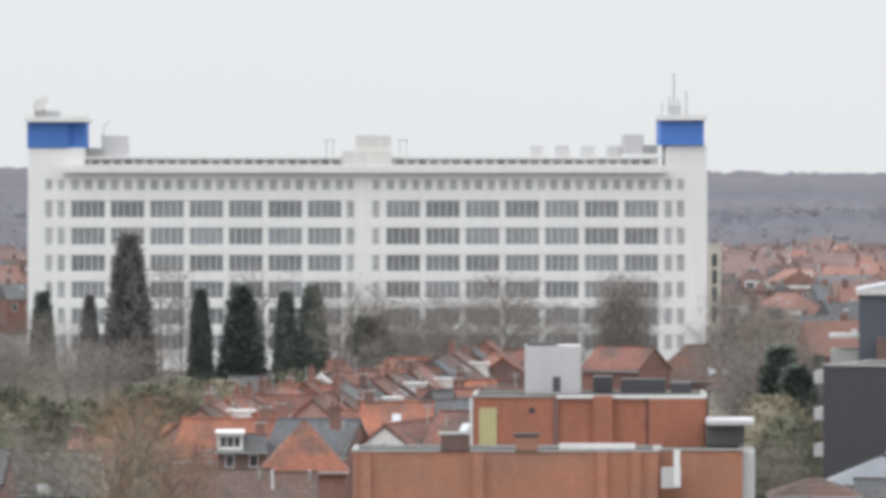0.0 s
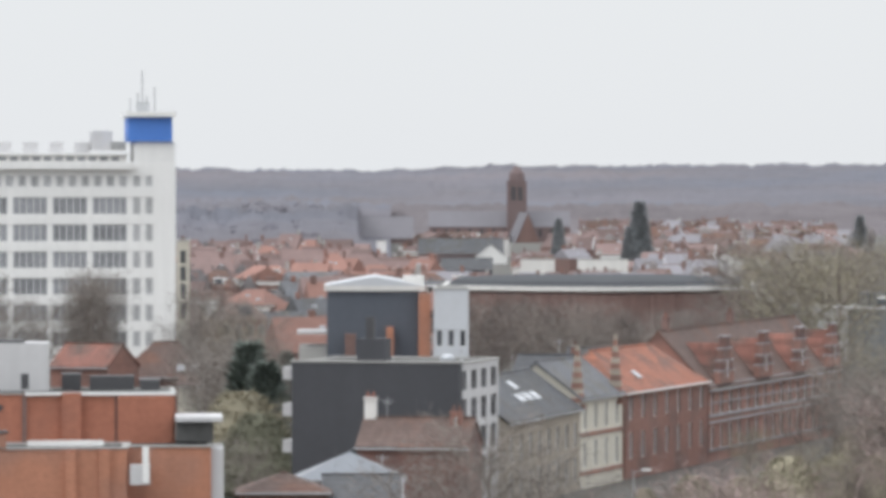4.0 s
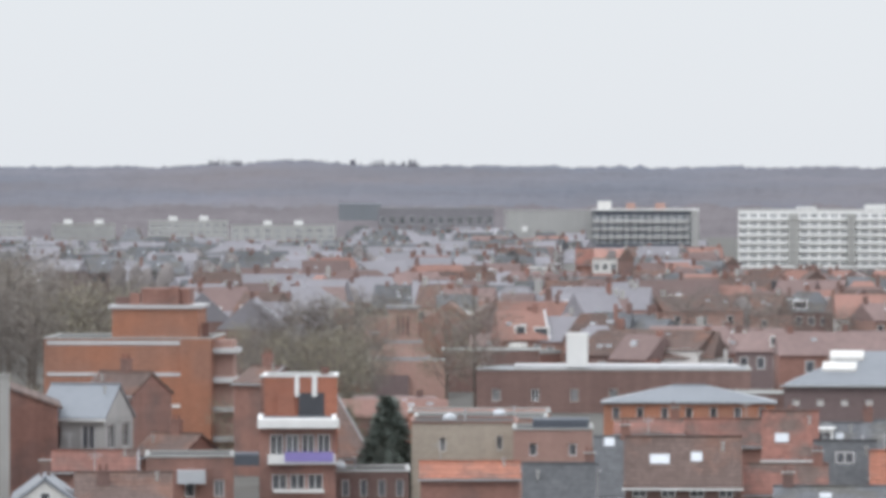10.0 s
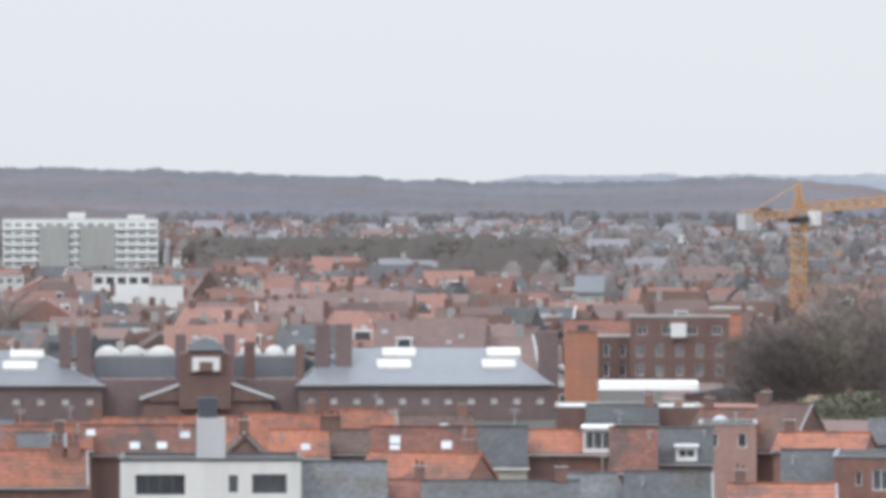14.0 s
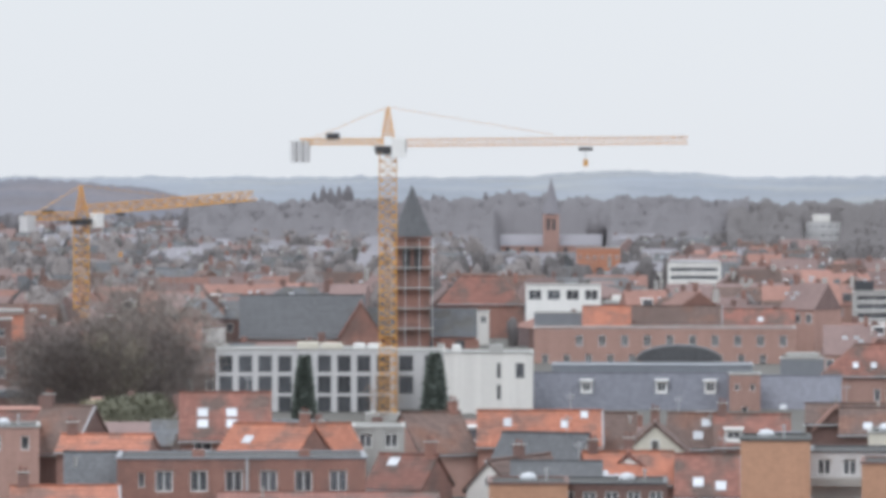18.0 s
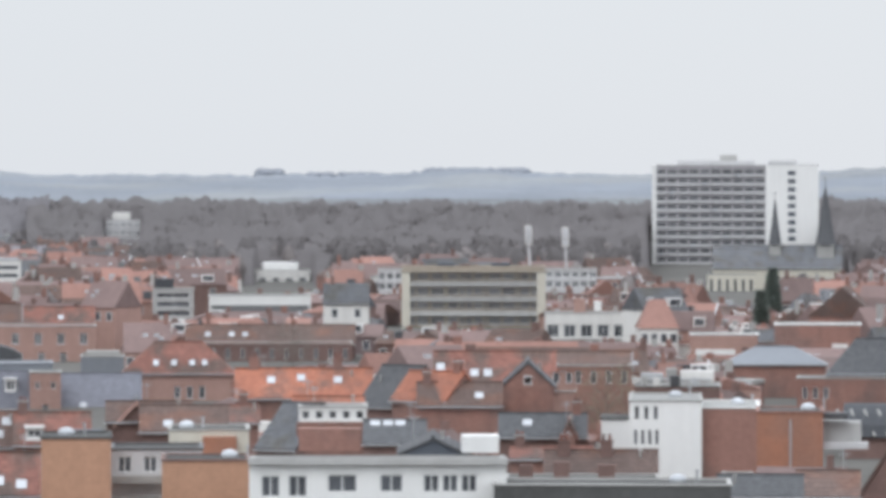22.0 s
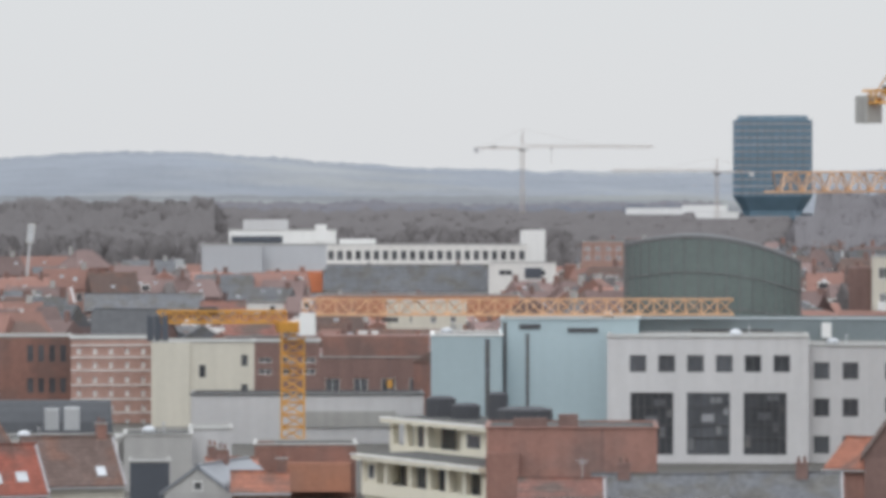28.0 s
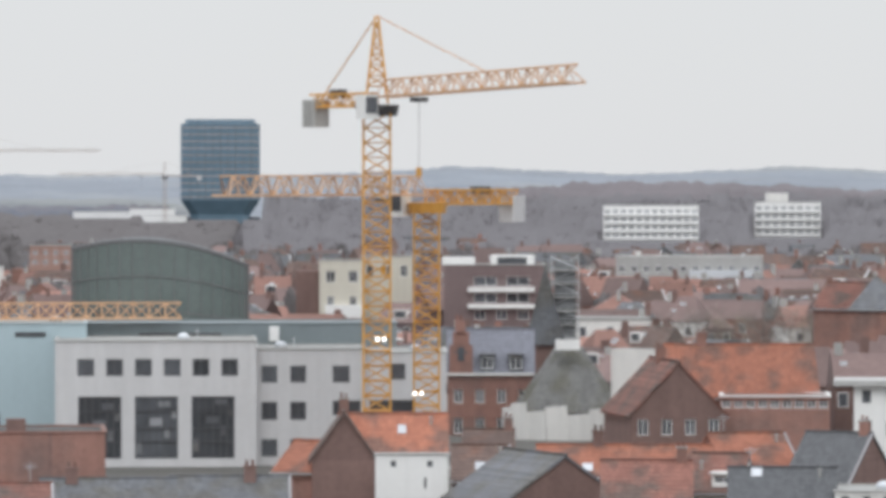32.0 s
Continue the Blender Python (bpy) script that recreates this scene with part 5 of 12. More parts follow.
# the long white factory building
block('factory_building', 'long white 1930s factory block with ribbon windows and two blue-topped towers', 'factory', -393.26, 630.39, 0, 99.66, 15, 30.05, 'white_paint', gl='grey_glass', bars=4, cap='none', bands=[(26.4, 28.06, 2, 1.09, 2.16, 5.8), (26.4, 28.06, 21, 1.24, 5.97, 46.6), (26.4, 28.06, 1, 1.16, 46.43, 48.09), (26.4, 28.06, 1, 1.16, 50.25, 51.9), (26.4, 28.06, 22, 1.18, 52.24, 92.86), (26.4, 28.06, 2, 1.13, 93.03, 96.68), (22.34, 24.91, 2, 1.13, 2.16, 5.8), (22.34, 24.91, 7, 5, 5.93, 46.39), (22.34, 24.91, 1, 1.24, 46.43, 48.09), (22.34, 24.91, 1, 1.12, 50.25, 51.74), (22.34, 24.91, 7, 5.04, 52.11, 92.9), (22.34, 24.91, 2, 1.2, 93.03, 96.68), (18.36, 20.93, 2, 1.13, 2.16, 5.8), (18.36, 20.93, 7, 5, 5.93, 46.39), (18.36, 20.93, 1, 1.24, 46.43, 48.09), (18.36, 20.93, 1, 1.12, 50.25, 51.74), (18.36, 20.93, 7, 5.04, 52.11, 92.9), (18.36, 20.93, 2, 1.2, 93.03, 96.68), (14.46, 16.95, 2, 1.13, 2.16, 5.8), (14.46, 16.95, 7, 5, 5.93, 46.39), (14.46, 16.95, 1, 1.24, 46.43, 48.09), (14.46, 16.95, 1, 1.12, 50.25, 51.74), (14.46, 16.95, 7, 5.04, 52.11, 92.9), (14.46, 16.95, 2, 1.2, 93.03, 96.68), (10.56, 13.05, 2, 1.13, 2.16, 5.8), (10.56, 13.05, 7, 5, 5.93, 46.39), (10.56, 13.05, 1, 1.24, 46.43, 48.09), (10.56, 13.05, 1, 1.12, 50.25, 51.74), (10.56, 13.05, 7, 5.04, 52.11, 92.9), (10.56, 13.05, 2, 1.2, 93.03, 96.68), (6.67, 9.15, 2, 1.13, 2.16, 5.8), (6.67, 9.15, 7, 5, 5.93, 46.39), (6.67, 9.15, 1, 1.24, 46.43, 48.09), (6.67, 9.15, 1, 1.12, 50.25, 51.74), (6.67, 9.15, 7, 5.04, 52.11, 92.9), (6.67, 9.15, 2, 1.2, 93.03, 96.68), (2.93, 5.25, 2, 1.13, 2.16, 5.8), (2.93, 5.25, 7, 5, 5.93, 46.39), (2.93, 5.25, 1, 1.24, 46.43, 48.09), (2.93, 5.25, 1, 1.12, 50.25, 51.74), (2.93, 5.25, 7, 5.04, 52.11, 92.9), (2.93, 5.25, 2, 1.2, 93.03, 96.68)], extras=[('cornice', -44.69, 43.7, -1.2, 1.2, 28.97, 29.97, 'white_paint'), ('attic_storey', -42.78, 42.78, 2.5, 9, 30.05, 31.04, 'old_white'), ('attic_roof', -43.2, 43.03, 2, 10, 31.04, 31.38, 'white_paint'), ('attic_window', -42.2, -41.13, 2.44, 0.12, 30.26, 30.8, 'grey_glass'), ('attic_window', -40.59, -39.52, 2.44, 0.12, 30.26, 30.8, 'grey_glass'), ('attic_window', -38.99, -37.91, 2.44, 0.12, 30.26, 30.8, 'grey_glass'), ('attic_window', -37.38, -36.3, 2.44, 0.12, 30.26, 30.8, 'grey_glass'), ('attic_window', -35.77, -34.69, 2.44, 0.12, 30.26, 30.8, 'grey_glass'), ('attic_window', -34.16, -33.08, 2.44, 0.12, 30.26, 30.8, 'grey_glass'), ('attic_window', -32.55, -31.47, 2.44, 0.12, 30.26, 30.8, 'grey_glass'), ('attic_window', -30.94, -29.87, 2.44, 0.12, 30.26, 30.8, 'grey_glass'), ('attic_window', -29.33, -28.26, 2.44, 0.12, 30.26, 30.8, 'grey_glass'), ('attic_window', -27.73, -26.65, 2.44, 0.12, 30.26, 30.8, 'grey_glass'), ('attic_window', -26.12, -25.04, 2.44, 0.12, 30.26, 30.8, 'grey_glass'), ('attic_window', -24.51, -23.43, 2.44, 0.12, 30.26, 30.8, 'grey_glass'), ('attic_window', -22.9, -21.82, 2.44, 0.12, 30.26, 30.8, 'grey_glass'), ('attic_window', -21.29, -20.21, 2.44, 0.12, 30.26, 30.8, 'grey_glass'), ('attic_window', -19.68, -18.61, 2.44, 0.12, 30.26, 30.8, 'grey_glass'), ('attic_window', -18.08, -17, 2.44, 0.12, 30.26, 30.8, 'grey_glass'), ('attic_window', -16.47, -15.39, 2.44, 0.12, 30.26, 30.8, 'grey_glass'), ('attic_window', -14.86, -13.78, 2.44, 0.12, 30.26, 30.8, 'grey_glass'), ('attic_window', -13.25, -12.17, 2.44, 0.12, 30.26, 30.8, 'grey_glass'), ('attic_window', -11.64, -10.56, 2.44, 0.12, 30.26, 30.8, 'grey_glass'), ('attic_window', -10.03, -8.95, 2.44, 0.12, 30.26, 30.8, 'grey_glass'), ('attic_window', -8.42, -7.35, 2.44, 0.12, 30.26, 30.8, 'grey_glass'), ('attic_window', -6.82, -5.74, 2.44, 0.12, 30.26, 30.8, 'grey_glass'), ('attic_window', -5.21, -4.13, 2.44, 0.12, 30.26, 30.8, 'grey_glass'), ('attic_window', 2.57, 3.65, 2.44, 0.12, 30.26, 30.8, 'grey_glass'), ('attic_window', 4.22, 5.3, 2.44, 0.12, 30.26, 30.8, 'grey_glass'), ('attic_window', 5.87, 6.95, 2.44, 0.12, 30.26, 30.8, 'grey_glass'), ('attic_window', 7.52, 8.6, 2.44, 0.12, 30.26, 30.8, 'grey_glass'), ('attic_window', 9.17, 10.25, 2.44, 0.12, 30.26, 30.8, 'grey_glass'), ('attic_window', 10.82, 11.9, 2.44, 0.12, 30.26, 30.8, 'grey_glass'), ('attic_window', 12.47, 13.55, 2.44, 0.12, 30.26, 30.8, 'grey_glass'), ('attic_window', 14.12, 15.2, 2.44, 0.12, 30.26, 30.8, 'grey_glass'), ('attic_window', 15.77, 16.85, 2.44, 0.12, 30.26, 30.8, 'grey_glass'), ('attic_window', 17.42, 18.5, 2.44, 0.12, 30.26, 30.8, 'grey_glass'), ('attic_window', 19.07, 20.15, 2.44, 0.12, 30.26, 30.8, 'grey_glass'), ('attic_window', 20.72, 21.8, 2.44, 0.12, 30.26, 30.8, 'grey_glass'), ('attic_window', 22.37, 23.45, 2.44, 0.12, 30.26, 30.8, 'grey_glass'), ('attic_window', 24.02, 25.1, 2.44, 0.12, 30.26, 30.8, 'grey_glass'), ('attic_window', 25.67, 26.75, 2.44, 0.12, 30.26, 30.8, 'grey_glass'), ('attic_window', 27.32, 28.4, 2.44, 0.12, 30.26, 30.8, 'grey_glass'), ('attic_window', 28.97, 30.05, 2.44, 0.12, 30.26, 30.8, 'grey_glass'), ('attic_window', 30.62, 31.7, 2.44, 0.12, 30.26, 30.8, 'grey_glass'), ('attic_window', 32.27, 33.35, 2.44, 0.12, 30.26, 30.8, 'grey_glass'), ('attic_window', 33.92, 35, 2.44, 0.12, 30.26, 30.8, 'grey_glass'), ('attic_window', 35.57, 36.65, 2.44, 0.12, 30.26, 30.8, 'grey_glass'), ('attic_window', 37.22, 38.3, 2.44, 0.12, 30.26, 30.8, 'grey_glass'), ('attic_window', 38.87, 39.95, 2.44, 0.12, 30.26, 30.8, 'grey_glass'), ('attic_window', 40.52, 41.6, 2.44, 0.12, 30.26, 30.8, 'grey_glass'), ('tower_head', -49.83, -41.54, 0.3, 11, 30.05, 32.62, 'white_paint'), ('tower_head', 43.78, 49.75, 0.3, 11, 30.05, 33.03, 'white_paint'), ('blue_box', -49.91, -43.86, 0.1, 11, 32.62, 36.35, 'blue_panel'), ('blue_flank', -43.86, -41.37, 1.2, 8, 32.62, 36.35, 'blue_panel'), ('roof_slab', -50.33, -40.88, -0.9, 13.5, 36.43, 37.18, 'white_paint'), ('blue_box', 42.95, 49.33, -0.2, 11, 33.03, 36.6, 'blue_panel'), ('roof_slab', 42.45, 49.83, -1.1, 13.5, 36.68, 37.43, 'white_paint'), ('stair_head', -3.73, 3.57, 1, 10, 30.05, 32.12, 'old_white'), ('stair_head', -1.74, 3.4, 2, 7, 32.12, 34.44, 'old_white'), ('lift_house', -41.54, -39.22, 3, 5, 31.29, 32.62, 'concrete'), ('lift_house', -39.22, -35.4, 4, 6, 31.38, 34.44, 'light_concrete'), ('lift_house', 37.64, 40.71, 4, 6, 31.79, 34.61, 'light_concrete'), ('vent_box', 40.54, 42.7, 3, 5, 31.79, 33.03, 'concrete'), ('roof_vent', 23.96, 25.95, 5, 4, 31.38, 32.95, 'light_concrete'), ('roof_vent', 27.78, 29.77, 5, 4, 31.38, 32.95, 'light_concrete'), ('roof_vent', 31.59, 33.58, 5, 4, 31.38, 32.95, 'light_concrete'), ('roof_vent', 35.4, 37.39, 5, 4, 31.38, 32.95, 'light_concrete'), ('aerial_frame', -6.38, -4.89, 5, 0.2, 33.7, 33.86, 'galvanised'), ('aerial_frame', -6.22, -6.05, 5, 0.2, 31.13, 33.7, 'galvanised'), ('aerial_frame', -5.22, -5.06, 5, 0.2, 31.13, 33.7, 'galvanised'), ('aerial_frame', 4.48, 5.97, 5, 0.2, 33.7, 33.86, 'galvanised'), ('aerial_frame', 4.64, 4.81, 5, 0.2, 31.13, 33.7, 'galvanised'), ('aerial_frame', 5.64, 5.8, 5, 0.2, 31.13, 33.7, 'galvanised'), ('antenna', 45.09, 45.29, 4, 0.2, 37.34, 43.56, 'galvanised'), ('antenna', 43.35, 43.55, 4, 0.2, 37.34, 39.42, 'galvanised'), ('antenna', 46.91, 47.11, 4, 0.2, 37.34, 41.07, 'galvanised'), ('antenna', 44.42, 44.62, 4, 0.2, 37.34, 40.24, 'galvanised'), ('antenna', 45.75, 45.95, 4, 0.2, 37.34, 39.83, 'galvanised'), ('antenna_base', 44.36, 46.18, 3, 3, 37.43, 38.92, 'galvanised'), ('dish_frame', -48.84, -45.35, 3, 3, 37.18, 38.09, 'galvanised'), ('attic_corner', -49, -47.34, 2, 2, 37.26, 38.09, 'concrete')])
block('building', 'narrow cream annex block behind the factory', 'building', -359.59, 675.22, 0, 1.96, 14, 18.19, 'cream_render', fr='dark_frame', bands=[(14.86, 16.74, 1, 0.79, 0, 1.96), (12.21, 14.35, 1, 0.79, 0, 1.96), (9.48, 11.79, 1, 0.79, 0, 1.96), (6.49, 8.88, 1, 0.79, 0, 1.96)])
dish = thing('satellite_dish', 'grey satellite dish tilted on a tower roof', 'dish', -435.1, 607.2)
part('mount', join([rod((0, 0, 37.15), (0, 0, 38.75), 0.09), rod((-0.7, 0, 37.15), (0, 0, 38.55), 0.06), rod((0.7, 0, 37.15), (0, 0, 38.55), 0.06)]), 'galvanised', dish)
part('reflector', spun(loft([ring(0.1, 0.0, 14), ring(0.9, 0.18, 14), ring(1.5, 0.55, 14)]), Matrix.Translation((0, -0.1, 38.85)) @ Matrix.Rotation(radians(-38), 4, 'Y') @ Matrix.Rotation(radians(30), 4, 'X')), 'concrete', dish)
part('feed_arm', rod((0, 0, 38.85), (-1.5, -0.4, 40.25), 0.06), 'galvanised', dish)
davit = thing('davit_arm', 'thin bent steel davit arm on a flat roof', 'davit', -428.23, 613.29)
part('arm', join([rod((0, 0, 30.66), (-0.3, 0, 35.06), 0.1), rod((-0.3, 0, 35.06), (0.1, 0, 36.16), 0.09), rod((0.1, 0, 36.16), (0.9, 0, 36.66), 0.08)]), 'galvanised', davit)
tree('twigs', 0, -360.02, 492.43, 8.6, wide=1.2)
tree('twigs_grey', 1, -346.1, 477.82, 7.89, wide=1.2)
tree('twigs_olive', 0, -335.23, 467.17, 7.09, wide=1.2)
tree('twigs', 1, -305.97, 420.46, 6.67, wide=1.2)
tree('twigs_grey', 0, -297.79, 414.03, 5.92, wide=1.2)
tree('twigs_olive', 1, -301.76, 423.49, 6.09, wide=1.2)

# trees before the factory
tree('cypress', 0, -401.97, 560.82, 12.74, wide=1.05)
tree('cypress', 0, -384.32, 573.06, 12.97, wide=0.95)
tree('cypress', 1, -379.65, 576.16, 13.43, wide=1.55)
tree('cypress', 0, -374.63, 579.44, 12.74)
tree('cypress', 1, -371.59, 581.4, 13.51, wide=1.15)
tree('old_cypress', 0, -396.78, 564.5, 12.2, wide=0.85)
tree('old_cypress', 0, -386.69, 559.35, 20.76, wide=1.05)
tree('cypress', 1, -338.5, 543.15, 10.6, wide=2.5)
tree('twigs', 0, -375.72, 518.11, 11.63, wide=1.2)
tree('twigs_grey', 1, -376.32, 529.99, 10.3, wide=1.3)
tree('twigs', 0, -394.41, 578.31, 17.22, wide=0.9)
tree('twigs_grey', 1, -386.55, 571.56, 12.35, wide=0.8)
tree('twigs', 1, -382.74, 586.1, 16.05)
tree('twigs_grey', 0, -368.53, 583.34, 12.35, wide=1.1)
tree('twigs', 1, -362, 587.41, 11.58)
tree('twigs_grey', 0, -356.08, 591.02, 12.74, wide=0.9)
tree('twigs', 1, -344.08, 586.53, 15.6, wide=0.9)
tree('twigs_grey', 0, -344.14, 598.05, 11.58)
tree('twigs', 1, -341.14, 599.77, 10.43, wide=0.8)
tree('twigs_grey', 0, -343.28, 492.09, 8.9, wide=1.6)
tree('twigs', 1, -344.51, 478.97, 7.89, wide=1.7)
tree('twigs_grey', 0, -323.96, 456.78, 7.61, wide=1.5)
tree('twigs_grey', 1, -333.33, 546.34, 10.56, wide=0.9)
tree('twigs', 0, -336.81, 567.59, 10.04, wide=0.8)
tree('twigs_grey', 0, -318.2, 508.68, 8.9, wide=1.2)
tree('poplar', 0, -311.26, 559.21, 15.7, wide=1.2)
tree('poplar', 1, -314.41, 568.9, 14.65)
tree('poplar', 0, -315.13, 562.78, 14.03, wide=0.9)
tree('poplar', 1, -280.06, 530.63, 14.26, wide=1.3)
tree('twigs', 0, -259.62, 496.18, 13.86, wide=0.9)
tree('twigs_olive', 1, -257.97, 497.05, 12.61)
tree('twigs', 1, -260.32, 507.08, 12.35)
tree('twigs_grey', 0, -301.74, 564.4, 9.84, wide=0.9)
tree('twigs_rust', 1, -244.45, 353.76, 9.71, wide=0.75)
tree('twigs_rust', 0, -239.34, 345.13, 8, wide=0.8)
tree('twigs_olive', 0, -230.45, 339.11, 6.85, wide=0.9)
tree('shrub', 0, -290.84, 431.06, 7.37, wide=1.4)
tree('shrub', 0, -288.43, 432.67, 7.14, wide=1.4)
tree('shrub', 0, -281.95, 412.92, 6.89, wide=1.4)
tree('shrub', 0, -291.96, 405.91, 6.34, wide=1.4)
tree('shrub', 0, -288.34, 408.48, 6.06, wide=1.4)
tree('shrub', 0, -281.65, 437.12, 8.12, wide=1.4)
tree('shrub', 0, -276.13, 380.33, 6, wide=1.4)
tree('shrub', 0, -274.63, 393.68, 6.09, wide=1.4)
tree('twigs', 0, -350.99, 496.84, 7.81, wide=1.35)
tree('twigs', 0, -345.81, 493.32, 7.01, wide=1.15)
tree('twigs', 1, -366.22, 529.13, 6.36, wide=1.06)
tree('twigs_grey', 0, -368.33, 511.57, 8.22, wide=1.37)
tree('twigs', 0, -377.04, 517.71, 7.15, wide=1.29)
tree('twigs_grey', 1, -356.25, 502.54, 8.75, wide=1.08)
tree('twigs', 1, -350.78, 514.53, 8.69, wide=1.2)
tree('twigs', 1, -363.44, 520.37, 8.05, wide=1.36)
tree('twigs', 0, -326.77, 533.76, 10.88, wide=1.06)
tree('twigs_grey', 1, -343.38, 557.51, 9.74, wide=1.18)
tree('twigs', 0, -345.28, 568, 7.85, wide=0.93)
tree('twigs', 1, -342.88, 567.01, 9.08, wide=1.19)
tree('twigs_grey', 0, -347.1, 564.23, 7.11, wide=0.94)
tree('twigs_grey', 1, -349.68, 568.21, 7.95, wide=1.08)
tree('twigs', 0, -331.84, 552.27, 10.01, wide=1.16)
tree('shrub', 0, -306.68, 473.49, 5.7, wide=1.69)
tree('shrub', 1, -305.47, 452.77, 6.04, wide=1.59)
tree('shrub', 0, -312.94, 469.28, 4.7, wide=1.39)
tree('twigs_grey', 0, -290.72, 458.66, 6.86, wide=1.69)
tree('shrub', 1, -333.52, 497.76, 3.35, wide=1.5)
tree('twigs_olive', 0, -310.34, 457.12, 6.89, wide=1.39)
tree('shrub', 0, -269.64, 392.34, 8.48, wide=1.32)
tree('twigs_olive', 1, -281.32, 415.28, 7.73, wide=1.38)
tree('twigs_rust', 0, -296.92, 441.55, 5.43, wide=1.17)
tree('shrub', 1, -297.73, 440.43, 4.06, wide=1.3)
tree('twigs_olive', 0, -296.75, 411.1, 7.58, wide=1.17)
tree('twigs_rust', 1, -295.67, 433.36, 6.78, wide=1.19)
tree('shrub', 0, -295.54, 405.74, 7.35, wide=1.32)
tree('twigs_olive', 1, -288.91, 412.66, 7.29, wide=1.48)
tree('twigs_rust', 0, -267.86, 388.65, 6.1, wide=1.5)
tree('shrub', 1, -280.08, 422.19, 5.91, wide=1.31)
tree('twigs_olive', 0, -284.26, 429.44, 7.22, wide=1.32)
tree('twigs_rust', 1, -300.36, 425.03, 4.71, wide=1.14)
tree('shrub', 0, -282.77, 417.58, 6.32, wide=1.35)
tree('twigs_olive', 1, -291.3, 401.59, 6.15, wide=1.45)
tree('twigs_rust', 0, -302.19, 424.49, 4.34, wide=1.35)
tree('shrub', 1, -283.21, 426.29, 7.44, wide=1.35)
tree('twigs', 0, -240.79, 467.11, 10.65, wide=1.08)
tree('twigs_grey', 1, -241.15, 466.55, 11.59, wide=1.14)
tree('twigs', 0, -240.71, 463.27, 10.23, wide=1.31)
tree('twigs_grey', 1, -241.05, 461.53, 9.27, wide=1.38)
tree('twigs_grey', 1, -250.99, 476.44, 10.49, wide=1.31)
tree('twigs', 0, -245.86, 468.22, 11.32, wide=1.05)
tree('twigs_grey', 1, -249.93, 489.7, 7.45, wide=1.3)
tree('twigs', 0, -253.4, 487.65, 9.41, wide=1.25)
tree('twigs_grey', 1, -260.67, 497.24, 10.2, wide=1.08)

tree('twigs_rust', 0, -189.98, 275.92, 13.53, wide=0.75)
tree('twigs_olive', 1, -188.35, 270.97, 12.26, wide=0.9)
tree('twigs_rust', 0, -188.29, 277.08, 10.91, wide=0.8)
tree('twigs', 1, -210.21, 292.25, 10.92, wide=1.0)
tree('twigs_olive', 0, -202.47, 285.49, 10.19, wide=1.1)
tree('twigs', 1, -192.96, 285.99, 9.27, wide=1.0)

# houses below the factory
street_row(-230.4, 350.5, -262.32, 425.66, 12, ('red_tile', 'orange_tile', 'red_tile', 'brown_tile'), ('brick_red', 'brick_pink', 'brick_brown'), 'small terraced house with a weathered tile roof', wide=4.6, rise=2.7)
street_row(-228.04, 364.55, -280.93, 484.44, 14, ('brown_tile', 'red_tile', 'slate'), ('brick_red', 'brick_pink', 'brick_brown'), 'small terraced house with a weathered tile roof')
house('red brick house with a weathered red clay tile roof', -241.63, 343.53, -15, 4.37, 7, 4.25, 5.87, 'brick_red', 'red_tile', 0)
house('red brick house with a bright orange clay tile roof', -240.89, 356.19, -20, 5.11, 7, 4.43, 6.34, 'brick_red', 'orange_tile', 0)
house('white-painted house with a weathered red clay tile roof', -257.73, 404.94, -25, 3.78, 11, 7.59, 8.95, 'white_paint', 'red_tile', 1, trim='white_paint', bands=[(6.73, 7.43, 2, 0.66, 0, 3.78)])
house('low grey shed with a slate roof', -285.17, 434.83, 0, 4.93, 7, 5.51, 7.12, 'grey_render', 'slate', 0)
house('red brick house with a bright orange clay tile roof', -207.86, 324.07, 0, 6.32, 8.02, 5.41, 8.77, 'brick_red', 'orange_tile', 0, hip=3, chims=[(0.88, 0.5, 1.2, 'brick_red')])
house('brown brick house with a grey slate roof', -220.11, 334, 0, 3.79, 7, 6, 7, 'brick_brown', 'slate', 0, bands=[(4.75, 5.78, 2, 0.76, 0, 3.79)], dorm=[(0.26, 0.02, 2.01, 1.34)])
house('brown brick house with a grey slate roof', -208.58, 293.42, 10, 6.12, 7, 5.29, 7.77, 'brick_brown', 'slate', 0, sky=[(0.27, 0, 1)], chims=[(0.9, 0.5, 1.2, 'brick_red')])
house('red brick house with a grey slate roof', -221.15, 302.85, 0, 4.6, 7, 5.22, 7.15, 'brick_red', 'slate', 0)
house('red brick house with a brown tile roof', -190.32, 287.75, 0, 5.2, 7, 5.42, 7.29, 'brick_red', 'brown_tile', 0, chims=[(0.05, 0.5, 1.4, 'brick_red')])
house('red brick house with a brown tile roof', -186.86, 290.01, 0, 3.08, 7, 5.61, 7.1, 'brick_russet', 'brown_tile', 0)
house('red brick house with a weathered red clay tile roof', -273.33, 488.76, -30, 7.22, 7, 6.67, 8.92, 'brick_red', 'red_tile', 0)
house('brown brick house with a brown tile roof', -269.58, 502.22, 0, 10.81, 8.51, 5.23, 8.8, 'brick_brown', 'brown_tile', 0, hip=4, sky=[(0.12, 0.12, 1), (0.65, 0.17, 1), (0.79, 0.17, 1)])
house('cream rendered house with a brown tile roof', -252.87, 477.13, 0, 3.31, 7, 5.29, 6.36, 'cream_render', 'brown_tile', 0)
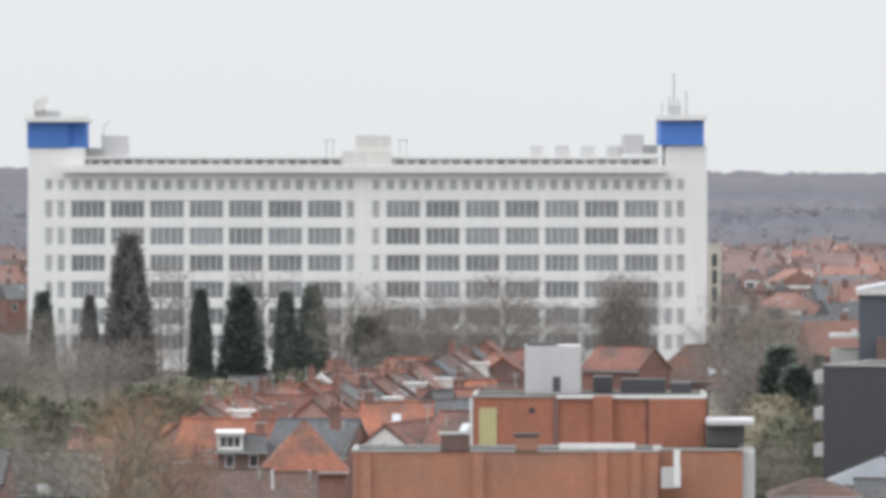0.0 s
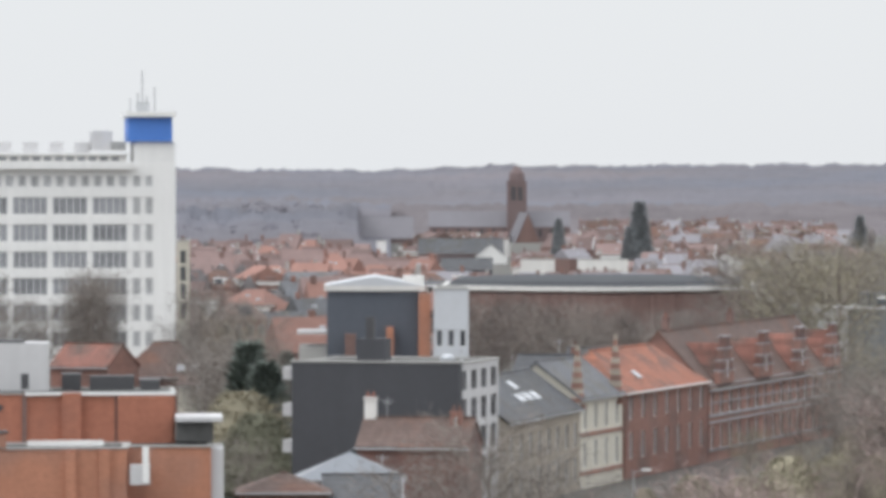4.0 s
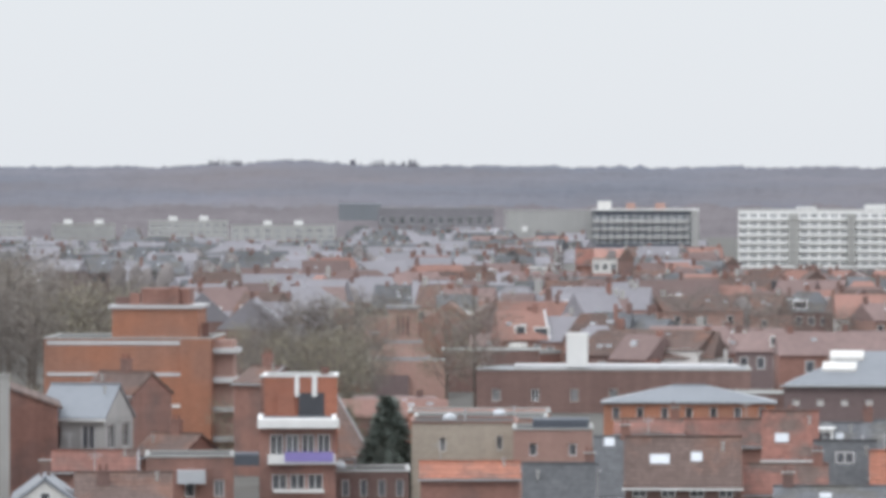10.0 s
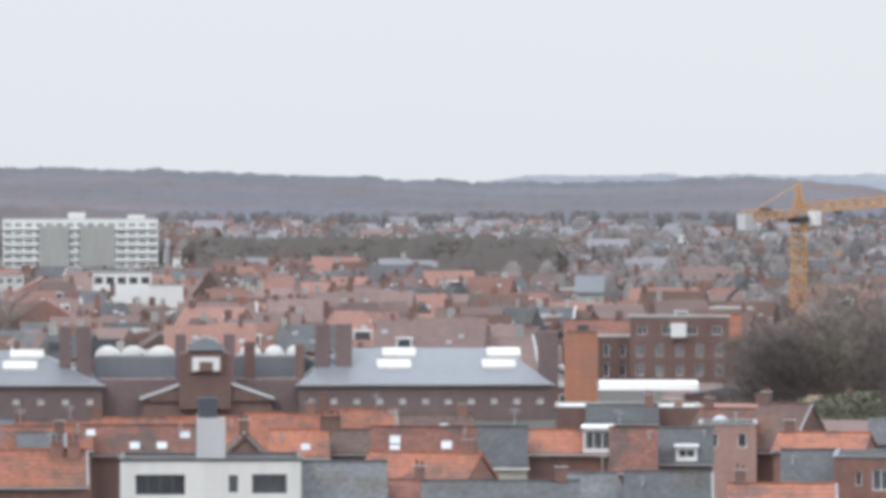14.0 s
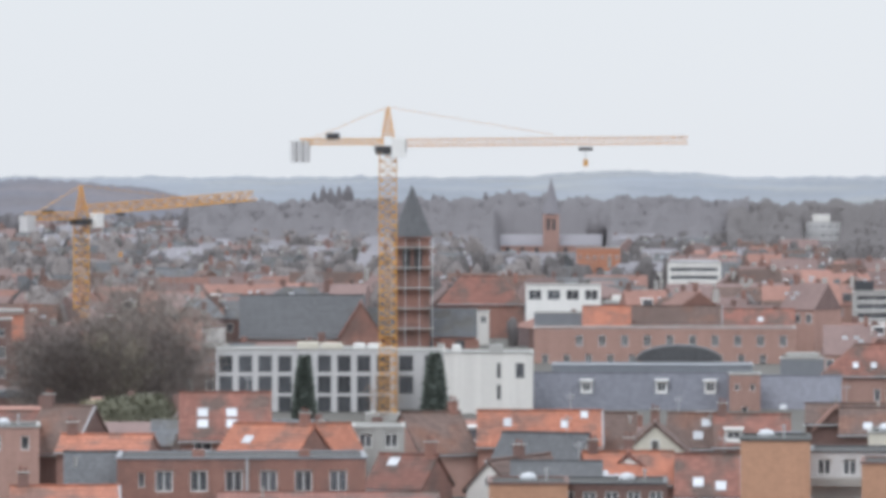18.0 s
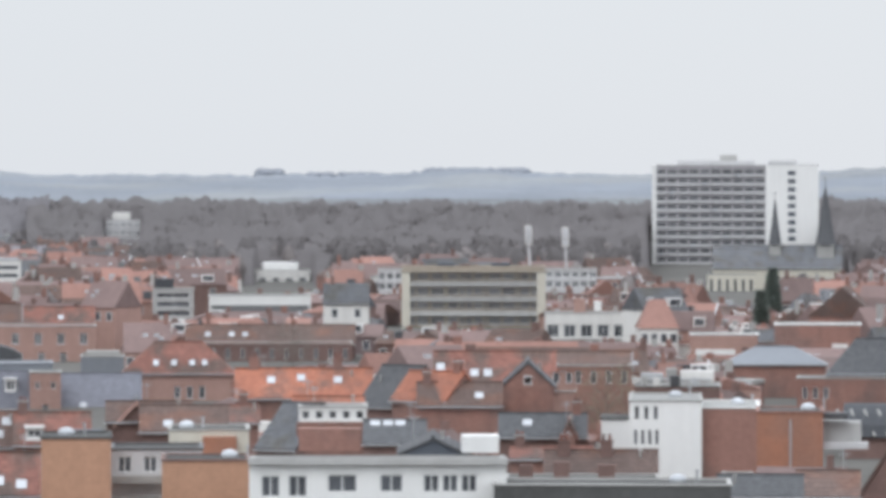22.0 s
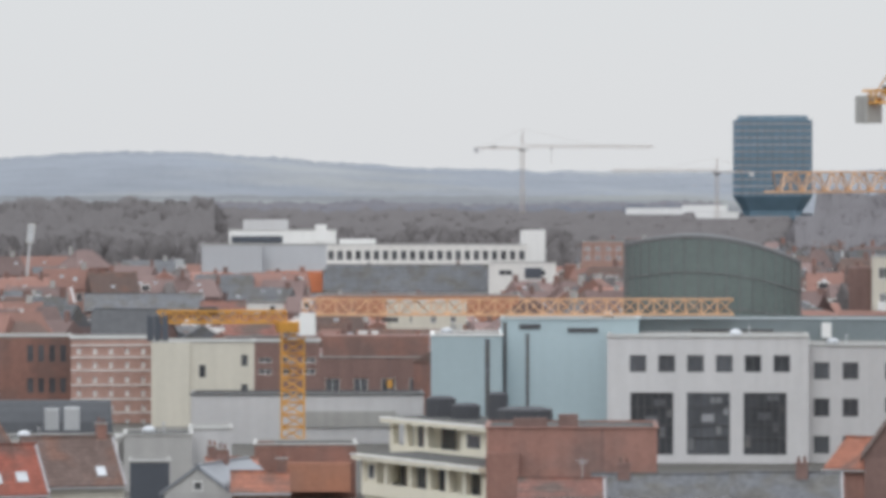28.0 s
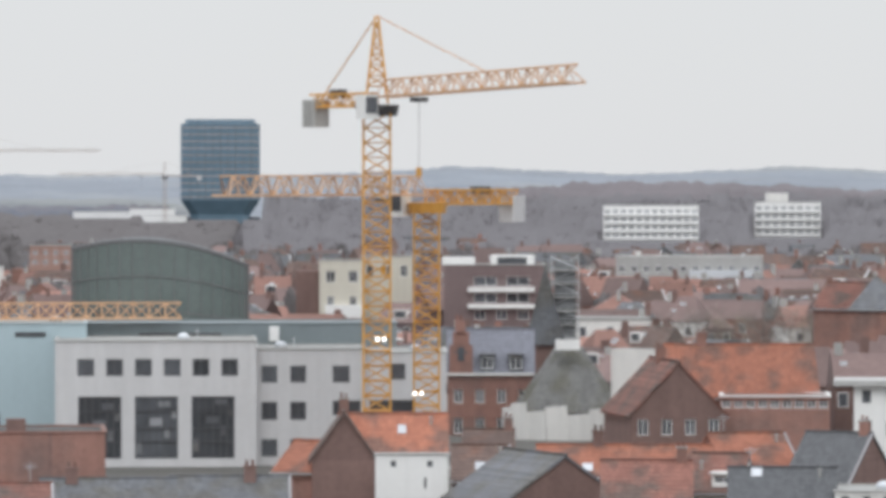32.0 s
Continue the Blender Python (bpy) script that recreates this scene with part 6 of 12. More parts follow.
block('apartment_block', 'orange brick apartment block with a white-edged flat roof', 'apartments', -173.04, 306.53, 0, 16.18, 9, 12.33, 'brick_vermilion', roof='bitumen', extras=[('plant_room', -4.56, -0.63, 3, 4, 12.45, 15.79, 'light_concrete'), ('roof_hood', -4.4, -2.32, 3.4, 2, 15.75, 15.99, 'dark_steel'), ('door_panel', -7.7, -6.48, -0.08, 0.1, 8.91, 11.59, 'khaki_door'), ('vent_pipe', -4.24, -3.85, -0.1, 0.15, 11.23, 11.59, 'dark_steel'), ('wall_strip', -2.51, -2.2, -0.2, 0.3, 8.91, 12.45, 'brick_brown'), ('wall_pier', 0.24, 1.57, -0.5, 0.5, 8.91, 12.45, 'brick_vermilion'), ('wall_strip', 3.9, 4.1, -0.06, 0.1, 8.91, 12.3, 'brick_russet'), ('wall_pier', 4.1, 7.9, -0.22, 0.3, 8.91, 12.3, 'brick_vermilion'), ('roof_edge', -2.32, 8.09, -0.25, 0.3, 12.26, 12.49, 'white_paint'), ('roof_unit', 0.24, 1.61, 5, 3, 12.45, 13.55, 'dark_steel'), ('roof_unit', 2.2, 5.34, 5, 2, 12.45, 13.4, 'dark_steel'), ('roof_unit', 5.73, 7.11, 4, 2, 12.45, 13.16, 'dark_steel'), ('flue', -2.59, -2.04, 1, 0.5, 12.65, 13.71, 'dark_steel'), ('drain_pipe', 6.76, 6.87, -0.12, 0.12, 8.52, 12.26, 'dark_steel'), ('drain_pipe', -8.33, -8.17, -0.12, 0.12, 8.52, 12.26, 'white_paint')])
block('apartment_wing', 'tan brick wing with a low flat roof and chimney stacks', 'apartments', -174.57, 297.58, 0, 20.79, 6.5, 8.89, 'brick_orange', roof='bitumen', capm='grey_render', extras=[('chimney_stack', -4.43, -2.43, -0.1, 1.4, 8.89, 10.04, 'brick_brown'), ('chimney_cap', -4.58, -2.27, -0.2, 1.6, 10.04, 10.2, 'concrete'), ('chimney_stack', 0.65, 2.19, -0.1, 1.4, 8.89, 9.97, 'brick_orange'), ('wall_pier', -9.9, -9.2, -0.3, 0.4, 0, 8.7, 'brick_orange'), ('wall_pier', -2.2, -1.5, -0.3, 0.4, 0, 8.7, 'brick_orange'), ('wall_pier', 6.2, 6.9, -0.3, 0.4, 0, 8.7, 'brick_orange'), ('wall_pier', 8.5, 9.2, -0.3, 0.4, 0, 8.7, 'brick_orange'), ('chimney_cap', 0.5, 2.35, -0.2, 1.6, 9.97, 10.12, 'dark_steel'), ('roof_edge', 3.66, 8.85, 2, 0.4, 9, 9.35, 'white_paint'), ('flue_box', 10.59, 11.93, -0.6, 1, 6.46, 7.81, 'light_concrete'), ('flue', 11.43, 11.86, -0.75, 0.4, 6.58, 9.04, 'white_paint')])
block('stair_wing', 'orange brick stair wing with white coping', 'apartments', -163.96, 305.82, 0, 5.77, 8, 8.9, 'brick_orange', roof='bitumen', right=[(6.84, 8.01, 3, 1.07, 0, 8)], extras=[('lift_cap', 0.41, 3.7, 1.5, 6, 10.57, 10.88, 'light_concrete'), ('lift_house', 0.48, 3.04, 2, 5, 9.17, 10.57, 'bitumen'), ('grey_flank', 2.88, 3.74, 0.4, 7, -2.85, 8.78, 'light_concrete')])
house('pinkish brick house with a bright orange clay tile roof', -224.95, 337.96, -15.23, 7.69, 7, 5.08, 7.96, 'brick_pink', 'orange_tile', 0)
house('red brick house with a grey slate roof', -217.77, 339.61, -19.2, 6.81, 7, 5.55, 8.05, 'brick_red', 'slate', 0)
house('off-white rendered house with a weathered red clay tile roof', -213.31, 344.46, -20.48, 6.71, 11, 5.23, 7.71, 'old_white', 'red_tile', 1)
house('brown brick house with a weathered red clay tile roof', -208.28, 347.28, -22.64, 5.67, 7, 6.09, 8.6, 'brick_brown', 'red_tile', 0, sky=[(0.5, 0.5, 0.9)])
house('red brick house with a weathered red clay tile roof', -204.41, 351.49, 4.34, 5.73, 7.11, 5.73, 8.72, 'brick_red', 'red_tile', 0)
house('off-white rendered house with a bright orange clay tile roof', -232.73, 353.95, -9.78, 5.97, 7, 5.38, 7.52, 'old_white', 'orange_tile', 0, dorm=[(0.46, 0.06, 1.91, 1.02)])
house('pinkish brick house with a weathered red clay tile roof', -229.81, 360.87, -16.44, 6.82, 7, 5.45, 7.72, 'brick_pink', 'red_tile', 0, sky=[(0.5, 0.5, 0.9)])
house('off-white rendered house with a bright orange clay tile roof', -221.58, 359.53, -2.86, 6, 7, 6, 8.58, 'old_white', 'orange_tile', 0, sky=[(0.5, 0.5, 0.9)])
house('red brick house with a grey slate roof', -217.73, 365.19, 11.38, 6.59, 7, 5.88, 8.71, 'brick_red', 'slate', 0)
house('brown brick house with a brown tile roof', -210.42, 365.3, -28.82, 7.15, 11, 6, 8.49, 'brick_brown', 'brown_tile', 1)
house('pinkish brick house with a weathered red clay tile roof', -241.42, 372.32, -6.94, 6.97, 7, 6.23, 8.29, 'brick_pink', 'red_tile', 0)
house('red brick house with a grey slate roof', -237.41, 379.08, 3.22, 7.14, 11, 5.16, 7.37, 'brick_red', 'slate', 1)
house('brown brick house with a grey slate roof', -232.13, 382.38, -29.09, 6.08, 11, 5.87, 8.62, 'brick_brown', 'slate', 1)
house('brown brick house with a weathered red clay tile roof', -225.52, 383.38, 5.69, 7.08, 7, 6.23, 8.82, 'brick_brown', 'red_tile', 0)
house('pinkish brick house with a bright orange clay tile roof', -254.79, 397.81, -8.28, 6.42, 7, 5.34, 8.15, 'brick_pink', 'orange_tile', 0)
house('red brick house with a weathered red clay tile roof', -250.43, 403.53, 8.46, 7.21, 7, 5.83, 7.97, 'brick_red', 'red_tile', 0)
house('pinkish brick house with a weathered red clay tile roof', -242.55, 403.94, 1.23, 6.75, 7, 5.11, 7.76, 'brick_pink', 'red_tile', 0, sky=[(0.5, 0.5, 0.9)], dorm=[(0.46, 0.05, 2.16, 1)])
house('brown brick house with a brown tile roof', -238.21, 409.67, -13.39, 6.76, 7, 5.7, 8.28, 'brick_brown', 'brown_tile', 0, sky=[(0.5, 0.5, 0.9)], dorm=[(0.46, 0.06, 2.16, 1.01)])
house('pinkish brick house with a grey slate roof', -267.19, 422.36, -25.87, 6.67, 7, 5.03, 7.23, 'brick_pink', 'slate', 0, sky=[(0.5, 0.5, 0.9)])
house('red brick house with a grey slate roof', -260.98, 428.41, -15.27, 6.98, 7, 5.55, 7.9, 'brick_red', 'slate', 0, dorm=[(0.46, 0.06, 2.23, 1)])
house('off-white rendered house with a bright orange clay tile roof', -253.55, 427.9, 1.37, 5.48, 7, 5.11, 7.56, 'old_white', 'orange_tile', 0)
house('off-white rendered house with a bright orange clay tile roof', -278.43, 448.65, -16.21, 5.59, 7, 5.46, 7.52, 'old_white', 'orange_tile', 0, sky=[(0.5, 0.5, 0.9)])
house('off-white rendered house with a brown tile roof', -274.87, 454.15, 11.46, 6.58, 7, 5.74, 8.35, 'old_white', 'brown_tile', 0, sky=[(0.5, 0.5, 0.9)])
house('brown brick house with a bright orange clay tile roof', -269.98, 459.52, 5.21, 7.49, 11, 6.25, 8.75, 'brick_brown', 'orange_tile', 1)
house('off-white rendered house with a bright orange clay tile roof', -295.13, 480.66, -20.57, 6.68, 7, 5.09, 7.49, 'old_white', 'orange_tile', 0)
house('pinkish brick house with a weathered red clay tile roof', -286.24, 482.93, -25.11, 7.68, 7, 6.2, 8.55, 'brick_pink', 'red_tile', 0)
tree('cypress', 1, -215.56, 417.65, 12.17, wide=1.5)
tree('cypress', 1, -210.52, 411.25, 10.62, wide=1.6)
tree('shrub', 1, -202.41, 390.68, 8.94, wide=1.2)
tree('shrub', 0, -196.45, 382.5, 7.43, wide=1.2)
tree('twigs', 0, -221.67, 425.75, 9.44)
tree('twigs_olive', 1, -199.92, 391.96, 8.45, wide=1.1)
tree('twigs', 1, -190.42, 368.74, 6.26, wide=1.2)

# black-clad block and the street beside it
block('clad_block', 'pale concrete rear part of a clad block with balconies', 'apartments', -176.23, 363.54, -14, 13.66, 14.4, 12.51, 'light_concrete', roof='bitumen', capm='concrete', fr='dark_frame', right=[(10.39, 11.97, 4, 2.16, 0, 14.4), (7.91, 9.71, 4, 2.16, 0, 14.4), (5.42, 7.32, 4, 2.16, 0, 14.4), (3.17, 4.88, 4, 2.16, 0, 14.4)])
block('clad_block', 'tall black-clad party wall of an apartment block', 'apartments', -175.4, 361.72, -14, 13.69, 1.2, 12.71, 'black_cladding', roof='bitumen', capm='concrete', fr='white_frame', extras=[('chimney_shaft', -1.48, 0.83, 0.1, 2, 12.71, 14.6, 'black_cladding'), ('flue', -0.88, -0.28, 0.6, 0.6, 14.51, 16.31, 'dark_steel'), ('balcony', -7.86, -6.84, 1, 3, 11.28, 12.27, 'light_concrete'), ('balcony', -7.86, -6.84, 1, 3, 8.36, 9.35, 'light_concrete'), ('balcony', -7.86, -6.84, 1, 3, 5.44, 6.43, 'light_concrete')])
clad_house = block('clad_house', 'dark-clad tall house with a pale metal roof', 'apartments', -192.09, 395.86, 0, 8.1, 12, 17.6, 'dark_cladding', roof='white_paint', extras=[('roof_edge', -4.3, 4.5, -0.3, 12.6, 17.6, 18.05, 'old_white'), ('brick_shaft', 3.9, 4.89, -1.2, 1.2, 11.36, 17.41, 'brick_orange'), ('brick_shaft', 1.1, 1.74, -1, 1, 11.36, 14.46, 'brick_orange'), ('brick_chimney', -2.48, -1.55, -2, 1.2, 11.56, 13.92, 'brick_brown'), ('side_annex', -6.51, -4.05, 1, 8, 5.47, 12.74, 'concrete'), ('annex_roof', -6.65, -3.95, 1, 7, 13.82, 14.07, 'light_concrete')])
part('metal_roof', prism_y([(-4.3, 18.05), (4.5, 18.05), (0.1, 18.85)], -0.3, 12.3), 'grey_metal', clad_house)
part('ridge_box', vbox(2.6, 4.4, 1.0, 4.0, 18.1, 18.9), 'old_white', clad_house)
block('stair_block', 'grey metal stair block with a strip of windows', 'apartments', -184.31, 395.13, 0, 3.02, 10, 17.84, 'grey_metal', bands=[(12.87, 14.33, 3, 0.6, 0, 3.02)])
house('long beige brick terraced house with glazed slate roof', -174.94, 393.89, 77.52, 28.68, 9, 7.2, 10.4, 'beige_brick', 'slate', 0, bands=[(3.9, 6, 8, 1.3, 0, 28.68), (0.9, 3, 8, 1.3, 0, 28.68)], sky=[(0.45, 0.4, 2.4), (0.55, 0.4, 2.4), (0.65, 0.4, 2.4), (0.55, 0.7, 2)], left=[(3.5, 5.5, 2, 1.2, 0, 9)])
banded = house('cream gabled house with red brick bands and stepped pinnacles', -178.82, 415.12, 74.89, 14.5, 8, 8, 11, 'cream_render', 'slate', 0, bands=[(5.2, 7.4, 4, 1.1, 0, 14.5), (1.8, 4.2, 4, 1.1, 0, 14.5)], left=[(5, 7, 2, 1.1, 0, 8)])
for pin_x, pin_top in ((-6.9, 12.7), (6.1, 13.3)):
    for q_ in range(12):
        half_, z_ = 0.56 * (1 - q_ / 12.5) ** 1.1 + 0.12, 7.0 + (pin_top - 7.0) * q_ / 12
        part('pinnacle', vbox(pin_x - half_ * 0.4, pin_x + half_ * 0.4, 0.35 - half_, 0.35 + half_, z_, z_ + (pin_top - 7.0) / 12), 'beige_brick' if q_ % 2 else 'brick_red', banded)
part('brick_band', vbox(-7.35, 7.35, -0.12, 0.0, 1.2, 1.5499999999999998), 'brick_red', banded)
part('brick_band', vbox(-7.37, -7.25, 0.0, 8.0, 1.2, 1.5499999999999998), 'brick_red', banded)
part('brick_band', vbox(-7.35, 7.35, -0.12, 0.0, 4.6, 4.949999999999999), 'brick_red', banded)
part('brick_band', vbox(-7.37, -7.25, 0.0, 8.0, 4.6, 4.949999999999999), 'brick_red', banded)
part('brick_band', vbox(-7.35, 7.35, -0.12, 0.0, 7.7, 8.05), 'brick_red', banded)
part('brick_band', vbox(-7.37, -7.25, 0.0, 8.0, 7.7, 8.05), 'brick_red', banded)
house('red brick corner house with a hipped orange roof', -181.85, 437.71, 74.71, 29.03, 9, 8, 11.4, 'brick_red', 'orange_tile', 0, hip=4.2, bands=[(5.4, 7.4, 7, 1.1, 0, 29.03), (1.8, 4.2, 7, 1.1, 0, 29.03)], left=[(5.4, 7.4, 1, 1.6, 0, 9)], sky=[(0.3, 0.3, 1.2)], trim='white_paint')
school = house('long red brick school with steep tiled roof and pale bands', -187.92, 481.59, 76.58, 57.58, 10, 7.2, 12.4, 'brick_red', 'brown_tile', 0, bands=[(4.6, 6.6, 16, 1.2, 0, 57.58), (1.2, 3.4, 16, 1.2, 0, 57.58)], sky=[(0.4, 0.5, 1.2)], chims=[(0.05, 0.5, 1.4, 'brick_brown'), (0.5, 0.5, 1.2, 'brick_brown')])
for z_, t_ in ((1.0, 0.25), (3.7, 0.2), (4.3, 0.3), (5.6, 0.16), (6.75, 0.2), (7.2, 0.3)):
    part('stone_band', vbox(-28.79, 28.79, -0.13, 0.0, z_, z_ + t_), 'weathered_concrete', school)
for gx_ in (-23.03, -6.91, 9.21, 24.18):
    for q_, (gw_, gz_) in enumerate(((2.9, 7.5), (2.28, 8.5), (1.66, 9.65), (1.04, 10.8))):
        part('gable_step', vbox(gx_ - gw_, gx_ + gw_, -0.45, 0.1, gz_, gz_ + 1.15), 'brick_russet' if q_ % 2 else 'brick_red', school)
        part('step_cap', vbox(gx_ - gw_ - 0.08, gx_ + gw_ + 0.08, -0.52, 0.17, gz_ + 1.15, gz_ + 1.3), 'weathered_concrete', school)
    window(school, gx_ - 0.5, 8.1, 1.0, 1.5, -0.45, 'white_frame', 'window_glass', 1, 0.06)
    part('cross_roof', prism_y([(gx_ - 2.6, 7.2), (gx_ + 2.6, 7.2), (gx_, 11.4)], 0.1, 5.4), 'red_tile', school)
house('brown brick house with a dark slate roof', -185.43, 415.5, -15, 5.1, 7, 8.29, 11.19, 'brick_brown', 'dark_slate', 0)
house('red brick house with a grey slate roof', -199, 458.69, -10, 5.67, 9.25, 6.44, 10.32, 'brick_red', 'slate', 0)
house('red brick house with a grey slate roof', -202.29, 479.04, 0, 6.09, 7, 5.62, 8.27, 'brick_red', 'slate', 0)
house('russet brick house with a brown tile roof', -165.88, 348.54, -10, 8.53, 7, 6.82, 8.72, 'brick_russet', 'brown_tile', 0, chims=[(0.05, 0.5, 1.6, 'old_white'), (0.85, 0.4, 1, 'brick_red')])
house('grey rendered house with a grey zinc roof', -163.99, 333.9, 0, 7.89, 7, 5.22, 6.88, 'grey_render', 'zinc', 0, hip=4, bands=[(3.81, 4.97, 3, 1.05, 0, 7.89)])
house('red brick house with a brown tile roof', -163.8, 322.82, 0, 6.46, 7, 4.83, 5.88, 'brick_red', 'brown_tile', 0, hip=3)
house('dark-clad house with a dark slate roof', -160.5, 328.93, 0, 5.72, 7, 3.98, 5.49, 'dark_cladding', 'dark_slate', 0)
tree('twigs', 0, -336.32, 535.08, 15.52)
tree('twigs', 1, -336.55, 543.19, 15.04, wide=0.9)
tree('twigs_grey', 0, -336.88, 551.21, 12.75)
tree('twigs', 1, -336.49, 559.63, 14.19, wide=1.1)
tree('twigs_grey', 0, -325.71, 548.59, 12.92)
tree('twigs', 1, -326.38, 556.33, 16.01)
tree('twigs', 0, -326.28, 564.49, 13.05, wide=0.9)
tree('twigs_grey', 1, -314.59, 553.9, 12.59, wide=0.9)
tree('poplar', 0, -313.35, 562.63, 15.95, wide=1.3)
tree('poplar', 1, -315.04, 569.69, 16.27, wide=1.2)
tree('poplar', 0, -296.85, 562.47, 14.39, wide=1.4)
tree('twigs', 1, -298.03, 569.76, 12.81, wide=0.9)
tree('twigs_grey', 0, -298.31, 577.5, 12.29, wide=0.9)
tree('dense', 0, -261.27, 567.77, 13.14, wide=1.15)
tree('twigs', 1, -264.45, 580.61, 13.28, wide=1.15)
tree('twigs', 0, -267.52, 593.49, 12.13, wide=1.15)
tree('dense', 0, -270.16, 606.55, 12.43, wide=1.15)
tree('twigs', 0, -256.58, 583.04, 12.31, wide=1.15)
tree('twigs', 1, -259.16, 596.1, 11.86, wide=1.15)
tree('dense', 0, -260.95, 609.49, 10.45, wide=1.15)
tree('twigs', 1, -247.05, 586.06, 10.06, wide=1.15)
tree('twigs_pink', 0, -91.13, 222.03, 13.58, wide=0.8)
tree('twigs_pink', 1, -93.5, 231.86, 13.42, wide=0.8)
tree('twigs_pink', 0, -88.27, 223.18, 13.58, wide=0.8)
tree('twigs_pink', 1, -85.09, 219.05, 13.52, wide=0.8)
tree('twigs_pink', 0, -136.77, 375.89, 11.52)
tree('twigs_olive', 1, -83.99, 235.47, 13.02, wide=0.8)
tree('twigs_olive', 0, -81.15, 231.17, 12.92, wide=0.8)
tree('twigs_olive', 1, -203.05, 521.89, 20.21)
tree('twigs_olive', 0, -204.01, 532.24, 21.04)
tree('twigs_olive', 1, -197.22, 524.12, 20.52)
curved_hall('low round hall with dark roof and white cornice', -25.11, -21.54, 760, 14, 12.51, 10.35)
block('grey_block', 'flat grey concrete building among the trees', 'building', -224.88, 609.86, 15, 16.3, 16, 11.02, 'grey_cladding', left=[(7.89, 10, 3, 2.67, 0, 16)], extras=[('pale_flank', -8.15, -3.42, -0.3, 0.3, 3.9, 10.87, 'light_concrete'), ('roof_edge', -8.15, 8.15, -0.35, 0.3, 10.8, 11.16, 'light_concrete'), ('roof_box', 0.49, 5.74, 4, 5, 11.02, 12.76, 'dark_cladding'), ('rail', 1.61, 3.87, 3.8, 0.2, 12.03, 12.47, 'white_paint'), ('post', 7.4, 7.7, 1, 0.3, 10.8, 12.61, 'galvanised')])

# church on the far side and its neighbours
church('distant brick church with a heavy square tower', -952.44, 2093.53, 0, 9, 27.94, 34.61, 64, 18, 6.89, 14.08, 'brick_purple', 'hazed_dark_roof', 8, lantern=True, cap='brick_purple')
house('brown brick house with a slate roof greyed by painted haze', -932.45, 2080.61, 20, 14.89, 11, -3.11, 13.18, 'brick_brown', 'hazed_dark_roof', 1)
house('dull purple brick house with a slate roof greyed by painted haze', -976.75, 2026.94, 0, 23.1, 22.15, 2.31, 11.6, 'brick_purple', 'hazed_dark_roof', 0)
house('dull purple brick house with a grey slate roof', -715.7, 1542, 0, 28.84, 11.16, 3.41, 8.09, 'brick_purple', 'slate', 0)
house('white-painted house with a grey slate roof', -702.41, 1537.12, 0, 10.94, 11, 1.66, 5.94, 'white_paint', 'slate', 1, trim='white_paint')
house('dark-clad house with a dark slate roof', -629.83, 1361.37, 0, 15.07, 7, 1.5, 4.43, 'dark_cladding', 'dark_slate', 0)
block('white_house', 'narrow white gable block', 'house', -652.75, 1350.53, 0, 2.85, 8, 9.7, 'white_paint')
tree('far_cypress', 0, -583.15, 1382.01, 21.42, wide=1.2)
tree('far_cypress', 0, -578.11, 1362.42, 14.06, wide=1.2)
tree('far_cypress', 0, -522.63, 1406.01, 17.24)
tree('far_cypress', 0, -645.46, 1464.03, 15.69)
block('shed', 'low pale flat-roofed shed', 'shed', -578.2, 1296.95, 0, 9.51, 9, 5.39, 'old_white')
block('shed', 'low pale flat-roofed shed', 'shed', -561.51, 1304.26, 0, 14.26, 9, 5.39, 'old_white')
block('shed', 'low pale flat-roofed shed', 'shed', -522.76, 1320.27, 0, 9.51, 9, 5.39, 'old_white')

# park trees
tree('twigs', 0, -271.73, 683.41, 19.75, wide=1.15)
tree('twigs_grey', 1, -295.64, 752.52, 17.98, wide=1.34)
tree('twigs', 0, -271.19, 704.76, 19.16, wide=1.18)
tree('twigs_olive', 1, -253.2, 663.33, 19.99, wide=1.38)
tree('twigs', 0, -277.38, 741.9, 16.76, wide=1.16)
tree('twigs_grey', 1, -271.87, 733.72, 17.5, wide=1.36)
tree('twigs', 0, -261.03, 718.9, 19.51, wide=1.3)
tree('twigs_olive', 1, -252.32, 702.36, 19.4, wide=1.13)
tree('twigs', 0, -251.49, 713.65, 17.03, wide=1.19)
tree('twigs_grey', 1, -263.6, 759.06, 17.44, wide=1.35)
tree('twigs', 0, -248.19, 722.4, 18.43, wide=1.23)
tree('twigs_olive', 1, -255.29, 751.59, 18.48, wide=1.11)
tree('twigs', 0, -228.43, 682.02, 18.27, wide=1.26)
tree('twigs_grey', 1, -255.6, 778.74, 18.06, wide=1.16)
tree('twigs', 0, -236.44, 731.3, 19.09, wide=1.18)
tree('twigs_olive', 1, -219.94, 690.72, 17.82, wide=1.27)
tree('twigs', 0, -235.97, 604.18, 19.84, wide=1.09)
tree('twigs_grey', 1, -243.06, 627.83, 18.02, wide=1.13)
tree('twigs', 1, -263.32, 694.65, 15.97, wide=1.38)
tree('twigs_grey', 0, -274.07, 725.18, 17.79, wide=1.31)
tree('twigs', 1, -253.98, 681.06, 16.24, wide=1.33)
tree('twigs', 0, -243.35, 658.66, 18.97, wide=1.05)
tree('twigs_grey', 1, -235.57, 644.69, 16.79, wide=1)
tree('twigs', 0, -255.59, 704.81, 18.49, wide=1.15)
tree('twigs', 1, -262.11, 731.93, 18.43, wide=1.17)
tree('twigs', 0, -215.39, 620.82, 17.12, wide=1.21)
tree('twigs_grey', 1, -251.6, 736.48, 17.34, wide=1.19)
tree('twigs', 0, -207.39, 610.92, 18.99, wide=1.17)
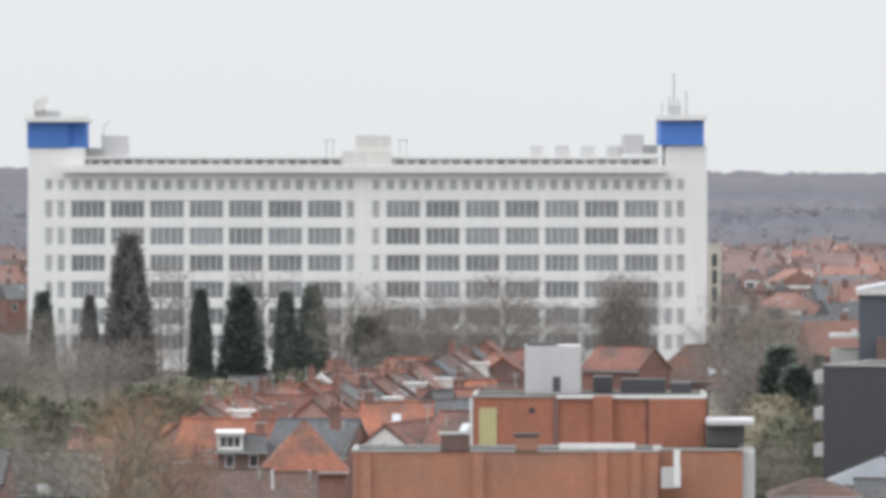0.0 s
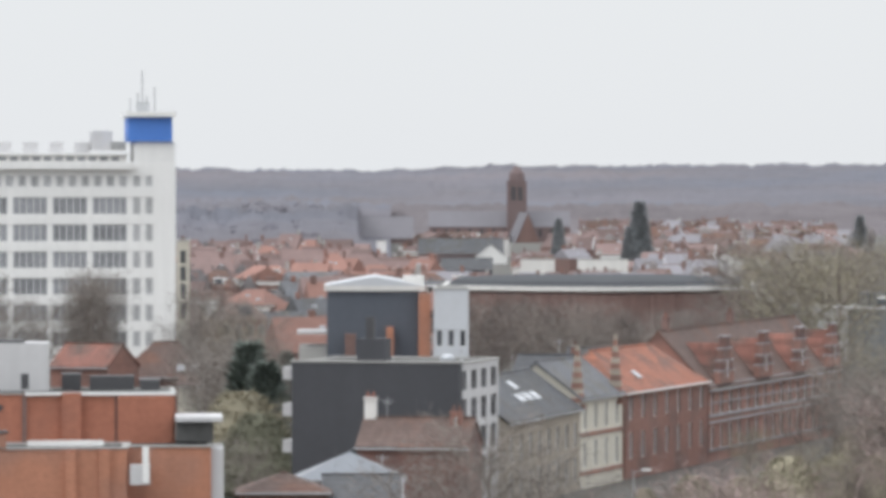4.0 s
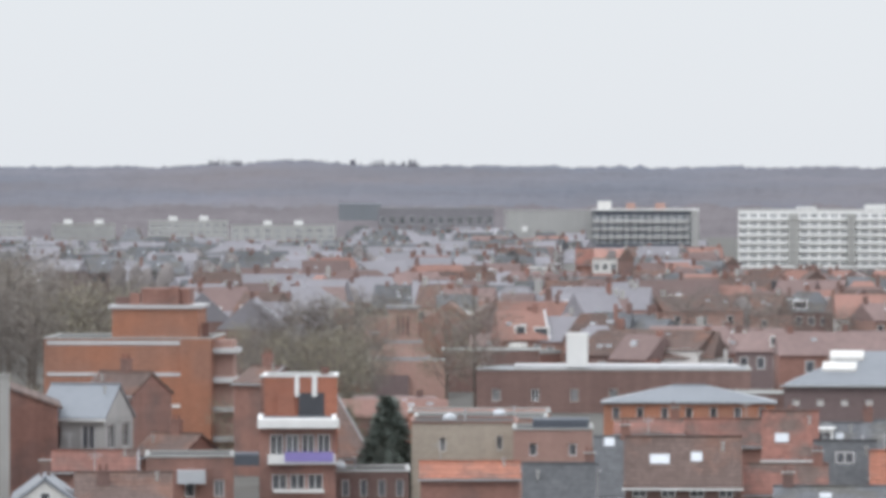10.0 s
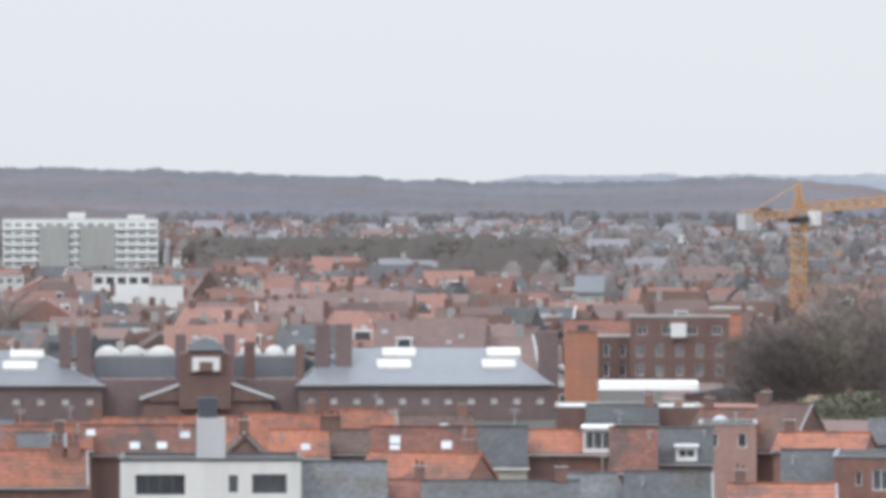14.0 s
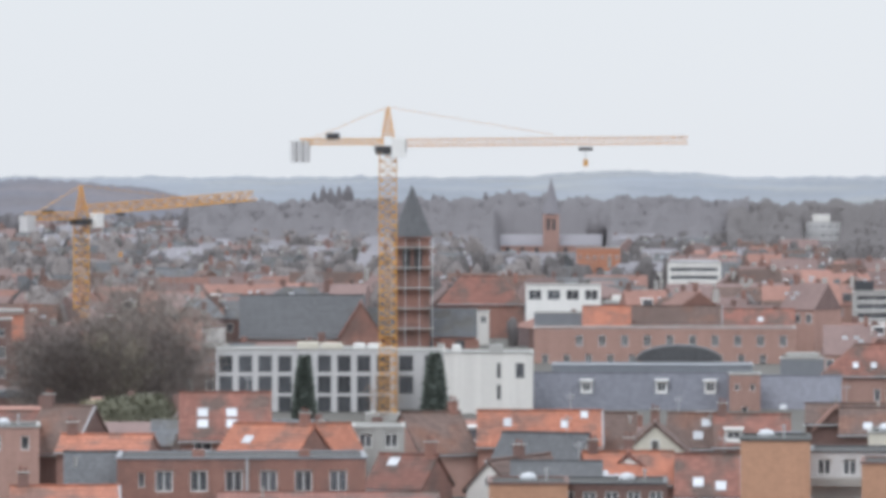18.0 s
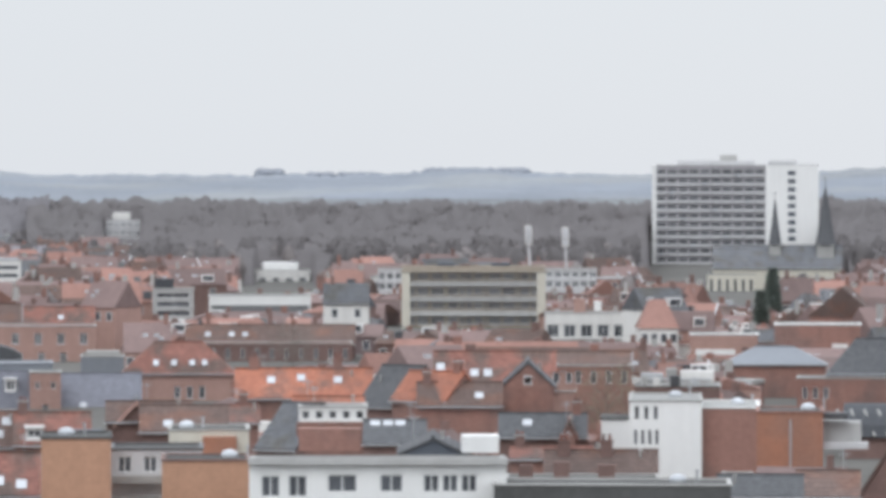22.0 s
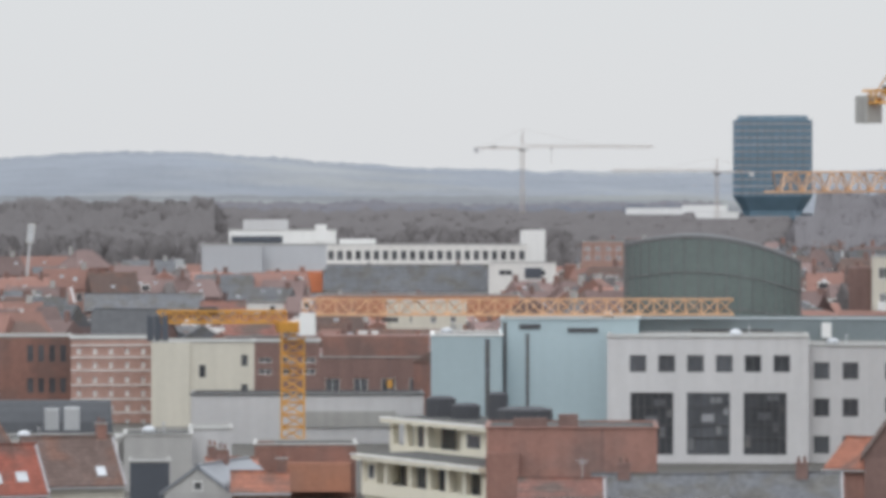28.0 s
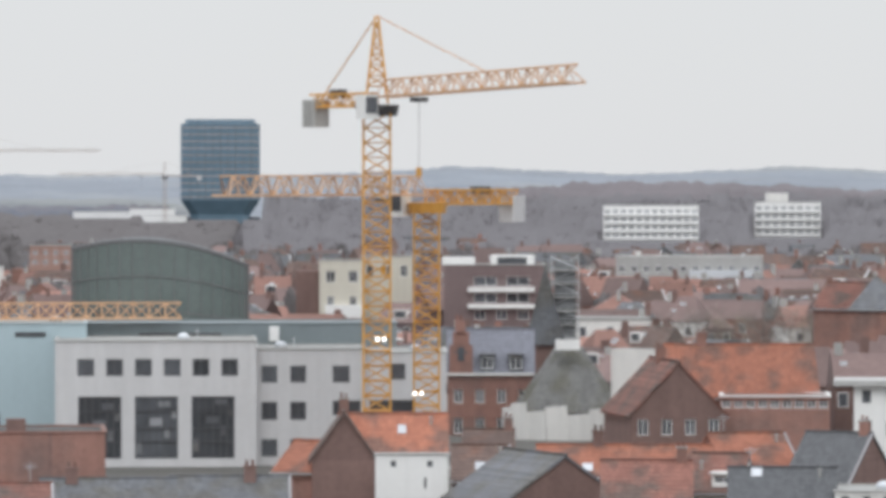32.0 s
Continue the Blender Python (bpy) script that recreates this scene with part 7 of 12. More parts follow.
tree('twigs', 1, -240.72, 717.02, 15.99, wide=1.2)
tree('twigs_grey', 0, -212.73, 639.48, 19.1, wide=1.08)
tree('twigs', 1, -205.84, 626.91, 17.45, wide=1.02)
tree('twigs', 0, -239.06, 741.08, 16.79, wide=1.16)
tree('twigs_grey', 1, -228.13, 715.22, 16.86, wide=1.3)
tree('twigs', 0, -202.02, 638.32, 19.63, wide=1.35)
tree('twigs', 1, -204.42, 656.01, 16.89, wide=1.26)
tree('twigs_pink', 0, -198.69, 511.67, 5.95, wide=1.26)
tree('twigs_olive', 0, -169.46, 474.26, 7.63, wide=1.08)
tree('twigs', 1, -180.33, 514.08, 6.28, wide=1.46)
tree('twigs_pink', 0, -180.9, 525.05, 7.29, wide=1.01)
tree('twigs_olive', 1, -174.31, 520.16, 7.25, wide=1.39)
tree('twigs', 0, -172.11, 525.24, 6.03, wide=1.1)
tree('twigs_pink', 1, -169.12, 527.04, 6.54, wide=1.39)
tree('twigs_olive', 0, -150.31, 478.53, 8.02, wide=1.02)
tree('twigs', 1, -161.68, 527.67, 6.21, wide=1.3)
tree('twigs', 0, -302.01, 633.06, 8.52, wide=1.11)
tree('twigs_grey', 1, -301.36, 638.68, 7.08, wide=0.93)
tree('twigs', 0, -295.87, 637.7, 8.43, wide=1.02)
tree('twigs_grey', 1, -299.51, 651.78, 7.76, wide=0.94)
tree('twigs', 0, -294.04, 647.16, 7.56, wide=1.1)
tree('twigs_grey', 1, -286.75, 640.9, 7.14, wide=0.93)
tree('twigs', 0, -267.5, 607.93, 9.94, wide=1.23)
tree('twigs_grey', 1, -261.27, 598.88, 8.67, wide=1.25)
tree('twigs', 0, -269.32, 623.89, 9.66, wide=1.04)
tree('twigs_grey', 1, -272.39, 641.4, 7.17, wide=0.9)
tree('twigs', 0, -262.94, 625.94, 8.63, wide=1.19)
tree('twigs_grey', 1, -252.27, 609.49, 10.36, wide=1.24)
tree('twigs', 0, -272.09, 665.38, 6.93, wide=1.15)
tree('twigs_grey', 1, -248.18, 617.02, 8.84, wide=1.27)
tree('twigs', 0, -155.59, 411.57, 5.96, wide=1.2)
tree('twigs', 1, -154.45, 422.67, 7.99, wide=1.3)
tree('twigs', 0, -168.74, 449.36, 9.94)
tree('twigs_olive', 1, -152.5, 396.7, 5.25, wide=1.3)
tree('twigs_olive', 0, -145.79, 404.53, 5, wide=1.4)
tree('twigs_grey', 0, -155.07, 338.14, 8.59, wide=0.8)
tree('twigs_grey', 1, -151.85, 339.6, 6.3, wide=0.8)
tree('cypress', 1, -256.17, 497.97, 8.66, wide=1.3)
tree('cypress', 1, -257.84, 497.11, 7.1, wide=1.3)
tree('cypress', 1, -262.16, 517.37, 7.69, wide=1.3)
tree('twigs', 0, -238.91, 461.87, 5.04, wide=1.2)
tree('twigs', 0, -228.23, 444.87, 3.65, wide=1.2)
tree('twigs', 0, -240.96, 460.8, 3.88, wide=1.2)
tree('twigs', 0, -156.08, 424.2, 4.29, wide=0.94)
tree('twigs_pink', 0, -155.25, 427.99, 9.65, wide=1.01)
tree('twigs_grey', 1, -158.67, 451.52, 9.77, wide=1)
tree('twigs_pink', 0, -164.11, 452.38, 6.47, wide=1.23)
tree('twigs', 1, -164.48, 445.48, 8.99, wide=1.08)
tree('twigs', 0, -166.88, 460.27, 5.49, wide=0.97)
tree('twigs_grey', 1, -161.14, 436.56, 8.45, wide=1.12)
tree('twigs_pink', 0, -179.19, 476.73, 3.4, wide=0.96)
tree('twigs', 1, -166.91, 460.95, 7.35, wide=1.14)
tree('twigs_grey', 1, -154.78, 424.38, 8.91, wide=1.12)
tree('twigs_pink', 0, -165.06, 449.8, 3.55, wide=1.23)
tree('twigs', 1, -176.67, 483.24, 8.44, wide=1.01)
tree('twigs', 0, -154.62, 423.64, 10.94, wide=1.27)
tree('twigs', 1, -154.17, 435.66, 7.17, wide=1.18)
tree('twigs', 0, -166.35, 449.02, 8.35, wide=1.05)
tree('twigs', 1, -177.71, 501.16, 2.67, wide=1.2)
tree('twigs', 0, -171.55, 459.66, 8.93, wide=1.17)
tree('twigs_grey', 1, -181.43, 484.47, 6.33, wide=1.04)
tree('twigs_pink', 0, -182.01, 501.6, 3.76, wide=0.91)
tree('twigs', 1, -179.54, 477.58, 2.78, wide=0.94)
tree('twigs_grey', 1, -179.67, 479.14, 7.65, wide=1.07)
tree('shrub', 1, -158.89, 377.84, 2.27, wide=1.24)
tree('twigs', 0, -156.87, 375.51, 2.45, wide=1.52)
tree('shrub', 1, -159.8, 390.2, 2.67, wide=1.74)
tree('twigs', 0, -150.95, 371.06, 3.14, wide=1.57)
tree('twigs_olive', 1, -154.06, 381.25, 2.7, wide=1.67)
tree('twigs_pink', 0, -149.07, 371.4, 3.43, wide=1.24)
tree('shrub', 1, -152.73, 383.11, 3.02, wide=1.34)
tree('twigs', 0, -148.55, 375.17, 3.71, wide=1.29)
tree('twigs_olive', 1, -144.95, 368.6, 5.03, wide=1.48)
tree('twigs_pink', 0, -148.65, 380.62, 3.76, wide=1.88)
tree('shrub', 1, -144.71, 373.11, 5.43, wide=1.3)
tree('twigs', 0, -144.13, 374.19, 4.76, wide=1.67)
tree('twigs_olive', 1, -147.34, 385.21, 4.34, wide=1.79)
tree('twigs_pink', 0, -150.08, 395.13, 3.52, wide=1.31)
tree('shrub', 1, -149.56, 396.55, 4.22, wide=1.48)
tree('twigs', 0, -143.6, 383.45, 5.26, wide=1.33)
tree('twigs_olive', 1, -144.32, 388.12, 4.32, wide=1.27)
tree('twigs_pink', 0, -142.21, 385.2, 4.48, wide=1.38)
tree('shrub', 1, -145.74, 397.62, 4.45, wide=1.44)
tree('twigs', 0, -137.1, 376.76, 6.64, wide=1.24)
tree('twigs_olive', 1, -137.39, 380.29, 5.86, wide=1.8)
tree('twigs_pink', 0, -133.5, 372.24, 6.91, wide=1.53)
tree('shrub', 1, -135.6, 380.89, 6.72, wide=1.36)
tree('twigs_pink', 1, -189.46, 517.04, 3.34, wide=1.18)
tree('twigs_grey', 0, -174.47, 439.74, 3.8, wide=0.92)
tree('twigs', 0, -159.2, 429.77, 4.76, wide=1.25)
tree('twigs_pink', 1, -155.75, 429.11, 3.28, wide=1.19)
tree('twigs_grey', 0, -171.21, 459.17, 2.22, wide=1.23)
tree('shrub', 1, -168.97, 477.69, 5.04, wide=1.35)
tree('twigs', 0, -183.75, 523.56, 2.48, wide=0.99)
tree('twigs_pink', 1, -179.24, 485.13, 5.7, wide=1.09)
tree('twigs_grey', 0, -168.86, 439.14, 2.37, wide=1.34)
tree('shrub', 1, -162.4, 436.62, 4.68, wide=1.27)
tree('twigs', 0, -167.56, 473.22, 6.34, wide=1.23)
tree('twigs_grey', 0, -171.49, 470.71, 2.2, wide=1.2)
tree('shrub', 1, -158.26, 431.67, 6.22, wide=1.1)
tree('twigs', 0, -181.57, 584.31, 15, wide=1.29)
tree('twigs_grey', 1, -192.73, 593.45, 15.82, wide=1.36)
tree('twigs', 0, -226.52, 715.33, 13.54, wide=1.33)
tree('twigs_grey', 1, -245.95, 668.52, 15.82, wide=1.13)
tree('twigs', 0, -205.72, 692.49, 12.99, wide=1.17)
tree('twigs_grey', 1, -235.63, 639.74, 12.72, wide=1.28)
tree('twigs', 0, -206.65, 626.39, 13.8, wide=1.41)
tree('twigs_grey', 1, -238.91, 670.02, 11.42, wide=1.23)
tree('twigs', 0, -206.01, 618.7, 13.29, wide=1.38)
tree('twigs_grey', 1, -184.81, 613.7, 13.07, wide=1.42)
tree('twigs', 0, -187.95, 581.5, 14.55, wide=1.27)
tree('twigs_grey', 1, -213.49, 637.53, 13.27, wide=1.12)
tree('twigs', 0, -246.75, 698.98, 11.75, wide=1.33)
tree('twigs_grey', 1, -251.89, 694.31, 12.19, wide=1.21)
tree('twigs', 0, -192.07, 577.45, 17.42, wide=1.39)
tree('twigs_grey', 1, -250.52, 702.15, 16.61, wide=1.14)
tree('twigs', 0, -190.7, 611.06, 13.92, wide=1.25)
tree('twigs_grey', 1, -250.93, 712.9, 12.28, wide=1.4)
tree('twigs', 0, -209.5, 631.44, 15.06, wide=1.39)
tree('twigs_grey', 1, -234.11, 671.79, 16.08, wide=1.2)
tree('twigs', 0, -178.3, 603.64, 14.63, wide=1.11)
tree('twigs_grey', 1, -209.58, 646.89, 17.24, wide=1.34)
tree('twigs', 0, -202.63, 656.82, 15.58, wide=1.43)
tree('twigs_grey', 1, -246.23, 686.57, 15.22, wide=1.24)
tree('twigs', 0, -176.1, 587.78, 18.47, wide=1.25)
tree('twigs_grey', 1, -201.22, 602.58, 16.56, wide=1.28)
tree('twigs_pink', 0, -160.73, 398.83, 3.88, wide=1.5)
tree('twigs_pink', 1, -156.27, 400.6, 4.6, wide=1.5)
tree('twigs_pink', 0, -161.33, 387.78, 2.5, wide=1.5)
tree('twigs', 1, -172.99, 458.45, 11.6, wide=1.0)
tree('twigs', 0, -172.45, 447.95, 7.62, wide=1.1)
tree('twigs_olive', 1, -172.35, 469.36, 11.84, wide=1.0)
tree('twigs', 0, -168.69, 470.68, 11.28, wide=1.1)
tree('twigs', 1, -164.5, 472.16, 11.84, wide=1.1)
tree('twigs_olive', 0, -165.88, 418.31, 5.56, wide=1.2)
tree('twigs_grey', 0, -286.91, 627.52, 11.09, wide=1.2)
tree('twigs', 1, -282.7, 629.43, 10.47, wide=1.2)
tree('twigs_grey', 0, -278.48, 631.31, 9.85, wide=1.2)
tree('twigs', 1, -273.54, 633.46, 11.09, wide=1.2)
tree('twigs_grey', 0, -268.59, 635.58, 10.47, wide=1.2)
tree('twigs', 1, -264.33, 637.36, 9.85, wide=1.2)
tree('twigs_grey', 0, -259.34, 639.41, 11.09, wide=1.2)
tree('twigs', 0, -133.89, 292.84, 13.1, wide=1.0)
tree('twigs_grey', 1, -132.57, 297.83, 10.74, wide=1.1)
tree('twigs_grey', 0, -134.64, 288.09, 10.96, wide=0.9)
tree('twigs', 1, -137.37, 286.8, 9.47, wide=1.2)
tree('twigs', 0, -131.84, 302.52, 8.52, wide=1.1)
street_lamp(-148.9, 405.53, 2.48, 2)
street_lamp(-168.39, 397.83, 2.38, 1)

# red gable house, orange apartment block
house('tall red-brown brick gable wall with pale chimney strip', -125.59, 385.04, 0, 15, 14, 9.22, 11.95, 'brick_russet', 'brown_tile', 1)
house('grey house with zinc roof and white eaves', -120.35, 397.17, -20, 5.82, 7, 7.94, 10.38, 'grey_render', 'zinc', 0, trim='white_paint', bands=[(5.39, 7.39, 2, 1.16, 0, 5.82)], right=[(5.39, 7.39, 2, 1.75, 0, 7)])
block('chimney_strip', 'pale rendered chimney strip on a gable', 'chimney', -121.63, 383.16, 0, 0.86, 0.5, 11.91, 'concrete')
block('flue', 'white round-topped rooftop flue', 'chimney', -132.86, 384.7, 0, 0.64, 0.8, 10.13, 'old_white', z0=8.95)
block('flue', 'white round-topped rooftop flue', 'chimney', -130.72, 385.44, 0, 0.73, 0.8, 10.49, 'old_white', z0=9.22)
block('apartment_block', 'orange brick apartment block with pale floor bands', 'apartments', -134.6, 462.83, -6, 16.06, 14, 12.4, 'brick_orange', roof='bitumen', right=[(9.71, 11.33, 2, 2.8, 0, 14), (6.75, 8.37, 2, 2.8, 0, 14), (3.79, 5.41, 2, 2.8, 0, 14)], extras=[('floor_band', -7.76, 7.92, -0.08, 0.1, 11.81, 12.19, 'light_concrete'), ('floor_band', -7.76, 7.92, -0.08, 0.1, 8.85, 9.17, 'light_concrete'), ('floor_band', -2.2, 7.92, -0.1, 0.12, 5.84, 6.16, 'old_white'), ('floor_band', -2.2, 7.92, -0.1, 0.12, 2.82, 3.14, 'old_white'), ('balcony_slab', 7.95, 10.4, 0.6, 5, 11.0, 11.5, 'light_concrete'), ('balcony_slab', 7.95, 10.4, 0.6, 5, 8.2, 8.7, 'light_concrete'), ('balcony_slab', 7.95, 10.4, 0.6, 5, 5.4, 5.9, 'light_concrete'), ('balcony_slab', 7.95, 10.4, 0.6, 5, 2.6, 3.1, 'light_concrete'), ('stair_shaft', 8.0, 9.9, 1.4, 4, 0, 12.2, 'brick_pink'), ('roof_box', -1.4, 0.0, 2, 1.5, 15.58, 16.3, 'brick_brown'), ('vent_stack', 6.9, 7.6, 1, 0.8, 12.4, 13.9, 'brick_russet'), ('upper_storey', -1.54, 6.63, 0.2, 9, 12.4, 15.31, 'brick_orange'), ('roof_edge', -1.92, 6.95, 0, 9.4, 15.26, 15.58, 'light_concrete'), ('lift_house', 1.16, 5.76, 1, 5, 15.58, 17.14, 'brick_red'), ('chimney_stack', 0.08, 1, 1, 1, 15.58, 16.71, 'brick_red'), ('chimney_stack', 3.92, 4.79, 0.4, 1, 15.58, 17.35, 'brick_red'), ('corner_pier', 5, 7.92, -0.3, 0.3, 1.1, 12.4, 'brick_orange')])
house('red brick house with a brown tile roof', -124.68, 421.96, -30, 5.1, 7, 8.76, 10.48, 'brick_red', 'brown_tile', 0, chims=[(0.5, 0.5, 1.2, 'brick_red')])
house('red brick house with a brown tile roof', -115.08, 403.93, -30, 4.6, 7, 4.43, 6.06, 'brick_red', 'brown_tile', 0, chims=[(0.49, 0.5, 1.2, 'brick_red')])
house('red brick house with a brown tile roof', -120.43, 454.31, -30, 3.33, 7, 8.57, 9.89, 'brick_red', 'brown_tile', 0, chims=[(0.49, 0.5, 1.2, 'brick_red')])
house('house with a weathered terracotta roof', -118.85, 352.5, 0, 11.62, 7, 4.18, 6.14, 'brick_red', 'red_tile', 0, sky=[(0.48, 0.53, 1)], chims=[(0.27, 0.5, 1.2, 'brick_red'), (0.55, 0.6, 1.2, 'brick_red')])
house('red brick house with a weathered red clay tile roof', -112.78, 378.56, 0, 6.61, 7, 4.67, 5.96, 'brick_red', 'red_tile', 0)
house('off-white rendered house with a grey zinc roof', -106.17, 343.99, 0, 4.26, 11, 4.44, 6, 'old_white', 'zinc', 1)
house('brown brick house with a brown tile roof', -101.42, 347.5, 0, 6.87, 7, 4.31, 6.08, 'brick_brown', 'brown_tile', 0, chims=[(0.29, 0.3, 1, 'brick_brown')])
house('red brick house with a bright orange clay tile roof', -110.98, 334.05, 0, 1.96, 11, 4.94, 5.79, 'brick_red', 'orange_tile', 1)
block('bay_house', 'red brick house with white bays and a purple cloth', 'house', -99.32, 389.54, 0, 6.06, 9, 8.32, 'brick_red', roof='zinc', capm='white_paint', bands=[(5.5, 7.2, 4, 1.02, 0.75, 5.75), (2.79, 4.05, 3, 1.2, 0.9, 5.16)], extras=[('bay_roof', -3.16, 3.3, -0.9, 0.9, 7.73, 8.41, 'white_paint'), ('sill', -2.36, 3.03, -0.6, 0.6, 4.86, 5.62, 'white_paint'), ('hanging_cloth', -1.01, 2.85, -0.68, 0.06, 5.04, 5.85, 'purple_cloth'), ('sill', -1.91, 2.13, -0.3, 0.3, 2.57, 2.79, 'white_paint')])
# the loggia is a black slab on the brick, its shade painted
block('upper_house', 'red brick upper storey with white coping and a loggia in flat black', 'house', -101.02, 397.36, 0, 5.9, 6, 11.48, 'brick_vermilion', roof='bitumen', capm='white_paint', extras=[('loggia', -0.2, 1.9, -0.06, 0.1, 8.18, 10.18, 'black_cladding'), ('white_pier', -0.5, -0.15, -0.12, 0.15, 9.88, 11.48, 'white_paint'), ('white_pier', 0.9, 1.3, -0.12, 0.15, 9.88, 11.48, 'white_paint'), ('brick_front', -1.9, -0.5, -0.3, 0.4, 8.08, 10.08, 'brick_vermilion'), ('chimney', 1.6, 2.3, 2, 0.8, 11.48, 12.18, 'brick_russet')])
block('rear_block', 'red brick rear storey with a flat white roof edge', 'house', -103.88, 406.95, 0, 5.81, 5, 11, 'brick_red', bands=[(9.12, 10.43, 2, 0.87, 0, 5.81)])
block('low_house', 'low brick house with white roof edge and canopies', 'house', -105.68, 380.6, 0, 6.83, 8, 5.77, 'brick_red', roof='bitumen', bands=[(2.68, 4.01, 3, 0.8, 0, 6.83)], extras=[('canopy', -0.99, 1.21, -1.5, 3, 3.79, 4.8, 'grey_metal'), ('dark_shed', 3.42, 5.4, 0, 4, 5.11, 5.99, 'dark_cladding')])
tree('spruce', 0, -98.31, 416.56, 9.26, wide=1.5, words='dark green conical spruce in a back garden')
block('low_house', 'low brown brick house with a flat roof', 'house', -94.91, 393.72, 0, 7.23, 8, 4.06, 'brick_brown', roof='bitumen', capm='grey_render', bands=[(2.07, 3.42, 5, 0.58, 0, 7.23)])
house('pinkish brick house with a brown tile roof', -105.49, 432.32, 30, 4.01, 12.44, 3.09, 8.3, 'brick_pink', 'brown_tile', 0)
tree('twigs_olive', 1, -139.19, 551.5, 11.37, wide=1.32)
tree('twigs_grey', 0, -171.21, 652.69, 8.43, wide=1.05)
tree('twigs', 1, -174.39, 662.36, 8.21, wide=1.27)
tree('twigs_olive', 0, -176, 664.04, 8.74, wide=1.05)
tree('twigs', 0, -162.29, 629.95, 8.27, wide=1.06)
tree('twigs_olive', 1, -151.48, 592.42, 9.53, wide=1.36)
tree('twigs_grey', 1, -149.25, 573.83, 11.58, wide=1.03)
tree('twigs', 0, -146.45, 541.41, 10.14, wide=1.19)
tree('twigs_olive', 1, -134.46, 551.14, 8.06, wide=1.29)
tree('twigs_olive', 0, -150.81, 570.62, 11.17, wide=1.01)
tree('twigs_grey', 1, -152.11, 621.91, 9.22, wide=1.11)
tree('twigs_olive', 1, -135.8, 549.17, 11.53, wide=1.28)
tree('twigs', 1, -137.34, 568.46, 8.38, wide=1.23)
tree('shrub', 0, -119.53, 465.36, 6.26, wide=1.3)
tree('twigs_olive', 1, -122.52, 458.17, 7.89, wide=1.3)
tree('shrub', 0, -116.88, 471.72, 6.07, wide=1.3)
tree('twigs_olive', 1, -121.69, 467.86, 6.07, wide=1.3)
tree('shrub', 0, -123.45, 484.43, 6.85, wide=1.3)
tree('twigs_olive', 1, -118.27, 461.31, 7.07, wide=1.3)
tree('shrub', 0, -119.82, 467.65, 6.8, wide=1.3)
tree('twigs_olive', 1, -117.38, 474.38, 6.92, wide=1.3)

# beige rear houses and the ruined brick tower
block('rear_house', 'beige rendered rear house with a flat brick-edged roof', 'house', -91.37, 415.06, 0, 8.87, 9, 7.01, 'beige_brick', roof='bitumen', capm='brick_red', bands=[(4.64, 5.77, 1, 0.53, 0.71, 4.51), (4.73, 5.96, 1, 0.47, 5.93, 8.87)])
block('rear_house', 'pinkish brick rear house with two small windows', 'house', -82.11, 406.8, 0, 6.48, 9, 6.92, 'brick_pink', roof='bitumen', bands=[(4.79, 5.81, 2, 0.65, 0, 6.48)], extras=[('roof_ramp', -1.67, 2.96, 2, 4, 6.92, 7.67, 'dark_cladding')])
block('wall_house', 'orange brick garden wall house', 'house', -95.45, 439.76, 0, 12.55, 8, 6.74, 'brick_orange', roof='red_tile')
tree('dense', 0, -148.96, 581.21, 13.79, wide=1.1)
tree('twigs', 1, -149.71, 592.37, 13.89, wide=1.1)
tree('twigs_olive', 0, -150.39, 603.54, 14.21, wide=1.1)
tree('twigs', 1, -144.94, 591.5, 13.93, wide=1.1)
tree('twigs_olive', 0, -145.54, 602.68, 13.01, wide=1.1)
tree('twigs', 1, -141.17, 590.35, 12.08, wide=1.1)
tree('twigs_olive', 0, -178.93, 591.53, 15.67, wide=1.1)
tree('twigs_olive', 1, -172.27, 579.95, 16.45, wide=1.1)
tree('twigs', 0, -172.12, 591.46, 15.3, wide=1.1)
tree('twigs', 1, -128.44, 589.16, 15.41, wide=1.1)
tree('twigs_olive', 0, -134.12, 599.17, 14.17, wide=1.1)
stump = block('brick_tower', 'worn pink brick tower stump on a broad base', 'tower', -144.43, 623.49, 0, 9.28, 11, 4.76, 'brick_pink', cap='none', roof='gravel_roof', extras=[('offset', -4.1, 2.7, 1.0, 7.6, 4.7, 5.2, 'weathered_concrete'), ('corner_block', -4.43, 0, -0.4, 0.5, -0.24, 2.97, 'brick_purple')])
part('tower_stage', loft([ring(3.3, 5.2, 8, -0.75, 4.8, 1, math.pi / 8), ring(2.6, 7.1, 8, -0.75, 4.8, 1, math.pi / 8)]), 'brick_pink', stump)
part('tower_stage', loft([ring(2.15, 7.1, 8, -0.75, 4.8, 1, math.pi / 8), ring(2.1, 11.2, 8, -0.75, 4.8, 1, math.pi / 8)]), 'brick_pink', stump)
part('stage_cap', loft([ring(2.4, 11.2, 8, -0.75, 4.8, 1, math.pi / 8), ring(2.4, 11.65, 8, -0.75, 4.8, 1, math.pi / 8)]), 'weathered_concrete', stump)
part('stage_cap', loft([ring(2.75, 6.9, 8, -0.75, 4.8, 1, math.pi / 8), ring(2.65, 7.3, 8, -0.75, 4.8, 1, math.pi / 8)]), 'weathered_concrete', stump)
# slots are darker strips on the face, their shade put in colour
for q_ in (-0.62, 0.0, 0.62):
    part('slot', vbox(-0.75 + q_ - 0.16, -0.75 + q_ + 0.16, 2.72, 2.9, 8.0, 10.4), 'brick_brown', stump)
block('brick_shed', 'brown brick shed with flat roof', 'shed', -138.48, 645.31, 0, 12.67, 10, 5.39, 'brick_brown')
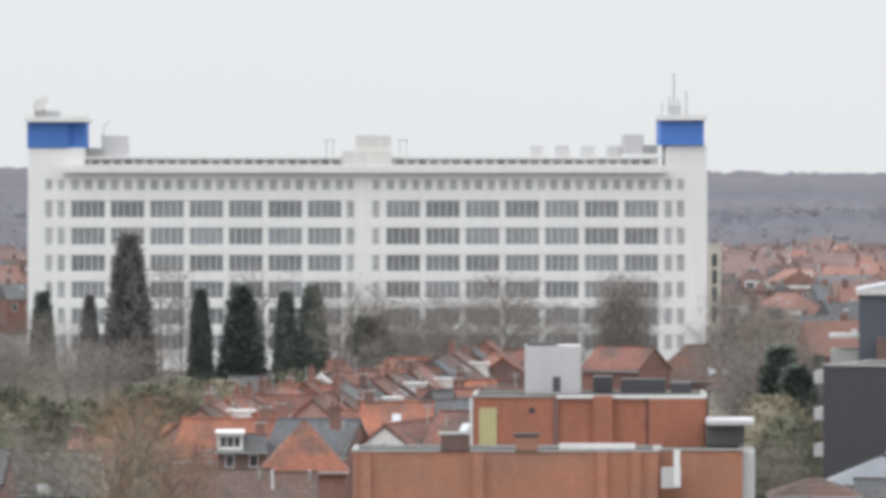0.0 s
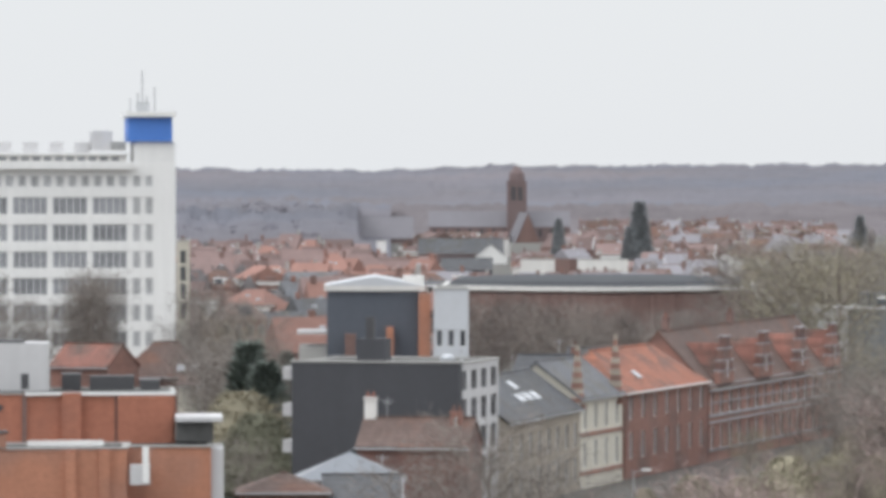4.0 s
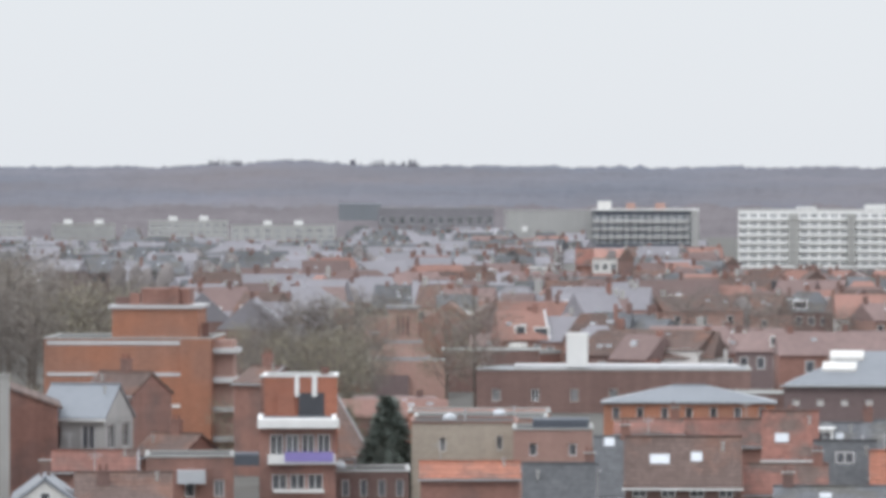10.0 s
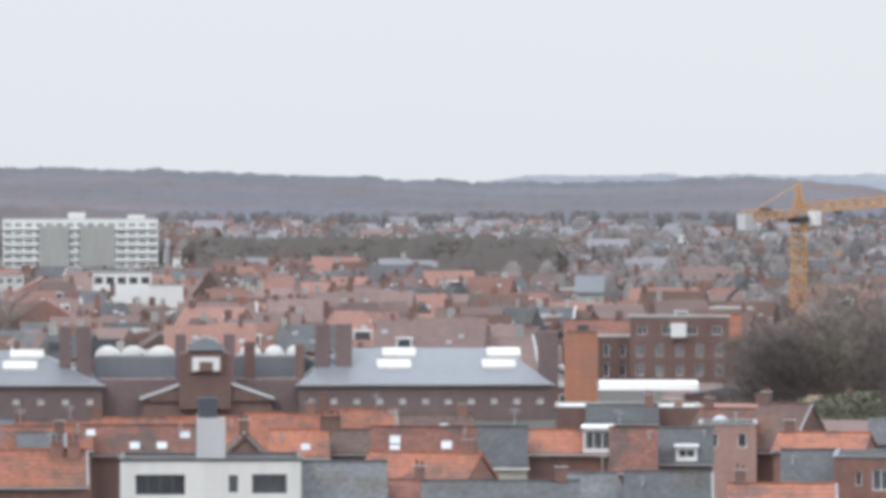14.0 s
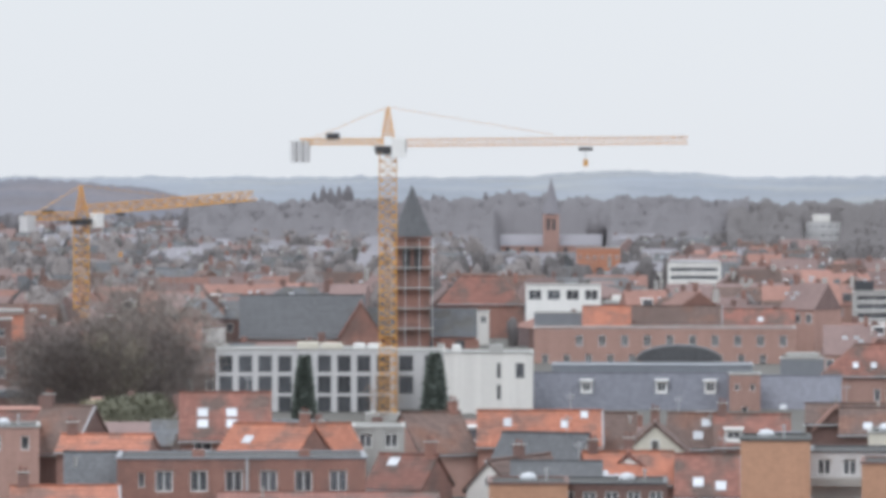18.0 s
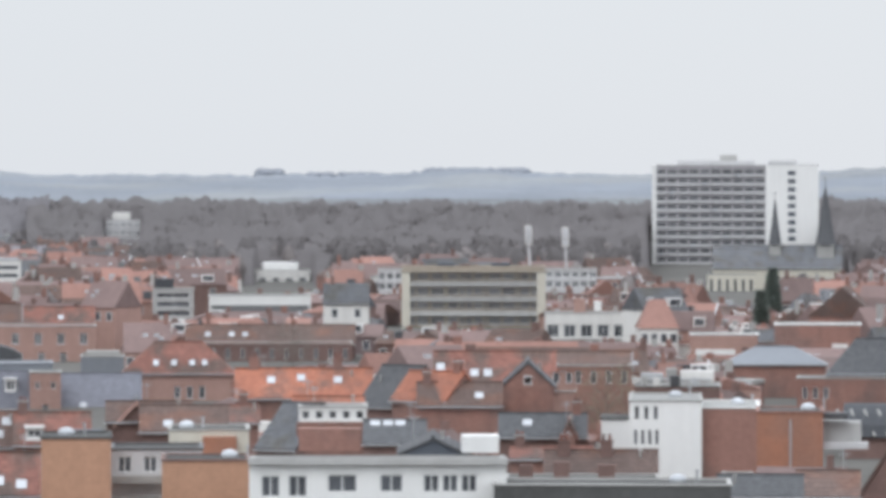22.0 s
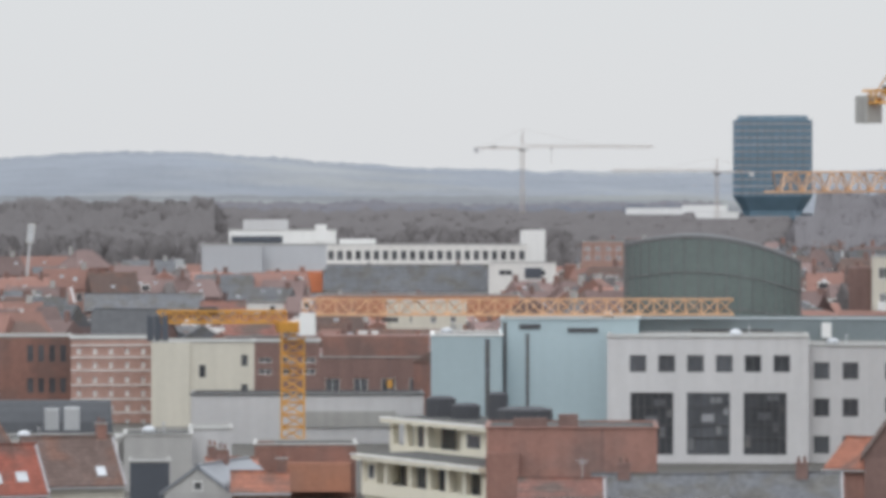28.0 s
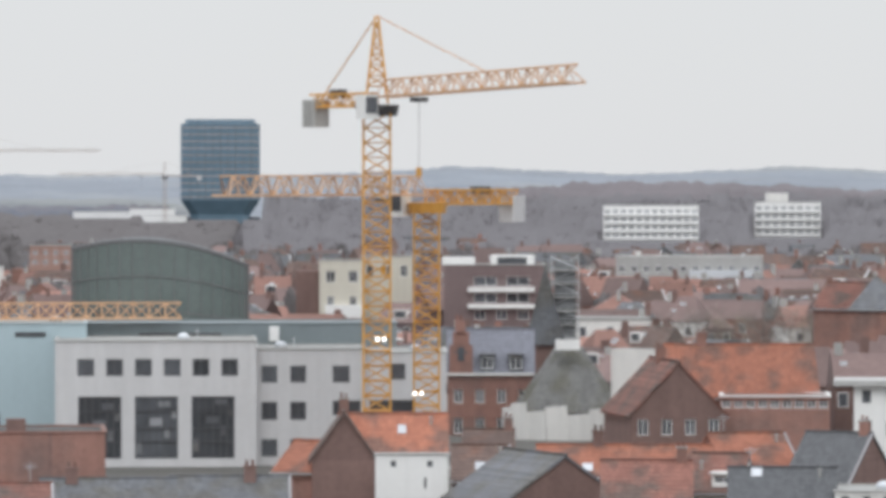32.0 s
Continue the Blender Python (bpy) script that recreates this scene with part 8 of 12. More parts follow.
block('long_building', 'long low brown brick building with pale parapet', 'building', -111.67, 589.52, 0, 32.47, 14, 5.04, 'brick_brown', roof='zinc', bands=[(1.36, 2.83, 7, 0.93, 0, 32.47)], extras=[('roof_step', -11.88, 14.9, 2, 8, 5.04, 5.51, 'light_concrete'), ('white_chimney', -5.59, -3.05, 1.5, 2.2, 5.38, 9.4, 'white_paint')])
house('orange brick hall with a pale hipped metal roof', -89.16, 512.3, 0, 17.52, 7, 4.78, 6.15, 'brick_orange', 'zinc', 0, hip=7, bands=[(2.86, 4.2, 7, 0.75, 0, 17.52)])
block('rear_house', 'pale brick rear house row', 'house', -93.18, 430.02, 0, 11.54, 8, 6.72, 'brick_pink', roof='bitumen')
house('red brick house with a bright orange clay tile roof', -79.59, 363.39, 0, 7.26, 7, 5.37, 6.28, 'brick_red', 'orange_tile', 0)
house('grey house with dark flat-pitched roof', -75.63, 377.5, 0, 5.76, 7, 5.26, 5.31, 'grey_render', 'dark_slate', 0)
house('brown brick house with a dark slate roof', -70.78, 352.97, 0, 5.1, 7, 4.46, 6.78, 'brick_brown', 'dark_slate', 0, trim='white_paint')
house('brown brick house with a dark slate roof', -74.55, 392.99, 0, 2.68, 10.06, 2.4, 6.62, 'brick_brown', 'dark_slate', 0, sky=[(0.42, 0.9, 1)])
house('brown brick house with a brown tile roof', -64.75, 369.37, 0, 8.54, 7.79, 4.69, 7.96, 'brick_brown', 'brown_tile', 0, trim='white_paint', bands=[(3.85, 4.44, 4, 1.07, 0, 8.54)], sky=[(0.3, 0.5, 1.8), (0.62, 0.55, 1)])
house('terracotta-roofed house with a wide rooflight', -60.7, 395.37, 0, 4.29, 7.92, 5.44, 8.76, 'brick_red', 'red_tile', 0, trim='white_paint', sky=[(0.34, 0.38, 1.3)])
house('red brick house with a weathered red clay tile roof', -75.29, 413.2, 0, 5.62, 7, 6.33, 7.25, 'brick_red', 'red_tile', 0)
house('red brick house with a weathered red clay tile roof', -69.88, 419.22, 0, 7.11, 7, 5.13, 7.02, 'brick_red', 'red_tile', 0)
house('red brick house with a weathered red clay tile roof', -57.67, 373.57, 0, 6.12, 7, 3.96, 5.82, 'brick_red', 'red_tile', 0)
house('black-clad house with a dark slate roof', -54.34, 381.15, 0, 4.64, 8.12, 3.75, 7.16, 'black_cladding', 'dark_slate', 0, bands=[(5.9, 6.76, 1, 1.39, 0, 4.64)])
house('red brick house with a bright orange clay tile roof', -45.48, 369.21, 0, 10.38, 7, 4.87, 7.11, 'brick_red', 'orange_tile', 0, chims=[(0.79, 0.4, 1.2, 'brick_red'), (0.91, 0.4, 1.2, 'brick_red')])
house('brown brick house with a dark slate roof', -51.43, 391.64, 0, 2.2, 11, 6.24, 7.75, 'brick_brown', 'dark_slate', 1, trim='brick_pink', bands=[(5.13, 6.24, 1, 0.88, 0, 2.2)])

# town between the park and the prison
tree('twigs', 0, -215.23, 805.08, 6.83, wide=1.35)
tree('twigs_grey', 1, -217.82, 838.26, 7.48, wide=1.06)
tree('twigs', 0, -226.2, 890.62, 7.57, wide=1.05)
tree('twigs', 1, -232.57, 925.39, 7.99, wide=1.07)
tree('twigs_grey', 0, -210.88, 873.13, 7.96, wide=1.14)
tree('twigs', 1, -197.51, 833.53, 10.18, wide=1.37)
tree('twigs', 0, -190.37, 816.5, 7.91, wide=1.12)
tree('twigs_grey', 1, -219.62, 963.13, 8, wide=1.33)
tree('twigs', 1, -187.64, 877.9, 7.35, wide=1.38)
tree('twigs_grey', 0, -159.83, 771.66, 7.67, wide=1.26)
tree('twigs_grey', 1, -155.1, 819.78, 7.77, wide=1.09)
tree('twigs', 1, -169.41, 941.07, 6.58, wide=1.11)
tree('twigs_grey', 0, -138.05, 792.19, 11.57, wide=1.22)
tree('twigs', 1, -139.84, 835.82, 7.89, wide=1.38)
tree('twigs', 0, -124.1, 766.27, 11.48, wide=1.39)
tree('twigs', 0, -123.07, 803.95, 10.28, wide=1.37)
tree('twigs', 1, -113.3, 787.59, 8.33, wide=1.1)
tree('twigs_grey', 0, -111.52, 791.38, 7.49, wide=1.32)
tree('twigs', 0, -100.03, 776.81, 11.34, wide=1.01)
tree('twigs_grey', 1, -95.44, 768.8, 11.66, wide=1.4)
# grey glass and walls on these far blocks imitate haze by low contrast
block('apartment_block', 'distant low pale apartment block', 'apartments', -707.49, 2188.48, 0, 42.35, 14, 10.24, 'grey_render', gl='grey_glass', bands=[(7.16, 8.7, 10, 2.54, 0, 42.35), (4.33, 5.87, 10, 2.54, 0, 42.35)], extras=[('roof_box', -8.98, -5.13, 4, 5, 10.24, 12.29, 'white_paint'), ('roof_box', 5.13, 8.98, 4, 5, 10.24, 12.29, 'white_paint')])
block('apartment_block', 'distant low pale apartment block', 'apartments', -661.6, 2202.79, 0, 28.23, 14, 9.21, 'concrete', gl='grey_glass', bands=[(6.13, 7.67, 10, 1.69, 0, 28.23), (3.31, 4.85, 10, 1.69, 0, 28.23)], extras=[('roof_box', -8.98, -5.13, 4, 5, 9.21, 11.26, 'white_paint'), ('roof_box', 5.13, 8.98, 4, 5, 9.21, 11.26, 'white_paint')])
block('apartment_block', 'distant low pale apartment block', 'apartments', -615.99, 2215.98, 0, 35.93, 14, 10.75, 'grey_render', gl='grey_glass', bands=[(7.67, 9.21, 10, 2.16, 0, 35.93), (4.85, 6.39, 10, 2.16, 0, 35.93)], extras=[('roof_box', -8.98, -5.13, 4, 5, 10.75, 12.8, 'white_paint'), ('roof_box', 5.13, 8.98, 4, 5, 10.75, 12.8, 'white_paint')])
block('apartment_block', 'distant low pale apartment block', 'apartments', -574.47, 2227.1, 0, 47.48, 14, 8.7, 'grey_render', gl='grey_glass', bands=[(5.62, 7.16, 10, 2.85, 0, 47.48), (2.79, 4.33, 10, 2.85, 0, 47.48)], extras=[('roof_box', -8.98, -5.13, 4, 5, 8.7, 10.75, 'white_paint'), ('roof_box', 5.13, 8.98, 4, 5, 8.7, 10.75, 'white_paint')])
block('institution', 'distant dark long institution', 'building', -551.15, 2438.49, 0, 57.19, 20, 15.61, 'purple_roof', bands=[(7.8, 11.42, 12, 2.38, 0, 57.19)], extras=[('glass_roof', -48.12, -27.2, 2, 12, 9.47, 17.84, 'zinc')])
block('apartment_block', 'grey blank-gabled apartment block', 'apartments', -337.77, 1666.11, 0, 29.4, 16, 18.3, 'grey_render', extras=[('party_line', -4.2, -3.9, -0.1, 0.2, 4, 18.2, 'concrete'), ('lamp_box', -9.01, -7.11, -0.3, 0.3, 11.29, 13.18, 'white_paint')])
block('apartment_block', 'long dark apartment block with pale balcony bands', 'apartments', -304.06, 1662.42, 0, 35.46, 16, 18.55, 'dark_cladding', gl='grey_glass', bands=[(15.34, 17.04, 14, 1.77, 0, 35.46), (12.7, 14.21, 14, 1.77, 0, 35.46), (10.06, 11.57, 14, 1.77, 0, 35.46), (7.42, 8.93, 14, 1.77, 0, 35.46)], extras=[('roof_slab', -17.8, 17.8, -0.9, 15, 18.5, 18.95, 'white_paint'), ('end_wall', 15.2, 17.73, -1.1, 1.1, 4, 18.5, 'grey_render'), ('balcony_band', -17.73, 14.33, -1, 1, 14.4, 15.34, 'grey_render'), ('balcony_band', -17.73, 14.33, -1, 1, 11.76, 12.7, 'grey_render'), ('balcony_band', -17.73, 14.33, -1, 1, 9.12, 10.06, 'grey_render'), ('roof_hut', -16, -11.5, 4, 6, 18.9, 21.6, 'old_white'), ('roof_hut', -6.5, -3.4, 5, 6, 18.9, 21.0, 'brick_pink'), ('roof_hut', 3.2, 6.6, 5, 6, 18.9, 21.0, 'brick_pink')])
house('red brick house with a weathered red clay tile roof', -268.45, 1374.02, 0, 5, 9.83, 5, 9.12, 'brick_red', 'red_tile', 0)
block('white_house', 'low white flat-roofed house', 'house', -259.84, 1365.5, 0, 9.31, 10, 6.4, 'old_white', bands=[(3.6, 5.46, 4, 1.4, 0, 9.31)])

# white apartment slabs beyond the prison
block('apartment_block', 'long white apartment slab with balcony bands', 'apartments', -238, 1632.74, 0, 58.92, 14, 18.93, 'white_paint', gl='grey_glass', bars=2, bands=[(16.35, 17.64, 18, 2.36, 0, 58.92), (13.77, 15.06, 18, 2.36, 0, 58.92), (11.2, 12.49, 18, 2.36, 0, 58.92), (8.62, 9.91, 18, 2.36, 0, 58.92), (6.04, 7.33, 18, 2.36, 0, 58.92), (3.46, 4.75, 18, 2.36, 0, 58.92), (0.88, 2.17, 18, 2.36, 0, 58.92)], extras=[('lift_house', 11.42, 18.78, 4, 6, 18.93, 20.59, 'white_paint'), ('lift_house', -10.68, -4.23, 4, 6, 18.93, 19.85, 'white_paint'), ('grey_bay', -13.26, -9.94, -1.3, 1.2, 1.07, 17.64, 'concrete'), ('grey_bay', 5.89, 8.47, -1.3, 1.2, 1.07, 17.64, 'concrete'), ('balcony_band', -29.09, 29.09, -1.1, 1.1, 15.52, 16.26, 'white_paint'), ('balcony_band', -29.09, 29.09, -1.1, 1.1, 12.95, 13.68, 'white_paint'), ('balcony_band', -29.09, 29.09, -1.1, 1.1, 10.37, 11.1, 'white_paint'), ('balcony_band', -29.09, 29.09, -1.1, 1.1, 7.79, 8.53, 'white_paint'), ('balcony_band', -29.09, 29.09, -1.1, 1.1, 5.21, 5.95, 'white_paint'), ('balcony_band', -29.09, 29.09, -1.1, 1.1, 2.63, 3.37, 'white_paint'), ('balcony_band', -29.09, 29.09, -1.1, 1.1, 0.05, 0.79, 'white_paint')])
block('apartment_block', 'white apartment slab with a grey middle bay', 'apartments', -179.73, 1630.12, 0, 49.96, 14, 15.68, 'white_paint', gl='grey_glass', bars=2, bands=[(13.12, 14.4, 15, 2.4, 0, 49.96), (10.56, 11.84, 15, 2.4, 0, 49.96), (8, 9.28, 15, 2.4, 0, 49.96), (5.43, 6.72, 15, 2.4, 0, 49.96), (2.87, 4.15, 15, 2.4, 0, 49.96), (0.31, 1.59, 15, 2.4, 0, 49.96)], extras=[('grey_bay', -13.45, -3.57, -1.4, 1.3, 0.31, 13.31, 'concrete'), ('grey_bay', -0.27, 11.07, -1.4, 1.3, 0.31, 13.31, 'concrete'), ('lift_house', -3.93, 1.56, 4, 5, 15.68, 17.7, 'white_paint'), ('lift_house', 15.28, 20.77, 4, 5, 15.68, 16.97, 'white_paint'), ('balcony_band', -24.62, 24.62, -1.1, 1.1, 12.3, 13.03, 'white_paint'), ('balcony_band', -24.62, 24.62, -1.1, 1.1, 9.74, 10.47, 'white_paint'), ('balcony_band', -24.62, 24.62, -1.1, 1.1, 7.17, 7.91, 'white_paint'), ('balcony_band', -24.62, 24.62, -1.1, 1.1, 4.61, 5.34, 'white_paint'), ('balcony_band', -24.62, 24.62, -1.1, 1.1, 2.05, 2.78, 'white_paint'), ('balcony_band', -24.62, 24.62, -1.1, 1.1, -0.51, 0.22, 'white_paint')])
block('modern_house', 'white flat-roofed modern house with dark windows', 'house', -91.34, 895.35, 0, 10.34, 10, 11.17, 'white_paint', fr='dark_frame', bands=[(9.27, 10.47, 5, 1.45, 0, 10.34)])
block('annex', 'low white flat-roofed annex', 'house', -82.57, 886.16, 0, 5.96, 9, 9.16, 'white_paint')
block('house', 'small pale flat-roofed house', 'house', -123.36, 992.36, 0, 5.36, 9, 8.97, 'old_white', bands=[(7.41, 8.41, 3, 1.07, 0, 5.36)])

# prison
keep(-48.88, 572.92, 81.49, 20, 0.07)
prison = thing('prison', 'brick prison with zinc-roofed wings and a gatehouse', 'prison', -48.88, 572.92)
cell_wing(prison, -39.78, -11.87, 4, 17, 3.98, 7.77, 10, 8, (0.22, 0.66))
cell_wing(prison, 10.65, 39.53, 4, 17, 3.98, 7.97, 11, 5, (0.38, 0.8))
part('gatehouse', vbox(-7.19, 7.44, 0, 9, 0, 2.44), 'brick_brown', prison)
part('wall', vbox(-12.32, 11.42, 6, 18, 0, 4.56), 'brick_purple', prison)
gable_roof(prison, 'gate_roof', -7.44, 7.7, 0, 9.0, 2.44, 4.82, 'slate', 'y')
part('gate_front', prism_y([(-7.19, 2.38), (7.44, 2.38), (0.13, 5.33)], -0.4, 0.2), 'brick_brown', prison)
part('gable_coping', prism_y([(-7.44, 2.51), (0.13, 5.2), (0.13, 5.53), (-7.44, 2.83)], -0.6, 0.3), 'light_concrete', prison)
part('gable_coping', prism_y([(0.13, 5.2), (7.7, 2.51), (7.7, 2.83), (0.13, 5.53)], -0.6, 0.3), 'light_concrete', prison)
part('gate_tower', vbox(-3.02, 2.82, -0.9, 5.1, 1.48, 7.77), 'brick_brown', prison)
part('clock_stage', vbox(-2.05, 1.92, -1.2, 2.8, 5.59, 8.93), 'brick_brown', prison)
part('white_arch', vbox(-1.54, 1.54, -1.4, -1.1, 5.85, 7.39), 'white_paint', prison)
part('niche', vbox(-0.77, 0.77, -1.5, -1.2, 5.85, 6.87), 'brick_brown', prison)
part('zinc_pediment', prism_y([(-2.31, 8.16), (2.18, 8.16), (1.15, 9.31), (-0.06, 9.7), (-1.28, 9.31)], -1.6, 3.0), 'zinc', prison)
part('turret', vbox(-16.81, -15.53, 8, 10.2, 3.41, 10.6), 'brick_purple', prison)
part('turret', vbox(-14.89, -13.22, 8, 10.2, 3.41, 10.6), 'brick_purple', prison)
part('turret', vbox(-3.53, -2.31, 8, 10.2, 3.41, 9.7), 'brick_purple', prison)
part('turret', vbox(2.05, 3.34, 8, 10.2, 3.41, 9.7), 'brick_purple', prison)
part('turret', vbox(4.36, 5.65, 8, 10.2, 3.41, 8.8), 'brick_brown', prison)
part('turret', vbox(12.58, 14.31, 8, 10.2, 3.41, 10.86), 'brick_purple', prison)
part('turret', vbox(14.95, 16.81, 8, 10.2, 3.41, 10.86), 'brick_purple', prison)
part('turret', vbox(10.27, 11.29, 8, 10.2, 3.41, 8.54), 'brick_brown', prison)
part('turret', vbox(38.37, 40.62, 8, 10.2, 3.41, 9.96), 'brick_purple', prison)
for x0_, x1_ in ((-12.9, -10.1), (-9.9, -7.2), (-6.9, -3.6), (3.9, 6.6), (6.8, 9.2), (9.4, 11.3)):
    cx_, rx_ = (x0_ + x1_) / 2, (x1_ - x0_) / 2
    part('rooflight_hump', loft([[(cx_ + rx_ * math.cos(math.pi * a_ / 8), q_, 6.9 + 1.15 * math.sin(math.pi * a_ / 8)) for a_ in range(9)] for q_ in (13.6, 19.6)]), 'old_white', prison, smooth=True)
part('cross_hall', vbox(-12.96, 11.42, 13, 22, 4.05, 7), 'zinc', prison)
part('arch_window', vbox(-1.03, 1.28, -0.5, -0.1, 0, 2.44), 'grey_render', prison)
block('boiler_chimney', 'stout orange brick boiler chimney', 'chimney', -6.18, 559.97, 0, 3.69, 4, 10.59, 'brick_orange', capm='brick_red', extras=[('inner_flue', -0.41, 0.84, 1.5, 1, 10.53, 11.4, 'dark_steel')])
block('end_block', 'plain brown brick prison end wall', 'prison', -92.96, 582.63, 0, 5.93, 10, 2.66, 'brick_brown')

# rows before the prison
block('cream_house', 'cream rendered house with a dark flat roof edge and wide windows', 'house', -28.6, 338.8, 0, 12.14, 8, 8.42, 'old_white', fr='dark_frame', bars=3, roof='bitumen', capm='dark_frame', bands=[(6.14, 7.5, 1, 3.32, 0.95, 4.44), (6.29, 7.43, 1, 0.61, 7.25, 7.93), (6.21, 7.5, 1, 2.31, 8.8, 11.23)], extras=[('chimney', -0.95, 0.99, 3, 1.6, 8.42, 11.15, 'light_concrete'), ('chimney_hood', -0.83, 0.46, 3.2, 1.2, 11.15, 12.52, 'dark_cladding')])
house('red brick house with a bright orange clay tile roof', -46.7, 399.28, 0, 7.09, 7, 5.92, 7.47, 'brick_red', 'orange_tile', 0, sky=[(0.99, 0.65, 0.9)])
house('red brick house with a dark slate roof', -46.91, 397.24, 0, 3.66, 7, 6.12, 7.03, 'brick_red', 'dark_slate', 0)
house('brown brick house with a weathered red clay tile roof', -39.35, 403.08, 0, 8.36, 7, 5.41, 7.33, 'brick_brown', 'red_tile', 0, sky=[(0.41, 0.21, 1), (0.67, 0.21, 1), (0.89, 0.62, 1)])
house('brown brick house with a brown tile roof', -29.86, 383.84, 0, 3.35, 11, 5.96, 7.6, 'brick_brown', 'brown_tile', 1)
house('red brick house with a bright orange clay tile roof', -26.55, 397.11, 0, 4.57, 7, 5.51, 7.31, 'brick_red', 'orange_tile', 0, sky=[(0.61, 0.28, 0.9)], chims=[(0.96, 0.5, 1.2, 'brick_brown')])
house('brown brick house with a brown tile roof', -22.76, 401.36, 0, 3.68, 7, 5.57, 7.11, 'brick_brown', 'brown_tile', 0, chims=[(0.17, 0.5, 1.2, 'brick_brown')])
house('red brick house with a weathered red clay tile roof', -16.4, 394.66, 0, 8.6, 7, 5.28, 7.67, 'brick_red', 'red_tile', 0, trim='white_paint', sky=[(0.21, 0.58, 1), (0.21, 0.3, 1), (0.68, 0.42, 1)])
house('cream rendered house with a dark slate roof', -10.38, 391.86, 0, 3.72, 7, 5.13, 7.82, 'cream_render', 'dark_slate', 0, trim='white_paint')
house('red brick house with a bright orange clay tile roof', -5.48, 394.96, 0, 6.96, 7, 5.94, 7.45, 'brick_red', 'orange_tile', 0, dorm=[(0.85, 0.02, 2.29, 1.85)])
house('red brick house with a weathered red clay tile roof', -0.29, 388, 0, 3.55, 7, 5.01, 7.93, 'brick_red', 'red_tile', 0, bands=[(4.06, 4.79, 1, 1.07, 0, 3.55)])
house('brown brick house with a dark slate roof', 3.66, 391.98, 0, 4.37, 7, 5.44, 7.73, 'brick_brown', 'dark_slate', 0, dorm=[(0.54, 0.02, 1.62, 1.09)])
house('low house with a long orange pantile roof', -16.51, 367.63, -20, 8.52, 7, 5.24, 7.13, 'brick_red', 'orange_tile', 0)
house('red brick house with a grey slate roof', -19.99, 344.42, 0, 5.77, 7, 5.33, 7.66, 'brick_red', 'slate', 0)
house('pinkish brick house with a weathered red clay tile roof', -16.04, 347.63, 0, 2.83, 7, 4.94, 6.25, 'brick_pink', 'red_tile', 0)
house('long low house with slate roof', -9.29, 344.87, 0, 10.66, 7, 5.06, 6.35, 'brick_brown', 'slate', 0)
house('brown brick house with a grey slate roof', -50.06, 346.4, 0, 8.4, 7, 4.82, 5.82, 'brick_brown', 'slate', 0, sky=[(0.42, 0.44, 1)])
house('red brick house with a grey slate roof', -2.38, 351.99, 15, 3.66, 7, 4.69, 6.49, 'brick_red', 'slate', 0)
house('brown brick house with a grey slate roof', 2.16, 349.99, 0, 5.98, 7, 4.74, 6.72, 'brick_brown', 'slate', 0)
house('red brick house with a bright orange clay tile roof', -48.96, 374.82, 0, 5.06, 7, 5.24, 6.68, 'brick_red', 'orange_tile', 0)
block('yard_shed', 'low flat-roofed prison yard sheds', 'shed', -0.84, 455, 0, 12.95, 9, 6.89, 'brick_brown', roof='white_paint', capm='concrete', extras=[('wall_top', -2.67, 6.47, 8, 8, 8.16, 8.77, 'white_paint'), ('brick_pier', 4.19, 4.95, 2, 0.8, 5.11, 7.39, 'brick_red')])
house('brown brick house with a dark slate roof', -1.33, 450, 0, 6.28, 7, 5.75, 7.01, 'brick_brown', 'dark_slate', 0)
house('pinkish brick house with a weathered red clay tile roof', 7.54, 439.94, -15, 5.85, 7, 5.83, 7.15, 'brick_pink', 'red_tile', 0, trim='white_paint')
block('rear_house', 'pale patched brick rear wall house', 'house', 7.63, 424.93, 0, 4.74, 8, 6.79, 'brick_pink', roof='bitumen', bands=[(4.89, 6.08, 2, 0.71, 0, 4.74)])
house('brown brick house with a brown tile roof', 10.84, 429.86, -25, 4.77, 8.56, 4.39, 7.98, 'brick_brown', 'brown_tile', 0)
house('red brick house with a bright orange clay tile roof', 14.31, 399.74, -8, 7.21, 7, 5.97, 7.06, 'brick_red', 'orange_tile', 0)
house('dark slate-hung narrow town house', 12.59, 371.79, 0, 3.94, 7, 4.94, 7.11, 'dark_cladding', 'dark_slate', 0)
block('brick_row', 'red brick row with tall white-framed windows and a zinc roof edge', 'house', 23.11, 364.27, 0, 17.92, 9, 7.32, 'brick_red', roof='bitumen', capm='zinc', bands=[(4.95, 6.5, 6, 1.26, 2.12, 17.19), (5.28, 6.34, 1, 0.46, 0.98, 2.53)], extras=[('drain_pipe', 0.29, 0.49, -0.15, 0.12, 3.73, 7.32, 'galvanised'), ('chimney', -3.58, -2.69, 3, 1, 7.32, 7.81, 'brick_red'), ('chimney', 4.15, 4.97, 3, 1, 7.32, 7.81, 'brick_red')])
house('red brick house with a bright orange clay tile roof', 10.05, 351.86, 0, 7.46, 7, 4.95, 5.8, 'brick_red', 'orange_tile', 0)

